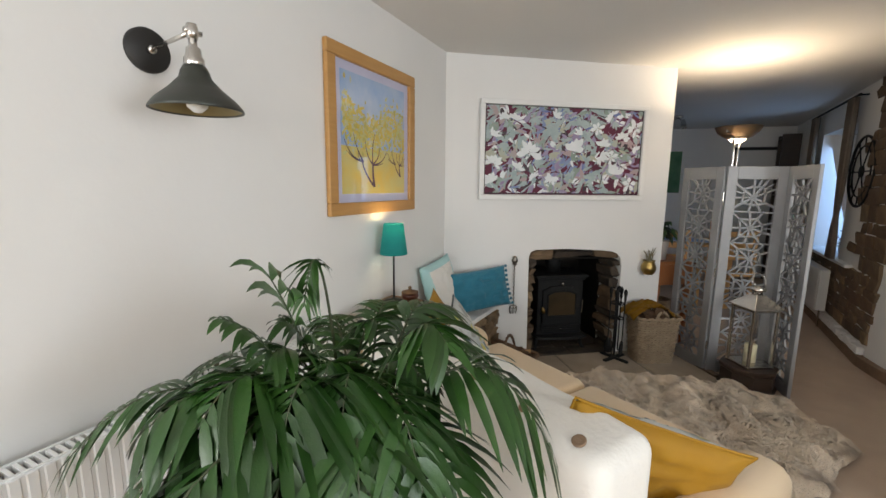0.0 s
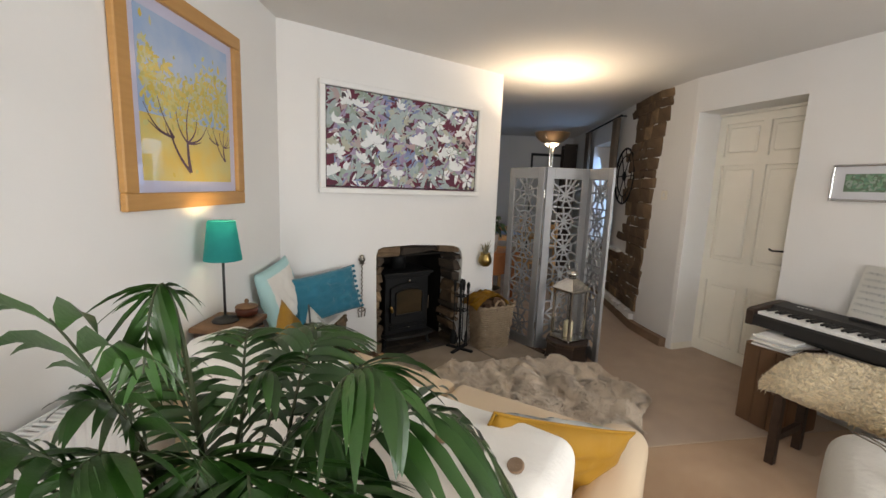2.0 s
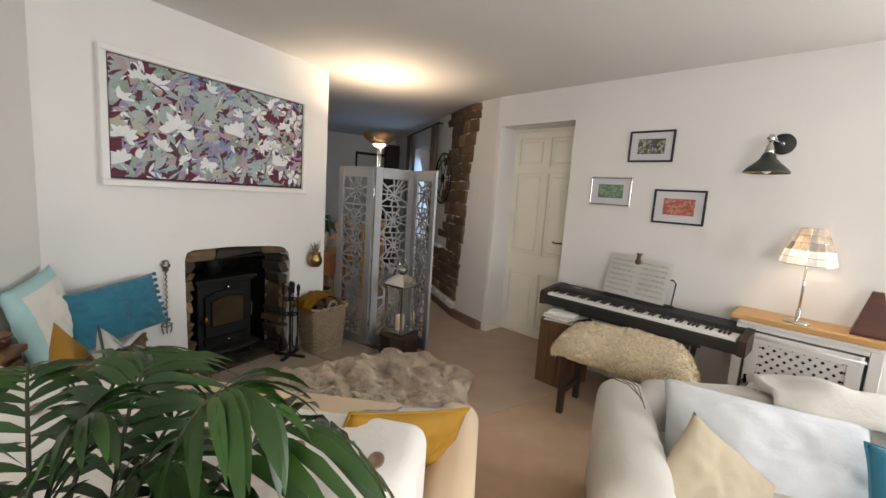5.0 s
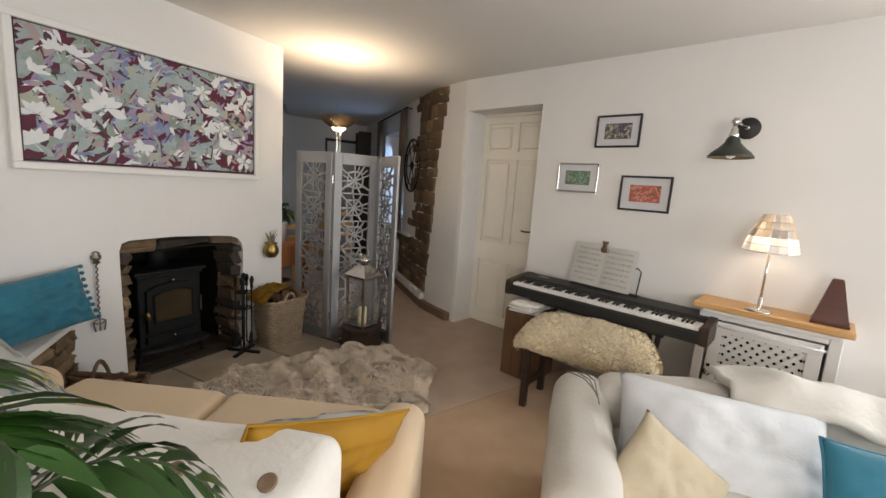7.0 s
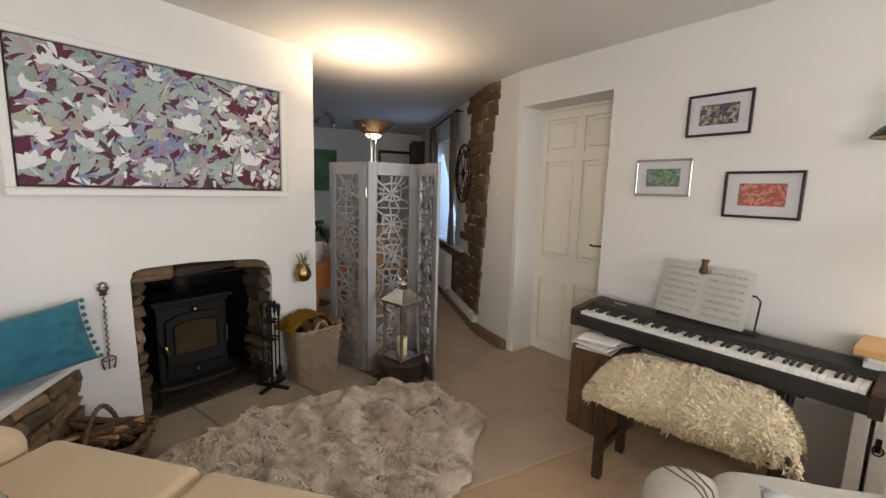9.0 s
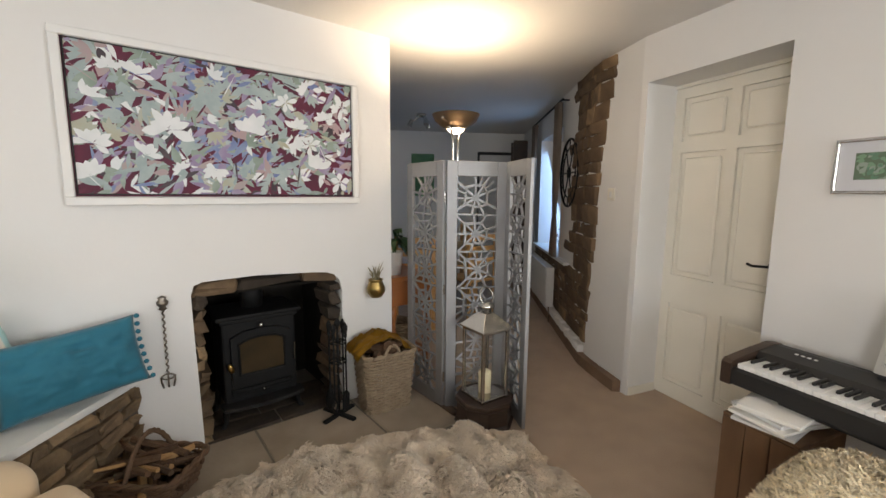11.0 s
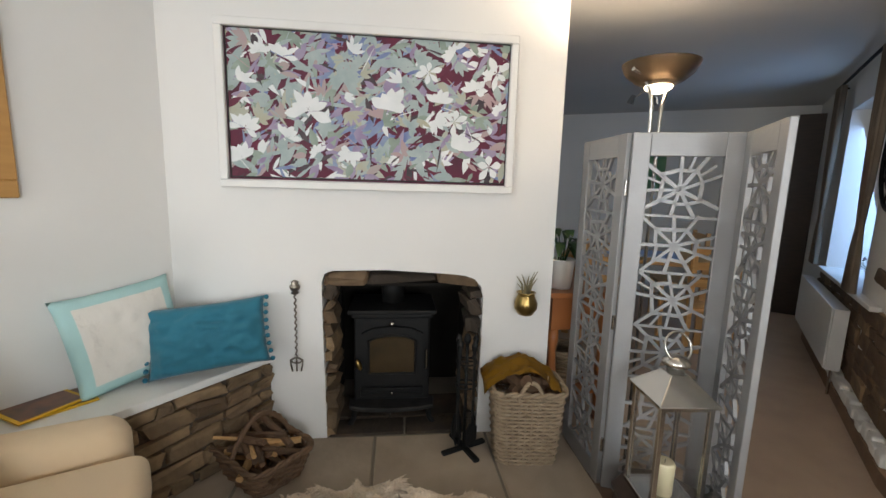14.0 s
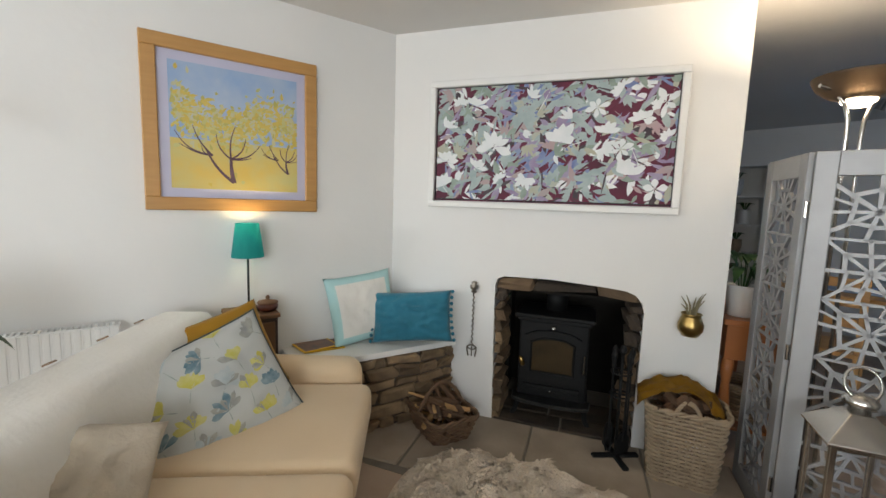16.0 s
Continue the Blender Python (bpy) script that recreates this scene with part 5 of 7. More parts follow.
fleece = thing("sheepskin", BM_ @ pose(-0.025, 0, 0.455), "thick cream sheepskin draped over the piano bench", "sheepskin")


def fleece_at(u, v):
    """A plump roll of wool: rounded ends, sides tucked in under the seat."""
    a, phi = 2 * u - 1, (2 * v - 1) * radians(128)
    full = max(0.0, 1 - abs(a) ** 4.5) ** 0.5
    lump = 1 + 0.13 * noise.noise((a * 2.6, phi * 0.9, 3)) + 0.05 * noise.noise((a * 7, phi * 2.4, 8))
    x = a * 0.392 * (1 - 0.03 * math.cos(phi))
    y = 0.215 * math.sin(phi) * (0.42 + 0.58 * full) * lump
    z = (0.118 if math.cos(phi) > 0 else 0.135) * math.cos(phi) * (0.12 + 0.88 * full) * lump
    return Vector((x, y, z + 0.006 - 0.075 * abs(a) ** 7))


def fleece_shape(u, v):
    p = fleece_at(u, v)
    e = 0.01
    du, dv = fleece_at(min(u + e, 1), v) - p, fleece_at(u, min(v + e, 1)) - p
    nrm = du.cross(dv)
    if nrm.length < 1e-9:
        nrm = Vector((0, 0, 1))
    nrm.normalize()
    if nrm.z < -0.2:
        nrm = -nrm
    return p, nrm


bm = bmesh.new()
N = 48
g = [[bm.verts.new(fleece_at(i / N, j / N)) for j in range(N + 1)] for i in range(N + 1)]
for i in range(N):
    for j in range(N):
        bm.faces.new((g[i][j], g[i + 1][j], g[i + 1][j + 1], g[i][j + 1]))
bmesh.ops.recalc_face_normals(bm, faces=bm.faces)
for v in bm.verts:
    v.co += 0.008 * noise.noise_vector(v.co * 38)
bmesh.ops.solidify(bm, geom=bm.faces, thickness=0.012)
part("hide", bm, FUR, fleece, "", True)
shag("wool", fleece, FUR, fleece_shape, 30000, (0.020, 0.042), 3, 0.75, 0.0, (0.13, 0.24))

crate = thing("wooden_crate", wall_pose((2.0, 1.14), (DOOR_U[0], DOOR_U[1])), "rustic dark-streaked wooden crate under the piano", "crate")
for k in range(3):
    bm = bmesh.new()
    box(bm, k * 0.088, -0.006 + 0.0, 0.004, k * 0.088 + 0.085, 0.012, 0.485, 0.003)
    part("front_plank", bm, RUSTIC, crate)
for x in (0.0, 0.25):
    bm = bmesh.new()
    box(bm, x, 0.013, 0.004, x + 0.014, 0.30, 0.485, 0.002)
    part("side_plank", bm, RUSTIC, crate)
bm = bmesh.new()
box(bm, 0.0, -0.004, 0.486, 0.264, 0.30, 0.50, 0.002)
part("top_plank", bm, RUSTIC, crate)
rnd = random.Random(9)
z = 0.501
for k in range(6):
    t = rnd.uniform(0.006, 0.016)
    b = thing("music_book", crate.matrix_world @ pose(0.13 + rnd.uniform(-0.02, 0.02), 0.13 + rnd.uniform(-0.03, 0.02), z, 0, 0, rnd.uniform(-14, 14)), "white paper-backed music book in a loose pile", "book", "pile of music books")
    bm = bmesh.new()
    box(bm, -0.10, -0.13, 0, 0.10, 0.13, t, 0.001, 1)
    part("page_block", bm, PAPER if k % 3 else GREY_PANEL, b)
    z += t + 0.0005
# ---- radiator cover, lamp, metronome ----
rc = thing("radiator_cover", DOOR @ pose(2.10, 0, 0), "white painted radiator cover with lattice door and pine top", "radiator cover")
bm = bmesh.new()
box(bm, 0.02, -0.235, 0, 0.07, -0.195, 0.755, 0.003)
box(bm, 0.59, -0.235, 0, 0.64, -0.195, 0.755, 0.003)
box(bm, 0.07, -0.232, 0.70, 0.59, -0.20, 0.755, 0.002)
box(bm, 0.07, -0.232, 0.0, 0.59, -0.20, 0.12, 0.002)
part("face_frame", bm, WHITE_WOOD, rc)
for x in (0.02, 0.622):
    bm = bmesh.new()
    box(bm, x, -0.194, 0, x + 0.018, -0.004, 0.755, 0.002)
    part("side_panel", bm, WHITE_WOOD, rc)
bm = bmesh.new()
box(bm, -0.012, -0.275, 0.756, 0.675, -0.003, 0.79, 0.006)
part("top", bm, PINE, rc, "knotty pine shelf top")
bm = bmesh.new()
box(bm, 0.03, -0.26, 0.732, 0.63, -0.236, 0.755, 0.006)
part("moulding", bm, WHITE_WOOD, rc)
bm = bmesh.new()
frame_x0, frame_x1, fz0, fz1 = 0.085, 0.575, 0.13, 0.69
for a in ((frame_x0, fz0, frame_x1, fz0 + 0.06), (frame_x0, fz1 - 0.06, frame_x1, fz1), (frame_x0, fz0 + 0.06, frame_x0 + 0.06, fz1 - 0.06), (frame_x1 - 0.06, fz0 + 0.06, frame_x1, fz1 - 0.06)):
    box(bm, a[0], -0.238, a[1], a[2], -0.22, a[3], 0.002, 1)
rdoor = part("door", bm, WHITE_WOOD, rc)
bm = bmesh.new()
ix0, ix1, iz0, iz1 = frame_x0 + 0.06, frame_x1 - 0.06, fz0 + 0.06, fz1 - 0.06
for s in (-1, 1):
    c = -0.8
    while c < 1.4:
        a, b = Vector((c, iz0)), Vector((c + s * (iz1 - iz0), iz1))
        # cut the strip to the door's opening
        t0, t1 = 0.0, 1.0
        dx = b.x - a.x
        for lim, sg in ((ix0, 1), (ix1, -1)):
            if dx * sg > 0:
                t0 = max(t0, (lim - a.x) / dx)
            else:
                t1 = min(t1, (lim - a.x) / dx)
        if t1 - t0 > 0.03:
            p, q = a.lerp(b, t0), a.lerp(b, t1)
            d = (q - p).normalized() * 1.0
            nn = Vector((-d.y, d.x)) * 0.011
            y0, y1 = (-0.230, -0.226) if s == 1 else (-0.226, -0.222)
            front = [bm.verts.new((w.x, y0, w.y)) for w in (p - nn, q - nn, q + nn, p + nn)]
            back = [bm.verts.new((w.x, y1, w.y)) for w in (p - nn, q - nn, q + nn, p + nn)]
            bm.faces.new(front)
            bm.faces.new(back[::-1])
            for i in range(4):
                bm.faces.new((front[i], back[i], back[(i + 1) % 4], front[(i + 1) % 4]))
        c += 0.052
part("lattice", bm, WHITE_WOOD, rdoor)
# added black sheet stands in for the shade behind the lattice
bm = bmesh.new()
box(bm, ix0 - 0.01, -0.215, iz0 - 0.01, ix1 + 0.01, -0.212, iz1 + 0.01)
part("hollow_shade", bm, DARK_VOID, rdoor)
bm = bmesh.new()
box(bm, frame_x0 + 0.01, -0.244, fz0 + 0.24, frame_x0 + 0.028, -0.238, fz0 + 0.30, 0.002, 1)
tube(bm, [(frame_x0 + 0.02 + 0.016 * math.cos(a), -0.246, fz0 + 0.25 + 0.02 * math.sin(a)) for a in [i * math.pi / 8 for i in range(16)]], 0.003, 6, True)
part("ring_pull", bm, IRON, rdoor)

bm = bmesh.new()
tube(bm, [(0.075, -0.262, 0.668), (0.585, -0.262, 0.668)], 0.006, 10)
for x in (0.10, 0.56):
    tube(bm, [(x, -0.232, 0.668), (x, -0.262, 0.668)], 0.005, 8)
    box(bm, x - 0.009, -0.242, 0.650, x + 0.009, -0.236, 0.690, 0.002, 1)
part("rail", bm, WHITE_WOOD, rc, "slim white rail under the shelf", True)

gl = thing("shelf_lamp", DOOR @ pose(2.385, -0.195, 0.79), "chrome table lamp with a lit shell-panel shade", "table lamp")
bm = bmesh.new()
lathe(bm, [(0.062, 0), (0.062, 0.006), (0.05, 0.012), (0.012, 0.016), (0.012, 0.07), (0.007, 0.08)], 28)
part("base", bm, STEEL, gl, "", True)
bm = bmesh.new()
cyl(bm, (0, 0, 0.07), (0, 0, 0.345), 0.006, seg=12)
part("stem", bm, STEEL, gl, "", True)
for k in range(5):
    z0, z1 = 0.335 + k * 0.04, 0.335 + (k + 1) * 0.04 - 0.002
    r0, r1 = 0.128 - 0.013 * k * (0.6 + 0.1 * k), 0.128 - 0.013 * (k + 1) * (0.6 + 0.1 * (k + 1))
    bm = bmesh.new()
    half = 0.47 * math.pi / 9
    bm.faces.new([bm.verts.new((r * math.cos(a), r * math.sin(a), z)) for r, a, z in ((r0, -half, z0), (r0, half, z0), (r1, half, z1), (r1, -half, z1))])
    bmesh.ops.solidify(bm, geom=bm.faces, thickness=0.002)
    shell = part("shell_panel", bm, SHADE_LIT if k < 2 else SHADE_GLASS, gl)
    for i in range(1, 18):
        piece("shell_panel", shell.data, gl, pose(0, 0, 0, 0, 0, 20 * i))
    bm = bmesh.new()
    tube(bm, [(r0 * math.cos(i * math.pi / 18), r0 * math.sin(i * math.pi / 18), z0) for i in range(36)], 0.0018, 5, True)
    part("shade_hoop", bm, STEEL, gl)
bm = bmesh.new()
lathe(bm, [(0.006, 0.345), (0.02, 0.36), (0.024, 0.385), (0.014, 0.405), (0.002, 0.41)], 14)
part("bulb", bm, BULB, gl, "", True)
met = thing("metronome", DOOR @ pose(2.675, -0.14, 0.79), "dark red wooden pyramid metronome on the shelf", "metronome")
bm = bmesh.new()
lo = [bm.verts.new(c) for c in ((-0.072, -0.072, 0.015), (0.072, -0.072, 0.015), (0.072, 0.072, 0.015), (-0.072, 0.072, 0.015))]
hi = [bm.verts.new(c) for c in ((-0.022, -0.022, 0.235), (0.022, -0.022, 0.235), (0.022, 0.022, 0.235), (-0.022, 0.022, 0.235))]
bm.faces.new(lo[::-1])
bm.faces.new(hi)
for i in range(4):
    bm.faces.new((lo[i], lo[(i + 1) % 4], hi[(i + 1) % 4], hi[i]))
bmesh.ops.bevel(bm, geom=list(bm.edges), offset=0.003, segments=2, affect="EDGES")
part("body", bm, CHERRY, met)
bm = bmesh.new()
box(bm, -0.076, -0.076, 0, 0.076, 0.076, 0.015, 0.003)
part("plinth", bm, CHERRY, met)


# ---- sofa fabrics ----
BLOOM = material("pale_grey_print_cotton", (0.50, 0.51, 0.48), 0.9, second=(0.43, 0.45, 0.44), scale=9, bump=0.25, bump_scale=300, sheen=0.15)
BLOOM_TONES = [material("bloom_%s" % n, c, 0.9, second=d, scale=30, mix=0.4, bump=0.2, bump_scale=300) for n, c, d in (
    ("lime", (0.47, 0.42, 0.06), (0.55, 0.52, 0.22)), ("teal", (0.07, 0.15, 0.19), (0.26, 0.34, 0.37)), ("grey_blue", (0.36, 0.42, 0.44), (0.46, 0.50, 0.50)),
    ("taupe", (0.40, 0.39, 0.34), (0.24, 0.25, 0.24)), ("stem", (0.34, 0.38, 0.34), (0.26, 0.30, 0.28)))]
DARK_PIPING = material("dark_piping", (0.05, 0.065, 0.07), 0.8)
RUCHED = material("ruched_beige", (0.56, 0.49, 0.39), 0.9, second=(0.49, 0.42, 0.33), scale=9, bump=0.8, bump_scale=45, sheen=0.2)
BEIGE = material("beige_cotton", (0.52, 0.45, 0.32), 0.9, second=(0.48, 0.41, 0.29), scale=5, bump=0.3, bump_scale=200)


# ---- two-seat sofa; x along it, -y forward ----
SOFA_M = Matrix(((-0.41, -0.912, 0, -0.261), (0.912, -0.41, 0, 0.738), (0, 0, 1, 0.0), (0, 0, 0, 1)))
sofa = thing("sofa", SOFA_M, "beige upholstered two-seat sofa with rounded arms", "sofa")
bm = bmesh.new()
box(bm, -0.10, -0.76, 0.05, 1.50, 0.09, 0.27, 0.02)
part("base", bm, SOFA, sofa)
for x0, x1 in ((0.045, 0.700), (0.704, 1.362)):
    bm = bmesh.new()
    box(bm, x0, -0.835, 0.272, x1, -0.11, 0.445, 0.05, 5)
    for v in bm.verts:
        if v.co.z > 0.4:
            u, w = (v.co.x - x0) / (x1 - x0), (v.co.y + 0.835) / 0.725
            v.co.z += 0.02 * math.sin(math.pi * min(max(u, 0), 1)) * math.sin(math.pi * min(max(w, 0), 1))
    part("seat_cushion", bm, SOFA, sofa, "", True)
for x0, x1 in ((-0.135, 0.04), (1.365, 1.535)):
    bm = bmesh.new()
    box(bm, x0, -0.775, 0.04, x1, 0.08, 0.545, 0.07, 6)
    for v in bm.verts:
        v.co.z -= 0.03 * max(0, (-0.6 - v.co.y) / 0.175) if v.co.z > 0.4 else 0
    part("arm", bm, SOFA, sofa, "", True)
bm = bmesh.new()
box(bm, 0.02, -0.09, 0.272, 1.325, 0.085, 0.735, 0.05, 4)
part("back_frame", bm, SOFA, sofa, "", True)
for x in (-0.06, 1.44):
    for y in (-0.70, 0.03):
        bm = bmesh.new()
        lathe(bm, [(0.016, 0), (0.022, 0.03), (0.024, 0.05)], 12, pose(x, y, 0))
        part("foot", bm, DARK_WOOD, sofa, "", True)

throw = thing("sofa_throw", SOFA_M, "white cotton throw with wooden buttons over the sofa back", "throw")
bm = bmesh.new()
box(bm, 0.0, -0.125, 0.16, 1.345, 0.115, 0.785, 0.05, 6)
bmesh.ops.subdivide_edges(bm, edges=[e for e in bm.edges if e.calc_length() > 0.12], cuts=14, use_grid_fill=True)
bmesh.ops.delete(bm, geom=[f for f in bm.faces if f.calc_center_median().z < 0.235 and abs(f.normal.z) > 0.5], context="FACES")
for v in bm.verts:
    fold = 0.012 * noise.noise((v.co.x * 7, v.co.y * 3, v.co.z * 2)) + 0.006 * noise.noise((v.co.x * 19, v.co.y * 9, v.co.z * 7))
    fold *= 0.35 if v.co.z > 0.70 else 1.0
    d = Vector((0, 1 if v.co.y > -0.02 else -1, 0.6 if v.co.z > 0.7 else 0))
    v.co += d * fold
    v.co.z += 0.012 * v.co.x if v.co.z > 0.5 else 0
    if v.co.y < -0.09 and 0.40 < v.co.z < 0.80:
        v.co.y -= 0.03 * math.sin(math.pi * (v.co.z - 0.40) / 0.40) * abs(math.sin(math.pi * v.co.x / 0.66)) ** 0.6
part("cloth", bm, COVER, throw, "", True)
BUTTON = material("wooden_button", (0.30, 0.20, 0.13), 0.6, second=(0.22, 0.145, 0.09), scale=40)
for x in (0.09, 0.27, 0.49, 0.70, 0.92, 1.12):
    bm = bmesh.new()
    lathe(bm, [(0.018, 0), (0.0185, 0.004), (0.016, 0.006), (0.012, 0.0045), (0.001, 0.0045)], 20)
    for a in (0.8, 2.37, 3.94, 5.5):
        cyl(bm, (0.005 * math.cos(a), 0.005 * math.sin(a), 0.0045), (0.005 * math.cos(a), 0.005 * math.sin(a), 0.0052), 0.0018, seg=6)
    b = part("button", bm, BUTTON, throw, "pale wooden button", True)
    b.matrix_basis = pose(x, 0.078, 0.7900 + 0.012 * x, -24, 0, 0)

cushion("print_cushion", 0.55, 0.47, 0.14, BLOOM, lean((-0.405, 1.735, 0.565), 66, 24, -17), "grey cushion printed with teal and lime blooms, dark piping", DARK_PIPING, seed=7, blooms=BLOOM_TONES)
cushion("mustard_cushion", 0.44, 0.40, 0.10, MUSTARD, lean((-0.505, 1.865, 0.635), 66, 24, -13), "mustard velvet cushion behind a printed one", seed=9)
cushion("ruched_cushion", 0.40, 0.34, 0.12, RUCHED, lean((-0.32, 1.20, 0.565), 66, 30, 20), "pale beige ruched cushion on the sofa", seed=12, wrinkle=0.03)
cushion("two_sided_cushion", 0.58, 0.33, 0.14, MUSTARD, lean((-0.085, 0.95, 0.582), -14, -18, 21), "mustard velvet cushion with a printed far side", MUSTARD, back=BLOOM, seed=15, wrinkle=0.02, blooms=BLOOM_TONES, blooms_side=1)

# ---- slip-covered sofa; x along it, -y forward ----
S2 = Matrix(((0.19, 0.98, 0, 1.017), (-0.98, 0.19, 0, 0.556), (0, 0, 1, 0), (0, 0, 0, 1)))
sofa2 = thing("slipcovered_sofa", S2, "white loose-covered sofa with a thick rounded arm", "sofa")
bm = bmesh.new()
box(bm, 0.02, -0.85, 0.004, 1.75, -0.02, 0.36, 0.03, 3)
part("skirt", bm, COVER_CREAM, sofa2, "", True)
for x0, x1 in ((0.0, 0.23), (1.55, 1.77)):
    bm = bmesh.new()
    box(bm, x0, -0.87, 0.004, x1, 0.0, 0.575, 0.095, 7)
    bmesh.ops.subdivide_edges(bm, edges=[e for e in bm.edges if e.calc_length() > 0.15], cuts=8, use_grid_fill=True)
    for v in bm.verts:
        v.co += Vector((1, 0, 0.7)) * 0.007 * noise.noise((v.co.x * 4, v.co.y * 13, v.co.z * 5))
        v.co.z += 0.02 * max(0, 1 + v.co.y * 4) * (1 if v.co.z > 0.4 else 0)
    part("arm", bm, COVER_CREAM, sofa2, "", True)
bm = bmesh.new()
box(bm, 0.16, -0.19, 0.30, 1.62, 0.015, 0.655, 0.08, 6)
bmesh.ops.subdivide_edges(bm, edges=[e for e in bm.edges if e.calc_length() > 0.2], cuts=12, use_grid_fill=True)
for v in bm.verts:
    v.co += Vector((0, 0.4, 1)) * 0.012 * noise.noise((v.co.x * 6, v.co.y * 6, v.co.z * 4))
    if v.co.z > 0.5:
        v.co.z -= 0.055 * max(0, 1 - (v.co.x - 0.16) / 0.45)
part("back", bm, COVER_CREAM, sofa2, "", True)
for x0, x1 in ((0.232, 0.885), (0.89, 1.548)):
    bm = bmesh.new()
    box(bm, x0, -0.86, 0.362, x1, -0.195, 0.46, 0.04, 4)
    part("seat_cushion", bm, COVER_CREAM, sofa2, "", True)
# dark lines put the shade of the cover's gathers into colour
bm = bmesh.new()
for k in range(3):
    tube(bm, [(0.05 + 0.03 * k, -0.10 + 0.03 * k, 0.60 - 0.004 * k), (0.12 + 0.02 * k, -0.16, 0.606), (0.17, -0.25 - 0.04 * k, 0.592)], 0.0028, 6)
part("cover_seam", bm, material("gather_shade", (0.22, 0.18, 0.14), 0.9), sofa2, "gathered seam of the loose cover, its shade drawn as dark lines", True)
cushion("back_cushion", 0.68, 0.42, 0.19, COOL_COVER, S2 @ pose(0.57, -0.34, 0.505) @ pose(0, 0, 0, -36, 3, 0), "large plump white cushion against the sofa back", seed=22, wrinkle=0.02)
cushion("beige_cushion", 0.34, 0.34, 0.12, BEIGE, S2 @ pose(0.36, -0.56, 0.465) @ pose(0, 0, 0, -36, 36, 0), "plain beige cushion leaning on a white one", seed=25)
cushion("teal_cushion", 0.40, 0.30, 0.13, TEAL, S2 @ pose(0.98, -0.50, 0.535) @ pose(0, 0, 0, -28, 4, 0), "teal velvet cushion on the white sofa", TEAL, seed=28)
# crumpled pillow, given the shape of a folded blanket
blanket = thing("folded_blanket", S2, "crumpled off-white pillow lying along the sofa back", "blanket")
bm = bmesh.new()
N, M_ = 44, 14
g = []
for i in range(N + 1):
    row = []
    for j in range(M_ + 1):
        x, v = 0.62 + 0.78 * i / N, j / M_
        y = 0.05 - 0.30 * v
        z = 0.672 + 0.035 * math.sin(math.pi * v) - 0.09 * max(0, v - 0.75) * 4 * 0.5 + 0.022 * noise.noise((x * 8, v * 3, 2)) + 0.05 * math.sin(math.pi * min(1, i / 26)) * 0.6
        row.append(bm.verts.new((x + 0.02 * noise.noise((x, v * 4, 9)), y, z)))
    g.append(row)
for i in range(N):
    for j in range(M_):
        bm.faces.new((g[i][j], g[i + 1][j], g[i + 1][j + 1], g[i][j + 1]))
bmesh.ops.recalc_face_normals(bm, faces=bm.faces)
bmesh.ops.solidify(bm, geom=bm.faces, thickness=0.028)
part("wool", bm, COVER_CREAM, blanket, "", True)

# ---- left radiator ----
rad = thing("panel_radiator", LEFT @ pose(4.05, 0, -0.012), "white panel radiator with a grilled top under the picture wall", "radiator")
bm = bmesh.new()
outline = [(0.0, -0.112)]
for k in range(44):
    outline += [(0.020 + k * 0.032, -0.121), (0.023 + k * 0.032, -0.125), (0.041 + k * 0.032, -0.125), (0.044 + k * 0.032, -0.121)]
outline += [(1.45, -0.121), (1.45, -0.112)]
outline[0:1] = [(0.0, -0.112), (0.0, -0.121)]
low = [bm.verts.new((x, y, 0.225)) for x, y in outline]
top = [bm.verts.new((x, y, 0.75)) for x, y in outline]
for k in range(len(outline)):
    n = (k + 1) % len(outline)
    bm.faces.new((low[k], low[n], top[n], top[k]))
bm.faces.new(top)
bm.faces.new(low[::-1])
bmesh.ops.recalc_face_normals(bm, faces=bm.faces)
part("front_panel", bm, RADIATOR, rad)
bm = bmesh.new()
box(bm, 0.0, -0.05, 0.225, 1.45, -0.04, 0.75, 0.003, 1)
part("rear_panel", bm, RADIATOR, rad)
bm = bmesh.new()
for k in range(73):
    box(bm, 0.004 + k * 0.02, -0.112, 0.738, 0.013 + k * 0.02, -0.05, 0.752)
box(bm, 0.0, -0.115, 0.739, 1.45, -0.108, 0.755)
box(bm, 0.0, -0.054, 0.739, 1.45, -0.047, 0.755)
part("top_grille", bm, RADIATOR, rad, "slotted top grille")
bm = bmesh.new()
box(bm, 0.2, -0.041, 0.3, 0.24, -0.001, 0.6)
box(bm, 1.2, -0.041, 0.3, 1.24, -0.001, 0.6)
part("bracket", bm, RADIATOR, rad)

# ---- potted palm ----
palm = thing("potted_palm", pose(-0.90, 0.86, 0), "bushy green parlour palm in a dark pot", "potted plant")
bm = bmesh.new()
lathe(bm, [(0.10, 0.30), (0.125, 0.42), (0.135, 0.56), (0.142, 0.60), (0.13, 0.60), (0.12, 0.57)], 28)
part("pot", bm, BLACK, palm, "", True)
bm = bmesh.new()
lathe(bm, [(0.001, 0.565), (0.122, 0.57)], 24, close=False)
part("soil", bm, material("potting_soil", (0.03, 0.02, 0.014), 0.95, bump=0.8, bump_scale=60), palm)
bm = bmesh.new()
for a in (0.5, 2.07, 3.64, 5.21):
    cyl(bm, (0.11 * math.cos(a), 0.11 * math.sin(a), 0.0), (0.11 * math.cos(a), 0.11 * math.sin(a), 0.32), 0.011, seg=8)
box(bm, -0.11, -0.008, 0.285, 0.11, 0.008, 0.30)
box(bm, -0.008, -0.11, 0.285, 0.008, 0.11, 0.30)
part("plant_stand", bm, DARK_WOOD, palm)


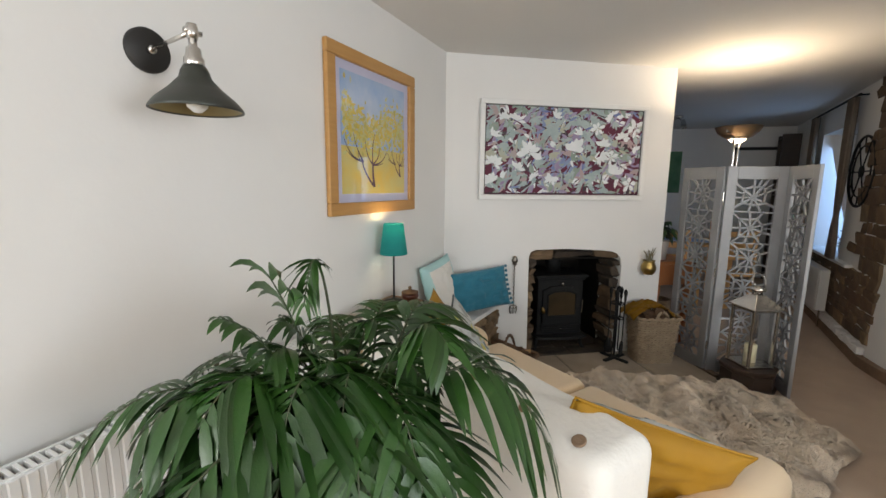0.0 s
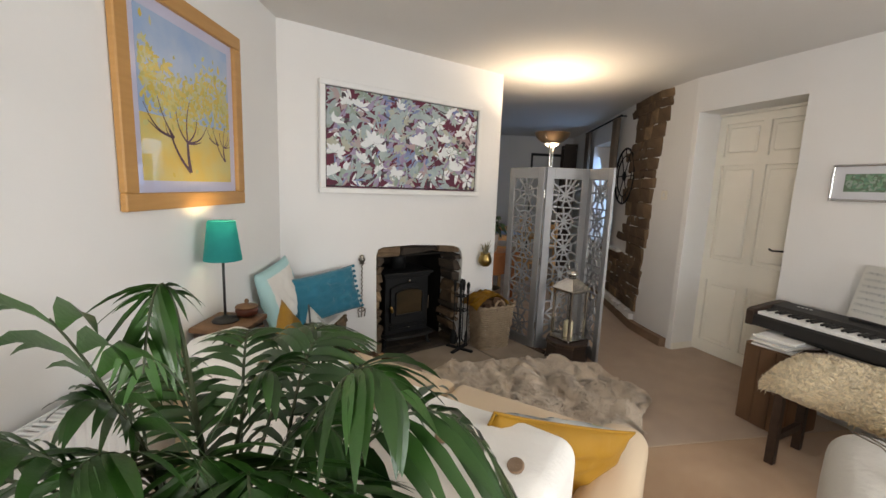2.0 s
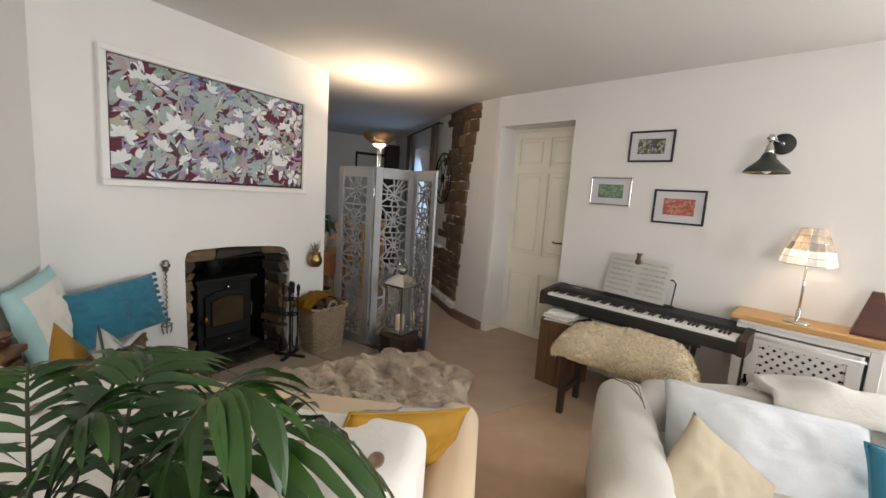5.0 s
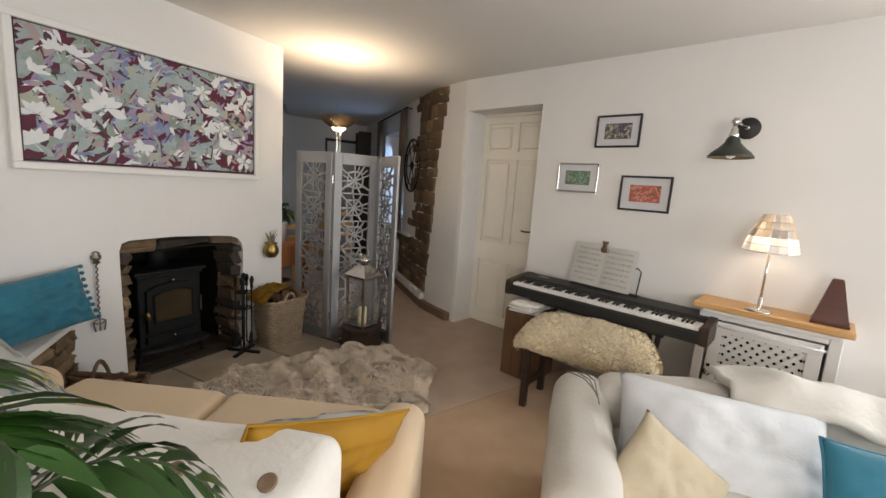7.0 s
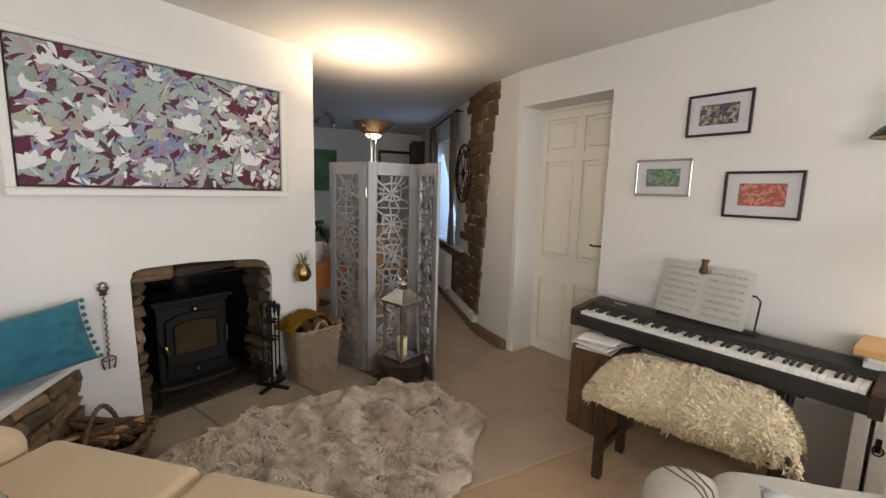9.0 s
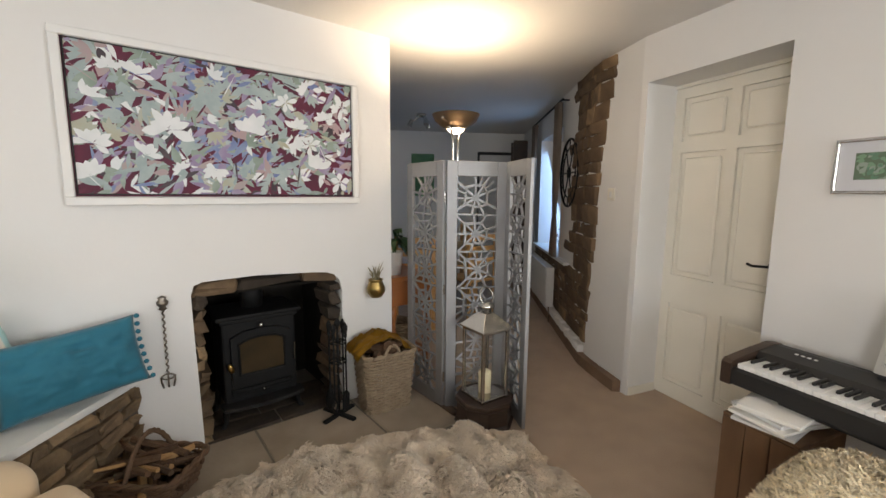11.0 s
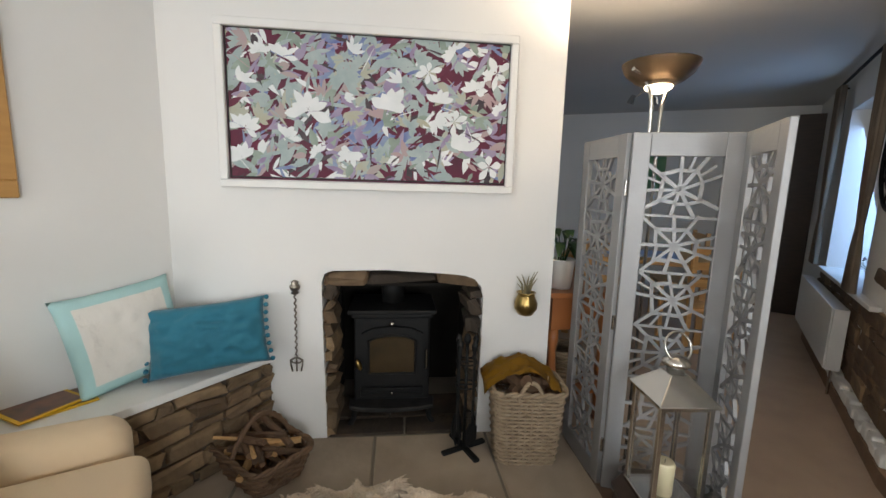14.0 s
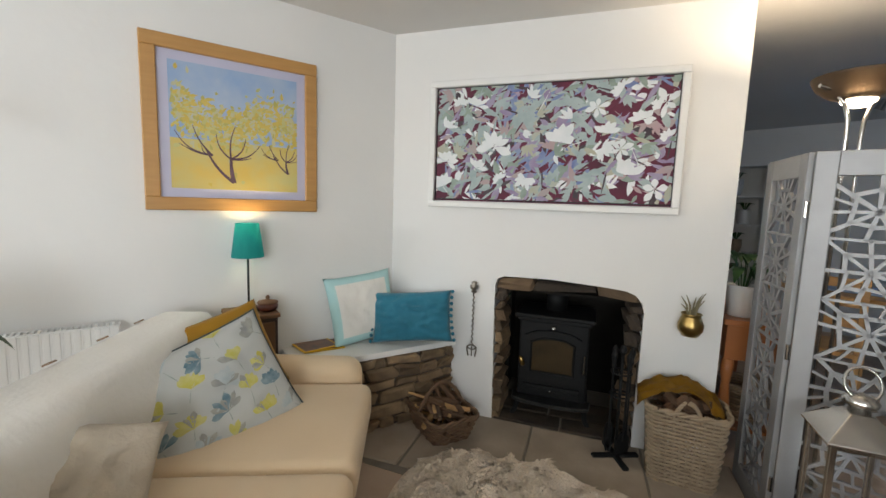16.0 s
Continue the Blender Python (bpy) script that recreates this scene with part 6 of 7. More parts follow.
def frond(tip, arch, leaf_len, pairs, seed, wide=0.014, start=0.35, droop=0.0):
    """A feathered leaf from the crown to a tip, both in the palm's own space."""
    rnd = random.Random(seed)
    tip = Vector(tip)
    root = Vector((rnd.uniform(-0.04, 0.04), rnd.uniform(-0.04, 0.04), 0.57))
    mid = root.lerp(tip, 0.5) + Vector((0, 0, arch))
    ctrl = 2 * mid - 0.5 * (root + tip)

    def at(t):
        return root * (1 - t) ** 2 + ctrl * 2 * t * (1 - t) + tip * t * t

    bm = bmesh.new()
    tube(bm, [at(i / 14) for i in range(15)], 0.003, 5, radii=[0.0045 - 0.0032 * i / 14 for i in range(15)])
    stem = part("rachis", bm, STEM, palm)
    bm = bmesh.new()
    for k in range(pairs):
        t = start + (1 - start) * (k + 0.5) / pairs
        p, d = at(t), (at(min(1, t + 0.02)) - at(t - 0.02)).normalized()
        side = d.cross(Vector((0, 0, 1)))
        if side.length < 0.05:
            side = Vector((1, 0, 0))
        side.normalize()
        up = side.cross(d).normalized()
        for s in (-1, 1):
            l = leaf_len * (0.45 + 0.55 * math.sin(math.pi * min(1, 0.12 + 0.88 * (t - start) / (1 - start)) ** 0.8)) * rnd.uniform(0.85, 1.12)
            way = (d * rnd.uniform(0.55, 0.85) + side * s * rnd.uniform(0.8, 1.0) + up * rnd.uniform(0.0, 0.25) - Vector((0, 0, droop * rnd.uniform(0.6, 1.3)))).normalized()
            w = wide * rnd.uniform(0.8, 1.15) / 2
            nrm = way.cross(d).normalized() if way.cross(d).length > 0.05 else up
            across = way.cross(nrm if nrm.z > 0 else -nrm).normalized()
            rows = []
            for i, (f, g) in enumerate(((0, 0.25), (0.2, 0.8), (0.45, 1.0), (0.7, 0.78), (0.88, 0.4), (1.0, 0.03))):
                q = p + way * l * f + Vector((0, 0, -1)) * l * 0.52 * f * f
                lift = Vector((0, 0, 0.25 * w * g))
                rows.append((bm.verts.new(q - across * w * g + lift), bm.verts.new(q), bm.verts.new(q + across * w * g + lift)))
            for a, b in zip(rows, rows[1:]):
                bm.faces.new((a[0], a[1], b[1], b[0]))
                bm.faces.new((a[1], a[2], b[2], b[1]))
    me = part("frond", bm, LEAF, palm, "", True)
    stem.parent = me


O = Vector((-0.90, 0.86, 0))
TIPS = ((-1.06, 0.80, 1.22, 0.08, 0.26, 4), (-0.985, 0.745, 1.165, 0.315, 0.070, 12), (-1.13, 0.74, 1.15, 0.12, 0.10, 10), (-1.40, 0.72, 0.90, 0.24, 0.11, 14), (-1.24, 0.66, 0.98, 0.2, 0.12, 12),
        (-0.50, 1.04, 0.85, 0.26, 0.13, 16), (-0.72, 0.66, 1.10, 0.22, 0.12, 13), (-0.68, 0.56, 0.76, 0.26, 0.14, 14),
        (-0.50, 0.66, 0.86, 0.30, 0.15, 15), (-1.02, 0.52, 0.84, 0.24, 0.13, 13), (-0.88, 0.50, 0.84, 0.26, 0.14, 13), (-1.15, 0.55, 0.78, 0.22, 0.12, 12),
        (-1.28, 0.95, 0.95, 0.2, 0.12, 12), (-0.80, 1.20, 1.02, 0.2, 0.12, 12), (-1.00, 1.25, 0.95, 0.22, 0.12, 12), (-0.62, 1.10, 1.02, 0.22, 0.13, 13), (-1.02, 1.40, 0.80, 0.26, 0.12, 13),
        (-0.85, 0.78, 1.12, 0.15, 0.12, 12), (-0.95, 0.70, 1.02, 0.2, 0.13, 12), (-0.75, 0.75, 0.98, 0.2, 0.13, 13), (-1.05, 0.85, 1.10, 0.15, 0.11, 11), (-0.78, 0.55, 0.90, 0.25, 0.13, 13),
        (-0.95, 0.60, 0.92, 0.22, 0.13, 13), (-1.30, 0.55, 0.72, 0.26, 0.15, 12), (-1.20, 0.50, 0.62, 0.28, 0.15, 12), (-1.00, 0.48, 0.66, 0.28, 0.15, 12), (-1.36, 0.66, 0.70, 0.26, 0.14, 12), (-1.27, 0.62, 0.84, 0.24, 0.14, 12), (-1.08, 0.46, 0.72, 0.26, 0.15, 12), (-1.22, 0.45, 0.76, 0.3, 0.15, 12), (-0.72, 0.92, 1.08, 0.2, 0.13, 13), (-1.10, 0.65, 0.95, 0.2, 0.12, 12),
        (-1.14, 0.63, 1.00, 0.22, 0.15, 12), (-1.01, 0.58, 0.95, 0.26, 0.16, 12), (-0.91, 0.61, 1.00, 0.22, 0.15, 12), (-1.22, 0.72, 0.96, 0.22, 0.14, 13), (-1.06, 0.73, 1.06, 0.18, 0.14, 12), (-1.30, 0.78, 0.88, 0.24, 0.14, 13),
        (-1.12, 0.56, 0.88, 0.26, 0.16, 12))
for i, (x, y, z, arch, leaf_len, pairs) in enumerate(TIPS):
    near = y < 0.69 and i > 1
    frond(Vector((x, y, z)) - O, arch, leaf_len * (1.25 if near else 1.06), int(pairs * (1.0 if near else 1.3)), 40 + i,
          wide=0.025 if near else (0.030, 0.008)[i] if i < 2 else 0.017, start=(0.6, 0.62)[i] if i < 2 else 0.35, droop=0.3 if near else 0.5 if i == 1 else 0.05)

# ---- long-haired rug ----
rug = thing("fur_rug", pose(1.0, 1.93, 0.006), "shaggy beige long-haired hide rug on the carpet", "rug")
RADII = [0.80, 0.78, 0.70, 0.60, 0.56, 0.55, 0.57, 0.65, 0.79, 0.92, 0.97, 0.90, 0.80, 0.72, 0.66, 0.62, 0.60, 0.60, 0.62, 0.64, 0.62, 0.68, 0.78, 0.74]


def rug_radius(a):
    f = (a / (2 * math.pi)) % 1 * 24
    i = int(f)
    r = RADII[i] + (RADII[(i + 1) % 24] - RADII[i]) * (f - i)
    return r + 0.035 * noise.noise((math.cos(a) * 5, math.sin(a) * 5, 0)) + 0.02 * noise.noise((math.cos(a) * 14, math.sin(a) * 14, 3))


def rug_at(a, r):
    k = r * rug_radius(a)
    x, y = k * math.cos(a), k * math.sin(a)
    lump = 0.5 + 0.5 * noise.noise((x * 5.5, y * 5.5, 4))
    z = (0.020 + 0.15 * lump * lump + 0.03 * noise.noise((x * 15, y * 15, 1))) * min(1, (1 - r) * 7 + 0.12)
    return Vector((x, y, max(z, 0.003)))


bm = bmesh.new()
A, R_ = 110, 26
rings = [[bm.verts.new(rug_at(2 * math.pi * i / A, (j / R_) ** 0.8)) for i in range(A)] for j in range(1, R_ + 1)]
c = bm.verts.new(rug_at(0, 0.0))
for i in range(A):
    bm.faces.new((c, rings[0][i], rings[0][(i + 1) % A]))
for p, q in zip(rings, rings[1:]):
    for i in range(A):
        bm.faces.new((p[i], q[i], q[(i + 1) % A], p[(i + 1) % A]))
part("hide", bm, RUG, rug, "", True)


def rug_shape(u, v):
    a, r = 2 * math.pi * u, math.sqrt(v)
    p = rug_at(a, r)
    e = 0.02
    gx = (0.5 + 0.5 * noise.noise(((p.x + e) * 5.5, p.y * 5.5, 4))) - (0.5 + 0.5 * noise.noise(((p.x - e) * 5.5, p.y * 5.5, 4)))
    gy = (0.5 + 0.5 * noise.noise((p.x * 5.5, (p.y + e) * 5.5, 4))) - (0.5 + 0.5 * noise.noise((p.x * 5.5, (p.y - e) * 5.5, 4)))
    return p, Vector((-gx * 2.6, -gy * 2.6, 1)).normalized()


shag("hair", rug, RUG, rug_shape, 40000, (0.026, 0.05), 6, 0.28, 4.5, (0.08, 0.16))

# ---- folding screen ----
screen = thing("folding_screen", pose(0, 0, 0), "silver three-panel folding screen with cut fretwork", "screen")
rnd = random.Random(15)


def fret(w, z0, z1, cells):
    """Starry fretwork: rays from uneven hubs, joined by cross bars."""
    bm = bmesh.new()
    h = (z1 - z0) / cells

    def bar(a, b, width):
        a, b = Vector(a), Vector(b)
        d = (b - a)
        if d.length < 0.01:
            return
        d.normalize()
        n = Vector((-d.y, d.x)) * width / 2
        a, b = a - d * 0.003, b + d * 0.003
        lo = [bm.verts.new((p.x, -0.006, p.y)) for p in (a - n, b - n, b + n, a + n)]
        hi = [bm.verts.new((p.x, 0.006, p.y)) for p in (a - n, b - n, b + n, a + n)]
        bm.faces.new(lo)
        bm.faces.new(hi[::-1])
        for i in range(4):
            bm.faces.new((lo[i], hi[i], hi[(i + 1) % 4], lo[(i + 1) % 4]))

    for c in range(cells):
        zc = z0 + (c + 0.5) * h
        hub = Vector((w * (0.5 + rnd.uniform(-0.06, 0.06)), zc + rnd.uniform(-0.02, 0.02)))
        ends = []
        for k in range(9):
            a = (k + rnd.uniform(-0.16, 0.16)) * 2 * math.pi / 9 + 0.3
            dx, dz = math.cos(a), math.sin(a)
            tx = ((w - hub.x) if dx > 0 else hub.x) / max(abs(dx), 1e-6)
            tz = ((zc + h / 2 - hub.y) if dz > 0 else (hub.y - zc + h / 2)) / max(abs(dz), 1e-6)
            e = hub + Vector((dx, dz)) * min(tx, tz)
            ends.append((hub, e))
            bar(hub, e, rnd.uniform(0.011, 0.015))
        for k in range(9):
            p = hub.lerp(ends[k][1], rnd.uniform(0.50, 0.62))
            q = hub.lerp(ends[(k + 1) % 9][1], rnd.uniform(0.50, 0.62))
            bar(p, q, rnd.uniform(0.011, 0.015))
            if rnd.random() < 0.25:
                bar(p.lerp(q, 0.5), ends[k][1].lerp(ends[(k + 1) % 9][1], 0.5), 0.009)
        bar((0, zc - h / 2), (w, zc - h / 2 + rnd.uniform(-0.01, 0.01)), 0.010)
    return bm


for a, b in (((1.668, 2.950), (1.662, 2.552)), ((1.668, 2.540), (2.040, 2.412)), ((2.044, 2.402), (1.880, 2.072))):
    d = Vector(b) - Vector(a)
    L = d.length
    at = wall_pose(a, d.normalized())
    bm = bmesh.new()
    side = 0.066
    for q in ((0, 0.012, side, 1.555), (L - side, 0.012, L, 1.555), (side, 1.465, L - side, 1.555), (side, 0.012, L - side, 0.10)):
        box(bm, q[0], -0.011, q[1], q[2], 0.011, q[3], 0.003, 2)
    p = part("panel_frame", bm, SILVER, screen)
    p.matrix_basis = at
    bm = fret(L - 2 * side, 0.10, 1.465, 6)
    f = part("fretwork", bm, SILVER, p)
    f.matrix_basis = pose(side, 0, 0)
for x, y in ((1.660, 2.545), (2.046, 2.407)):
    for z in (0.22, 0.78, 1.34):
        bm = bmesh.new()
        cyl(bm, (x, y, z - 0.03), (x, y, z + 0.03), 0.007, seg=10)
        part("hinge", bm, STEEL, screen, "small steel hinge")

strip = thing("threshold_board", pose(1.685, 2.70, 0.0, 0, 0, 88), "dark worn threshold board by the screen's foot", "threshold")
bm = bmesh.new()
box(bm, -0.27, -0.03, 0.004, 0.24, 0.03, 0.026, 0.005)
soft(bm, 0.003, 12)
part("board", bm, material("worn_threshold", (0.12, 0.075, 0.05), 0.7, second=(0.07, 0.045, 0.03), scale=11, bump=0.4, bump_scale=50), strip)

# ---- lantern ----
LX, LY = 1.768, 2.285
plinth = thing("octagonal_plinth", pose(LX, LY, 0.004, 0, 0, 10), "dark octagonal wooden plinth under the lantern", "plinth")
bm = bmesh.new()
lathe(bm, [(0.176, 0), (0.18, 0.02), (0.166, 0.04), (0.163, 0.13), (0.174, 0.145), (0.176, 0.165), (0.168, 0.17)], 8)
part("body", bm, DARK_WOOD, plinth)
lan = thing("lantern", pose(LX, LY, 0.176, 0, 0, -4), "large steel and glass lantern with a pyramid roof", "lantern")
S = 0.088
bm = bmesh.new()
box(bm, -S - 0.012, -S - 0.012, 0, S + 0.012, S + 0.012, 0.02, 0.004)
part("base", bm, STEEL, lan)
for x in (-S, S):
    for y in (-S, S):
        bm = bmesh.new()
        box(bm, x - 0.009, y - 0.009, 0.02, x + 0.009, y + 0.009, 0.404, 0.002, 1)
        part("corner_post", bm, STEEL, lan)
for k in range(4):
    bm = bmesh.new()
    box(bm, -S + 0.01, -0.0015, 0.022, S - 0.01, 0.0015, 0.402)
    o = part("pane", bm, GLASS, lan, "clear glass pane")
    o.matrix_basis = pose(0, 0, 0, 0, 0, 90 * k) @ pose(0, -S, 0)
    o.visible_shadow = False
bm = bmesh.new()
r0, r1 = 0.110, 0.032
lo = [bm.verts.new((r0 * x, r0 * y, 0.415)) for x, y in ((-1, -1), (1, -1), (1, 1), (-1, 1))]
mid = [bm.verts.new((r0 * x, r0 * y, 0.424)) for x, y in ((-1, -1), (1, -1), (1, 1), (-1, 1))]
hi = [bm.verts.new((r1 * x, r1 * y, 0.505)) for x, y in ((-1, -1), (1, -1), (1, 1), (-1, 1))]
bm.faces.new(lo[::-1])
bm.faces.new(hi)
for p, q in ((lo, mid), (mid, hi)):
    for i in range(4):
        bm.faces.new((p[i], p[(i + 1) % 4], q[(i + 1) % 4], q[i]))
bmesh.ops.bevel(bm, geom=list(bm.edges), offset=0.002, segments=1, affect="EDGES")
box(bm, -S - 0.01, -S - 0.01, 0.40, S + 0.01, S + 0.01, 0.416, 0.003, 1)
part("roof", bm, STEEL, lan)
bm = bmesh.new()
lathe(bm, [(0.03, 0.504), (0.028, 0.525), (0.045, 0.532), (0.048, 0.545), (0.035, 0.562), (0.012, 0.57), (0.001, 0.572)], 24)
part("cap", bm, STEEL, lan, "", True)
bm = bmesh.new()
tube(bm, [(0.048 * math.cos(a), 0.02 * math.sin(a), 0.60 + 0.05 * math.sin(a)) for a in [i * math.pi / 14 for i in range(28)]], 0.0045, 8, True)
part("carry_ring", bm, STEEL, lan, "", True)
cand = thing("candle", pose(LX, LY, 0.197), "cream pillar candle inside the lantern", "candle")
bm = bmesh.new()
lathe(bm, [(0.036, 0), (0.037, 0.12), (0.032, 0.128), (0.012, 0.118), (0.001, 0.118)], 20)
part("wax", bm, WAX, cand, "", True)
bm = bmesh.new()
cyl(bm, (0, 0, 0.115), (0.002, 0, 0.135), 0.0015, seg=5)
part("wick", bm, BLACK, cand)

# ---- torchiere ----
TX, TY = 1.815, 2.640
tor = thing("floor_lamp", pose(TX, TY, 0.004, 0, 0, 20), "steel uplighter floor lamp with a lit bowl", "floor lamp")
bm = bmesh.new()
lathe(bm, [(0.12, 0), (0.12, 0.018), (0.10, 0.028), (0.02, 0.032)], 32)
part("base", bm, STEEL, tor, "", True)
for s in (-1, 1):
    bm = bmesh.new()
    tube(bm, [(s * 0.028, 0, 0.03), (s * 0.028, 0, 1.62), (s * 0.032, 0, 1.68), (s * 0.05, 0, 1.735), (s * 0.075, 0, 1.765)], 0.0075, 10)
    part("pole", bm, STEEL, tor, "", True)
bm = bmesh.new()
lathe(bm, [(0.052, 1.752), (0.09, 1.768), (0.13, 1.80), (0.146, 1.834), (0.148, 1.84)], 40, close=False)
bmesh.ops.solidify(bm, geom=bm.faces, thickness=0.003)
part("bowl", bm, material("bronzed_steel", (0.20, 0.165, 0.13), 0.38, 1.0, second=(0.14, 0.115, 0.09), scale=8), tor, "dark bronzed steel bowl", True)
bm = bmesh.new()
lathe(bm, [(0.001, 1.722), (0.03, 1.728), (0.052, 1.745), (0.054, 1.753)], 28, close=False)
part("glass_cup", bm, material("lit_glass_cup", (0.9, 0.85, 0.75), 0.3, emission=(1.0, 0.85, 0.65), power=9), tor, "glowing glass cup under the bowl", True)
for s in (-1, 1):
    bm = bmesh.new()
    cyl(bm, (s * 0.10, 0, 1.79), (s * 0.155, 0, 1.80), 0.008, seg=10)
    part("knob", bm, STEEL, tor)


# ---- the dining area beyond the screen ----
def far_room():
    win = tagged(new("window_1"), "deep-set white window over a boarded sill", "window", kind="structure")
    win.matrix_world = WINDOW
    for a in ((W0, WZ0 + 0.03, W1, WZ0 + 0.09), (W0, WZ1 - 0.06, W1, WZ1), (W0, WZ0 + 0.09, W0 + 0.06, WZ1 - 0.06), (W1 - 0.06, WZ0 + 0.09, W1, WZ1 - 0.06), ((W0 + W1) / 2 - 0.025, WZ0 + 0.09, (W0 + W1) / 2 + 0.025, WZ1 - 0.06)):
        bm = bmesh.new()
        box(bm, a[0], 0.33, a[1], a[2], 0.38, a[3], 0.004)
        part("window_frame", bm, WHITE_WOOD, win)
    bm = bmesh.new()
    box(bm, W0 - 0.03, -0.05, WZ0 - 0.002, W1 + 0.42, 0.33, WZ0 + 0.028, 0.006)
    part("window_sill", bm, WHITE_WOOD, win, "white painted deep sill")
    for x0, x1 in ((W0 + 0.06, (W0 + W1) / 2 - 0.025), ((W0 + W1) / 2 + 0.025, W1 - 0.06)):
        bm = bmesh.new()
        box(bm, x0, 0.352, WZ0 + 0.09, x1, 0.356, WZ1 - 0.06)
        o = part("pane", bm, GLASS, win)
        o.visible_shadow = False
    for x0, x1, y in ((W1 - 0.06, W1 + 0.12, -0.07), (W0 - 0.22, W0 - 0.02, -0.07)):
        c = thing("curtain", WINDOW, "gathered taupe curtain hanging beside the window", "curtain", "window curtains")
        bm = bmesh.new()
        cols = 36
        prev = None
        for i in range(cols + 1):
            x = x0 + (x1 - x0) * i / cols
            col = []
            for j, z in enumerate((0.735, 1.0, 1.15, 1.4, 1.8, 2.24)):
                tie = 0.55 if j == 2 else 0.8 if j in (1, 3) else 1.0
                xx = (x0 + x1) / 2 + (x - (x0 + x1) / 2) * tie
                col.append(bm.verts.new((xx, y + 0.025 * math.sin(i * 1.15) * tie, z)))
            if prev:
                for a, b, cc, d in zip(prev, prev[1:], col[1:], col):
                    bm.faces.new((a, d, cc, b))
            prev = col
        bmesh.ops.solidify(bm, geom=bm.faces, thickness=0.004)
        part("drape", bm, CURTAIN, c, "", True)
    pole = thing("curtain_pole", WINDOW, "slim dark curtain pole over the window", "curtain pole")
    bm = bmesh.new()
    tube(bm, [(W0 - 0.3, -0.07, 2.25), (W1 + 0.2, -0.07, 2.25)], 0.011, 10)
    part("rod", bm, IRON, pole)
    for x in (W0 - 0.25, W1 + 0.16):
        bm = bmesh.new()
        tube(bm, [(x, -0.07, 2.25), (x, 0.0, 2.25)], 0.008, 8)
        part("bracket", bm, IRON, pole)
    r = thing("panel_radiator", WINDOW @ pose(1.30, 0, 0), "white panel radiator under the dining window", "radiator")
    bm = bmesh.new()
    edge = [(0.0, -0.035), (0.0, -0.11)]
    for k in range(42):
        edge += [(0.020 + k * 0.033, -0.11), (0.023 + k * 0.033, -0.118), (0.042 + k * 0.033, -0.118), (0.045 + k * 0.033, -0.11)]
    edge += [(1.42, -0.11), (1.42, -0.035)]
    low = [bm.verts.new((x, y, 0.185)) for x, y in edge]
    top = [bm.verts.new((x, y, 0.60)) for x, y in edge]
    for k in range(len(edge)):
        bm.faces.new((low[k - 1], low[k], top[k], top[k - 1]))
    bm.faces.new(top)
    bm.faces.new(low[::-1])
    part("panel", bm, RADIATOR, r)
    bm = bmesh.new()
    tube(bm, [(1.38, -0.07, 0.19), (1.38, -0.07, 0.1), (1.38, -0.07, 0.004)], 0.009, 8)
    part("pipe", bm, STEEL, r)
    bm = bmesh.new()
    box(bm, 0.2, -0.036, 0.3, 0.24, -0.001, 0.5)
    box(bm, 1.2, -0.036, 0.3, 1.24, -0.001, 0.5)
    part("bracket", bm, RADIATOR, r)
    # plant on the sill
    pl = thing("sill_plant", WINDOW @ pose(2.42, 0.12, WZ0 + 0.029), "small pink-flowered plant in a white pot", "potted plant")
    bm = bmesh.new()
    lathe(bm, [(0.045, 0), (0.06, 0.10), (0.064, 0.105), (0.055, 0.105)], 18)
    part("pot", bm, GLAZE, pl, "", True)
    rnd = random.Random(3)
    bm, bf = bmesh.new(), bmesh.new()
    for i in range(26):
        a, l, h = rnd.uniform(0, 6.28), rnd.uniform(0.03, 0.11), rnd.uniform(0.14, 0.27)
        tube(bm, [(0, 0, 0.1), (l * 0.4 * math.cos(a), l * 0.4 * math.sin(a), h * 0.7), (l * math.cos(a), l * math.sin(a), h)], 0.002, 4)
        for k in range(3):
            c = Vector((l * math.cos(a), l * math.sin(a), h)) + Vector((rnd.uniform(-0.012, 0.012), rnd.uniform(-0.012, 0.012), rnd.uniform(-0.05, 0.01)))
            lathe(bf if k == 0 else bm, [(0.001, -0.003), (0.011, 0), (0.001, 0.003)], 6, Matrix.Translation(c) @ pose(0, 0, 0, rnd.uniform(-60, 60), rnd.uniform(-60, 60), 0))
    part("leaves", bm, LEAF, pl)
    part("flowers", bf, material("mauve_petal", (0.35, 0.10, 0.22), 0.7), pl)
    # wheel-shaped clock
    wc = thing("wall_clock", WINDOW @ pose(3.03, -0.012, 1.56), "large black skeleton wheel clock on the wall", "clock")
    ring = lambda r: [(r * math.cos(i * math.pi / 24), 0, r * math.sin(i * math.pi / 24)) for i in range(48)]
    for rr, th in ((0.31, 0.011), (0.225, 0.007)):
        bm = bmesh.new()
        tube(bm, ring(rr), th, 6, True)
        part("ring", bm, IRON, wc, "", True)
    bm = bmesh.new()
    for k in range(12):
        a = k * math.pi / 6
        tube(bm, [((0.22 if k % 2 else 0.05) * math.cos(a), 0, (0.22 if k % 2 else 0.05) * math.sin(a)), (0.31 * math.cos(a), 0, 0.31 * math.sin(a))], 0.006, 6)
    part("spokes", bm, IRON, wc)
    bm = bmesh.new()
    lathe(bm, [(0.05, -0.008), (0.05, 0.008), (0.02, 0.014)], 20, pose(0, 0, 0, 90))
    part("hub", bm, IRON, wc, "", True)
    # far door
    d2 = tagged(new("door_2"), "pale grey flush door in a thin dark frame", "door", kind="structure")
    d2.matrix_world = FAR @ pose(5.22, 0, 0)
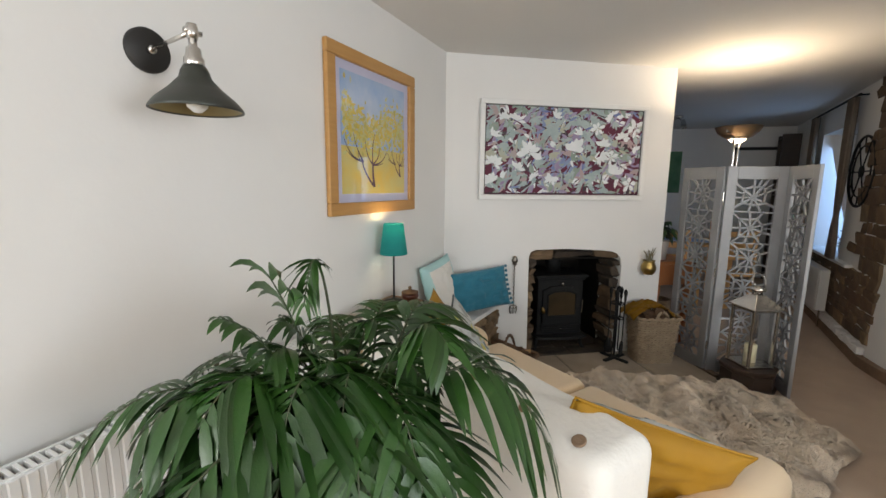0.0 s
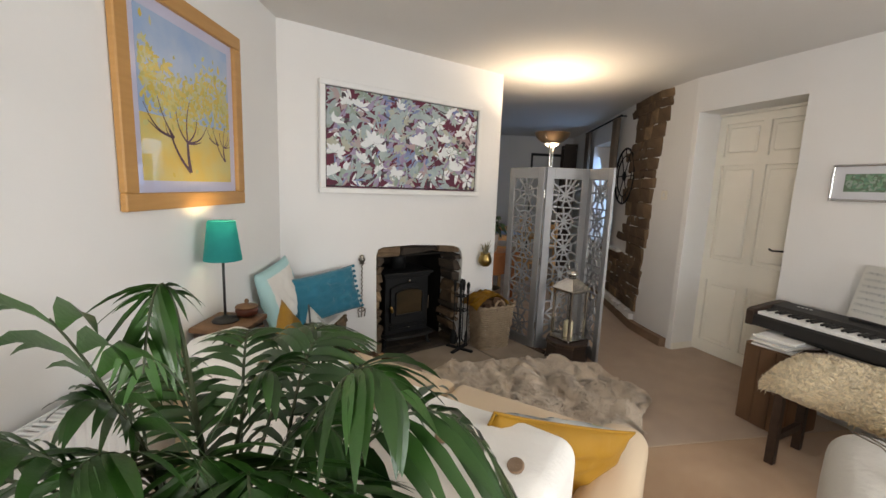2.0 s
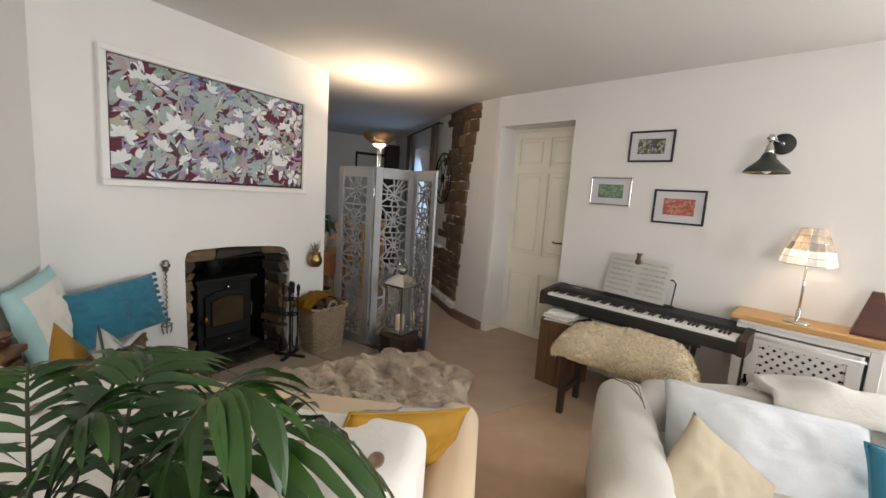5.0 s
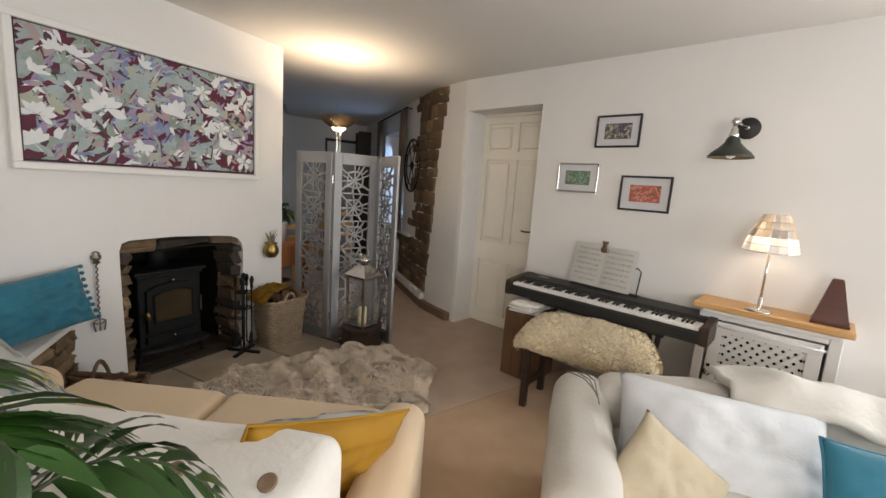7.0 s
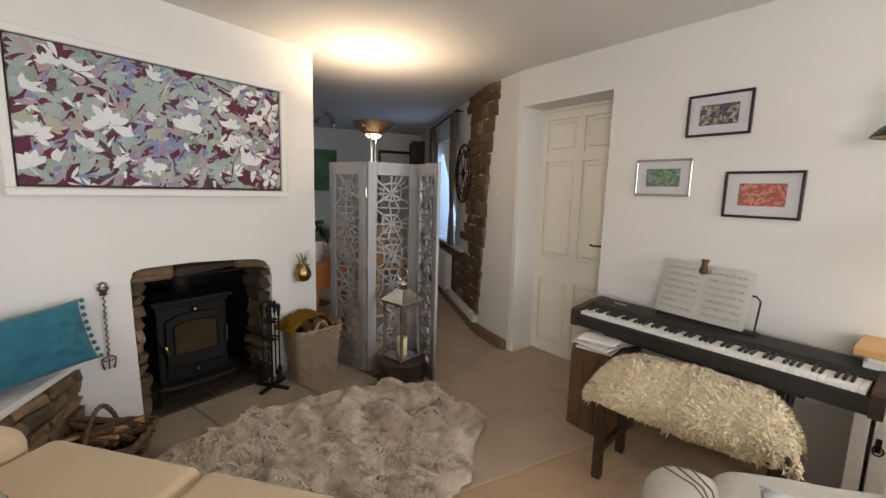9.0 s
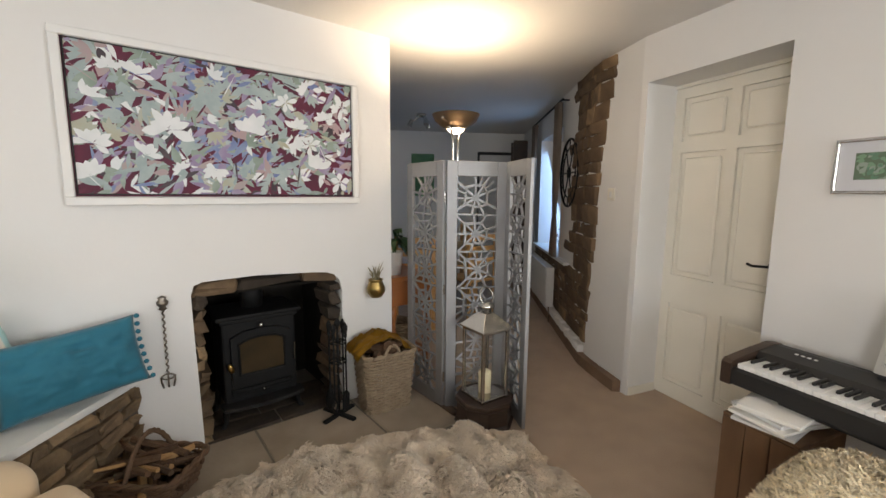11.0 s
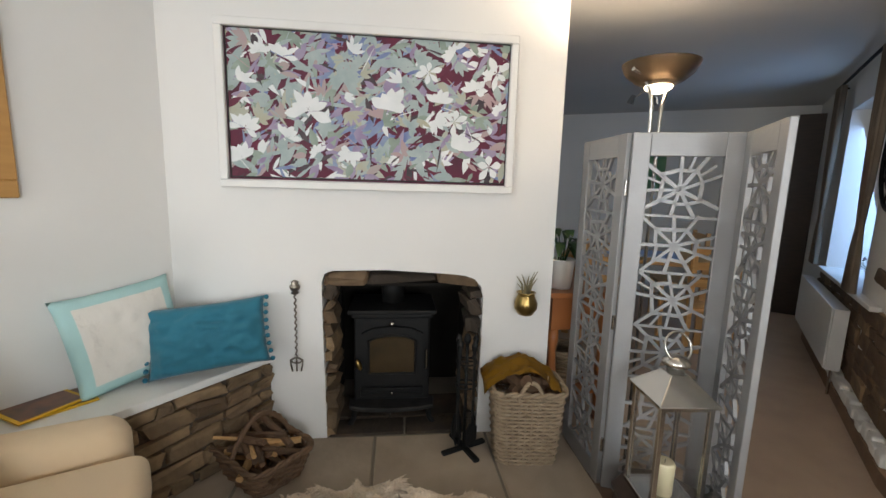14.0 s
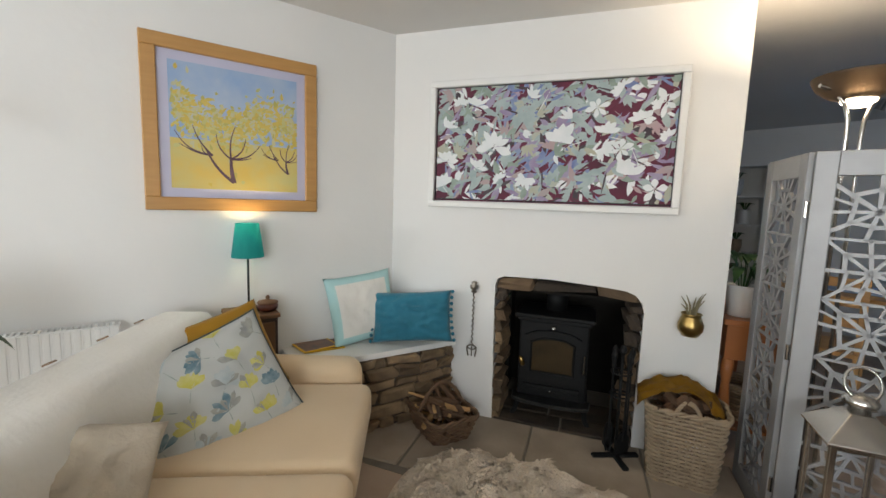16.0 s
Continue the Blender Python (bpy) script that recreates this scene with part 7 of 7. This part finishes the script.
    bm = bmesh.new()
    box(bm, 0.03, -0.025, 0.005, 0.70, -0.003, 1.98, 0.003)
    part("door_leaf", bm, GREY_PANEL, d2)
    bm = bmesh.new()
    box(bm, 0.0, -0.04, 0, 0.028, -0.003, 2.03)
    box(bm, 0.702, -0.04, 0, 0.73, -0.003, 2.03)
    box(bm, 0.028, -0.04, 1.985, 0.702, -0.003, 2.03)
    part("door_frame", bm, BLACK, d2)
    bm = bmesh.new()
    tube(bm, [(0.09, -0.025, 1.0), (0.09, -0.06, 1.0), (0.17, -0.06, 1.0)], 0.008, 8)
    part("door_handle", bm, STEEL, d2)
    # dark shelves in the far corner
    ds = thing("corner_shelf", WINDOW @ pose(0.08, 0, 0), "tall dark wooden shelf with small ornaments", "shelf")
    for x in (0, 0.32):
        bm = bmesh.new()
        box(bm, x, -0.22, 0.004, x + 0.025, -0.003, 2.18)
        part("upright", bm, DARK_WOOD, ds)
    for z in (0.1, 0.5, 0.9, 1.3, 1.7, 2.12):
        bm = bmesh.new()
        box(bm, 0.026, -0.215, z, 0.319, -0.004, z + 0.022)
        part("shelf_board", bm, DARK_WOOD, ds)
    rnd = random.Random(6)
    for z in (0.522, 0.922, 1.322, 1.722):
        for k in range(2):
            o = thing("ornament", WINDOW @ pose(0.17 + 0.13 * k, -0.12, z), "small dark glazed ornament on a dark shelf", "ornament", "ornaments on the corner shelf")
            bm = bmesh.new()
            h = rnd.uniform(0.1, 0.2)
            lathe(bm, [(0.03, 0), (0.045, h * 0.3), (0.03, h * 0.7), (0.02, h * 0.85), (0.028, h)], 14)
            part("body", bm, CHERRY if k else GREY_PANEL, o, "", True)
    # green picture
    gp = thing("green_painting", FAR @ pose(4.15, 0, 0), "unframed green abstract canvas on the far wall", "painting")
    bm = bmesh.new()
    box(bm, 0, -0.03, 1.32, 0.36, -0.002, 1.98, 0.003)
    part("canvas", bm, material("green_abstract", (0.02, 0.12, 0.05), 0.6, second=(0.10, 0.26, 0.13), scale=5), gp)
    # open shelving with pots, on the far wall
    sh = thing("wall_shelving", FAR @ pose(2.25, 0, 0), "pale open wall shelves holding pots and plants", "shelves")
    for x in (0, 0.86):
        bm = bmesh.new()
        box(bm, x, -0.26, 0.004, x + 0.025, -0.003, 1.9)
        part("upright", bm, WHITE_WOOD, sh)
    for z in (0.4, 0.8, 1.15, 1.5, 1.87):
        bm = bmesh.new()
        box(bm, 0.026, -0.255, z, 0.859, -0.004, z + 0.025)
        part("shelf_board", bm, WHITE_WOOD, sh)
    for i, (x, z, h) in enumerate(((0.2, 1.525, 0.16), (0.55, 1.525, 0.2), (0.3, 1.175, 0.14), (0.66, 1.175, 0.18), (0.2, 0.825, 0.2), (0.6, 0.825, 0.16), (0.45, 1.895, 0.18))):
        o = thing("shelf_pot", FAR @ pose(2.25 + x, -0.13, z), "glazed pot with leafy sprigs on an open shelf", "pot", "pots on the wall shelves")
        bm = bmesh.new()
        lathe(bm, [(0.05, 0), (0.07, h * 0.5), (0.065, h * 0.95), (0.07, h), (0.06, h)], 16)
        part("pot", bm, (GLAZE, GREY_PANEL, WICKER)[i % 3], o, "", True)
        bm = bmesh.new()
        for k in range(9):
            a = rnd.uniform(0, 6.28)
            tube(bm, [(0, 0, h * 0.9), (0.05 * math.cos(a), 0.05 * math.sin(a), h + 0.08), (0.1 * math.cos(a), 0.08 * math.sin(a), h + 0.07)], 0.006, 4, radii=[0.003, 0.011, 0.001])
        part("sprigs", bm, LEAF, o)
    # sideboard beside the chimney breast with a lily
    sb = thing("sideboard", pose(1.585, 3.06, 0.004), "reddish wooden sideboard against the chimney breast", "sideboard")
    bm = bmesh.new()
    box(bm, 0, 0, 0.735, 0.38, 0.95, 0.765, 0.005)
    part("top", bm, REDDISH, sb)
    bm = bmesh.new()
    box(bm, 0.02, 0.02, 0.55, 0.36, 0.93, 0.734, 0.003)
    part("drawer_case", bm, REDDISH, sb)
    for x in (0.02, 0.31):
        for y in (0.02, 0.88):
            bm = bmesh.new()
            lathe(bm, [(0.018, 0), (0.022, 0.1), (0.03, 0.3), (0.02, 0.42), (0.03, 0.48), (0.028, 0.55)], 14, pose(x + 0.025, y + 0.025, 0))
            part("leg", bm, REDDISH, sb, "", True)
    for y in (0.12, 0.55):
        bm = bmesh.new()
        box(bm, 0.361, y, 0.58, 0.37, y + 0.3, 0.71, 0.003)
        part("drawer_front", bm, REDDISH, sb)
    bm = bmesh.new()
    box(bm, 0.03, 0.03, 0.16, 0.35, 0.92, 0.18, 0.003)
    part("lower_shelf", bm, REDDISH, sb)
    bk = thing("storage_basket", pose(1.765, 3.28, 0.186), "round pale wicker basket under the sideboard", "basket")
    bm = bmesh.new()
    for k in range(11):
        tube(bm, [((0.12 + 0.003 * math.cos(i * 1.57 + k * 3.14)) * math.cos(i * math.pi / 18), (0.12 + 0.003 * math.cos(i * 1.57 + k * 3.14)) * math.sin(i * math.pi / 18), 0.01 + k * 0.018) for i in range(36)], 0.0095, 5, True)
    part("weave", bm, WICKER, bk, "", True)
    ly = thing("peace_lily", pose(1.685, 3.19, 0.77), "leafy green plant in a tall white pot", "potted plant")
    bm = bmesh.new()
    lathe(bm, [(0.058, 0), (0.075, 0.16), (0.08, 0.168), (0.07, 0.168), (0.066, 0.15)], 22)
    part("pot", bm, GLAZE, ly, "", True)
    bm = bmesh.new()
    for k in range(24):
        a, l, h = rnd.uniform(0, 6.28), rnd.uniform(0.05, 0.14), rnd.uniform(0.05, 0.26)
        p0, p1 = Vector((0.02 * math.cos(a), 0.02 * math.sin(a), 0.15)), Vector((l * math.cos(a), l * math.sin(a), 0.15 + h))
        side = Vector((-math.sin(a), math.cos(a), 0))
        rows = []
        for f, g in ((0, 0.1), (0.35, 0.12), (0.55, 0.9), (0.75, 1.0), (0.9, 0.5), (1.0, 0.03)):
            q = p0.lerp(p1, f) + Vector((0.05 * math.cos(a), 0.05 * math.sin(a), -0.10)) * f ** 3 + Vector((0, 0, 0.06 * math.sin(math.pi * f)))
            rows.append((bm.verts.new(q - side * 0.026 * g), bm.verts.new(q + side * 0.026 * g)))
        for p, q in zip(rows, rows[1:]):
            bm.faces.new((p[0], p[1], q[1], q[0]))
    part("leaves", bm, LEAF, ly, "", True)
    # dining table with a blue cloth and chairs
    dt = thing("dining_table", pose(2.95, 4.55, 0.004, 0, 0, -30), "wooden dining table with a runner and papers", "table")
    bm = bmesh.new()
    box(bm, -0.6, -0.4, 0.72, 0.6, 0.4, 0.75, 0.005)
    part("tabletop", bm, OAK, dt)
    for x in (-0.53, 0.53):
        for y in (-0.33, 0.33):
            bm = bmesh.new()
            box(bm, x - 0.03, y - 0.03, 0, x + 0.03, y + 0.03, 0.719, 0.004)
            part("leg", bm, OAK, dt)
    cl = thing("table_runner", pose(2.95, 4.55, 0.756, 0, 0, -30), "pale blue cloth folded on the dining table", "cloth")
    bm = bmesh.new()
    box(bm, -0.35, -0.22, 0, 0.35, 0.22, 0.012, 0.004)
    soft(bm, 0.004, 12)
    part("cloth", bm, material("pale_blue_cloth", (0.34, 0.44, 0.62), 0.9, second=(0.28, 0.38, 0.56), scale=6), cl)
    chair = thing("dining_chair", pose(2.45, 4.05, 0.004, 0, 0, 150), "plain wooden dining chair with a slatted back", "chair", "chairs round the dining table")
    bm = bmesh.new()
    box(bm, -0.2, -0.2, 0.43, 0.2, 0.2, 0.46, 0.006)
    part("seat", bm, PINE, chair)
    for x in (-0.18, 0.18):
        bm = bmesh.new()
        box(bm, x - 0.018, -0.19, 0, x + 0.018, -0.155, 0.429, 0.003)
        part("leg", bm, PINE, chair)
        bm = bmesh.new()
        box(bm, x - 0.018, 0.16, 0, x + 0.018, 0.195, 0.95, 0.003)
        part("back_leg", bm, PINE, chair)
    for z in (0.62, 0.75, 0.87):
        bm = bmesh.new()
        box(bm, -0.161, 0.168, z, 0.161, 0.186, z + 0.06, 0.003)
        part("back_slat", bm, PINE, chair)
    copy_thing(chair, pose(3.15, 3.95, 0.004, 0, 0, 178))
    copy_thing(chair, pose(3.55, 4.75, 0.004, 0, 0, -110))
    # ceiling spotlights
    sp = thing("ceiling_spotlight", pose(3.15, 4.92, H), "steel ceiling fitting with swivelling spotlights, unlit", "ceiling light")
    bm = bmesh.new()
    cyl(bm, (0, 0, 0), (0, 0, -0.03), 0.06, seg=20)
    part("rose", bm, STEEL, sp)
    for a in (0.3, 2.4, 4.5):
        bm = bmesh.new()
        p = Vector((0.12 * math.cos(a), 0.12 * math.sin(a), -0.10))
        tube(bm, [(0, 0, -0.03), (0.05 * math.cos(a), 0.05 * math.sin(a), -0.05), p], 0.006, 6)
        cyl(bm, p + Vector((0, 0, 0.03)), p + Vector((0.03 * math.cos(a), 0.03 * math.sin(a), -0.05)), 0.022, 0.036, 14)
        part("spot_head", bm, STEEL, sp)


far_room()


# ---- bare stones in the window wall, laid in courses ----
def bare_stones():
    ob = tagged(new("wall_stonework"), "rough brown sandstone left bare in the white plaster", "stonework", kind="structure")

    def left_edge(z):
        quoin = 0.57 + 0.13 * math.sin(z * 14.5 - 11.6) + 0.05 * math.sin(z * 23)
        return quoin if z > 0.70 else 2.35 - 1.3 * max(0, 0.2 - z)

    def right_edge(z):
        return -0.22 * max(0, (z - 1.6) / 0.7) + 0.04 * math.sin(z * 3.1 + 0.4) - 0.06 + 0.10 * max(0, 0.45 - z)

    def top_left(z):
        return left_edge(z) - 0.12 * max(0, (z - 1.75) / 0.55)

    def place(s):
        if s >= 0:
            return Vector(BEND_AT) + Vector(WIN_U) * s, Vector((-WIN_U[1], WIN_U[0]))
        return Vector(BEND_AT) + Vector((0.477, 0.879)) * s, Vector((-0.879, 0.477))

    rnd = random.Random(12)
    z = 0.165
    k = 0
    while z < H - 0.02:
        h = min(rnd.uniform(0.07, 0.15), H - 0.003 - z)
        s, end = right_edge(z + h / 2) + rnd.uniform(-0.02, 0.02), top_left(z + h / 2) + rnd.uniform(-0.03, 0.03)
        while s < end - 0.03:
            w = min(rnd.uniform(0.10, 0.28), end - s)
            if end - s - w < 0.05:
                w = end - s
            p, nrm = place(s + w / 2)
            depth = 0.05
            me = stone_mesh(w + 0.002, depth, h + 0.001, 900 + k, 0.008)
            me.materials.append(STONE_PALE if rnd.random() < 0.12 else STONE)
            p = p + nrm * (rnd.uniform(0.002, 0.014) - 0.019)
            d = Vector((nrm.y, -nrm.x))
            piece("stone", me, ob, Matrix(((d.x, -nrm.x, 0, p.x), (d.y, -nrm.y, 0, p.y), (0, 0, 1, z + h / 2), (0, 0, 0, 1))))
            s += w
            k += 1
        z += h


bare_stones()
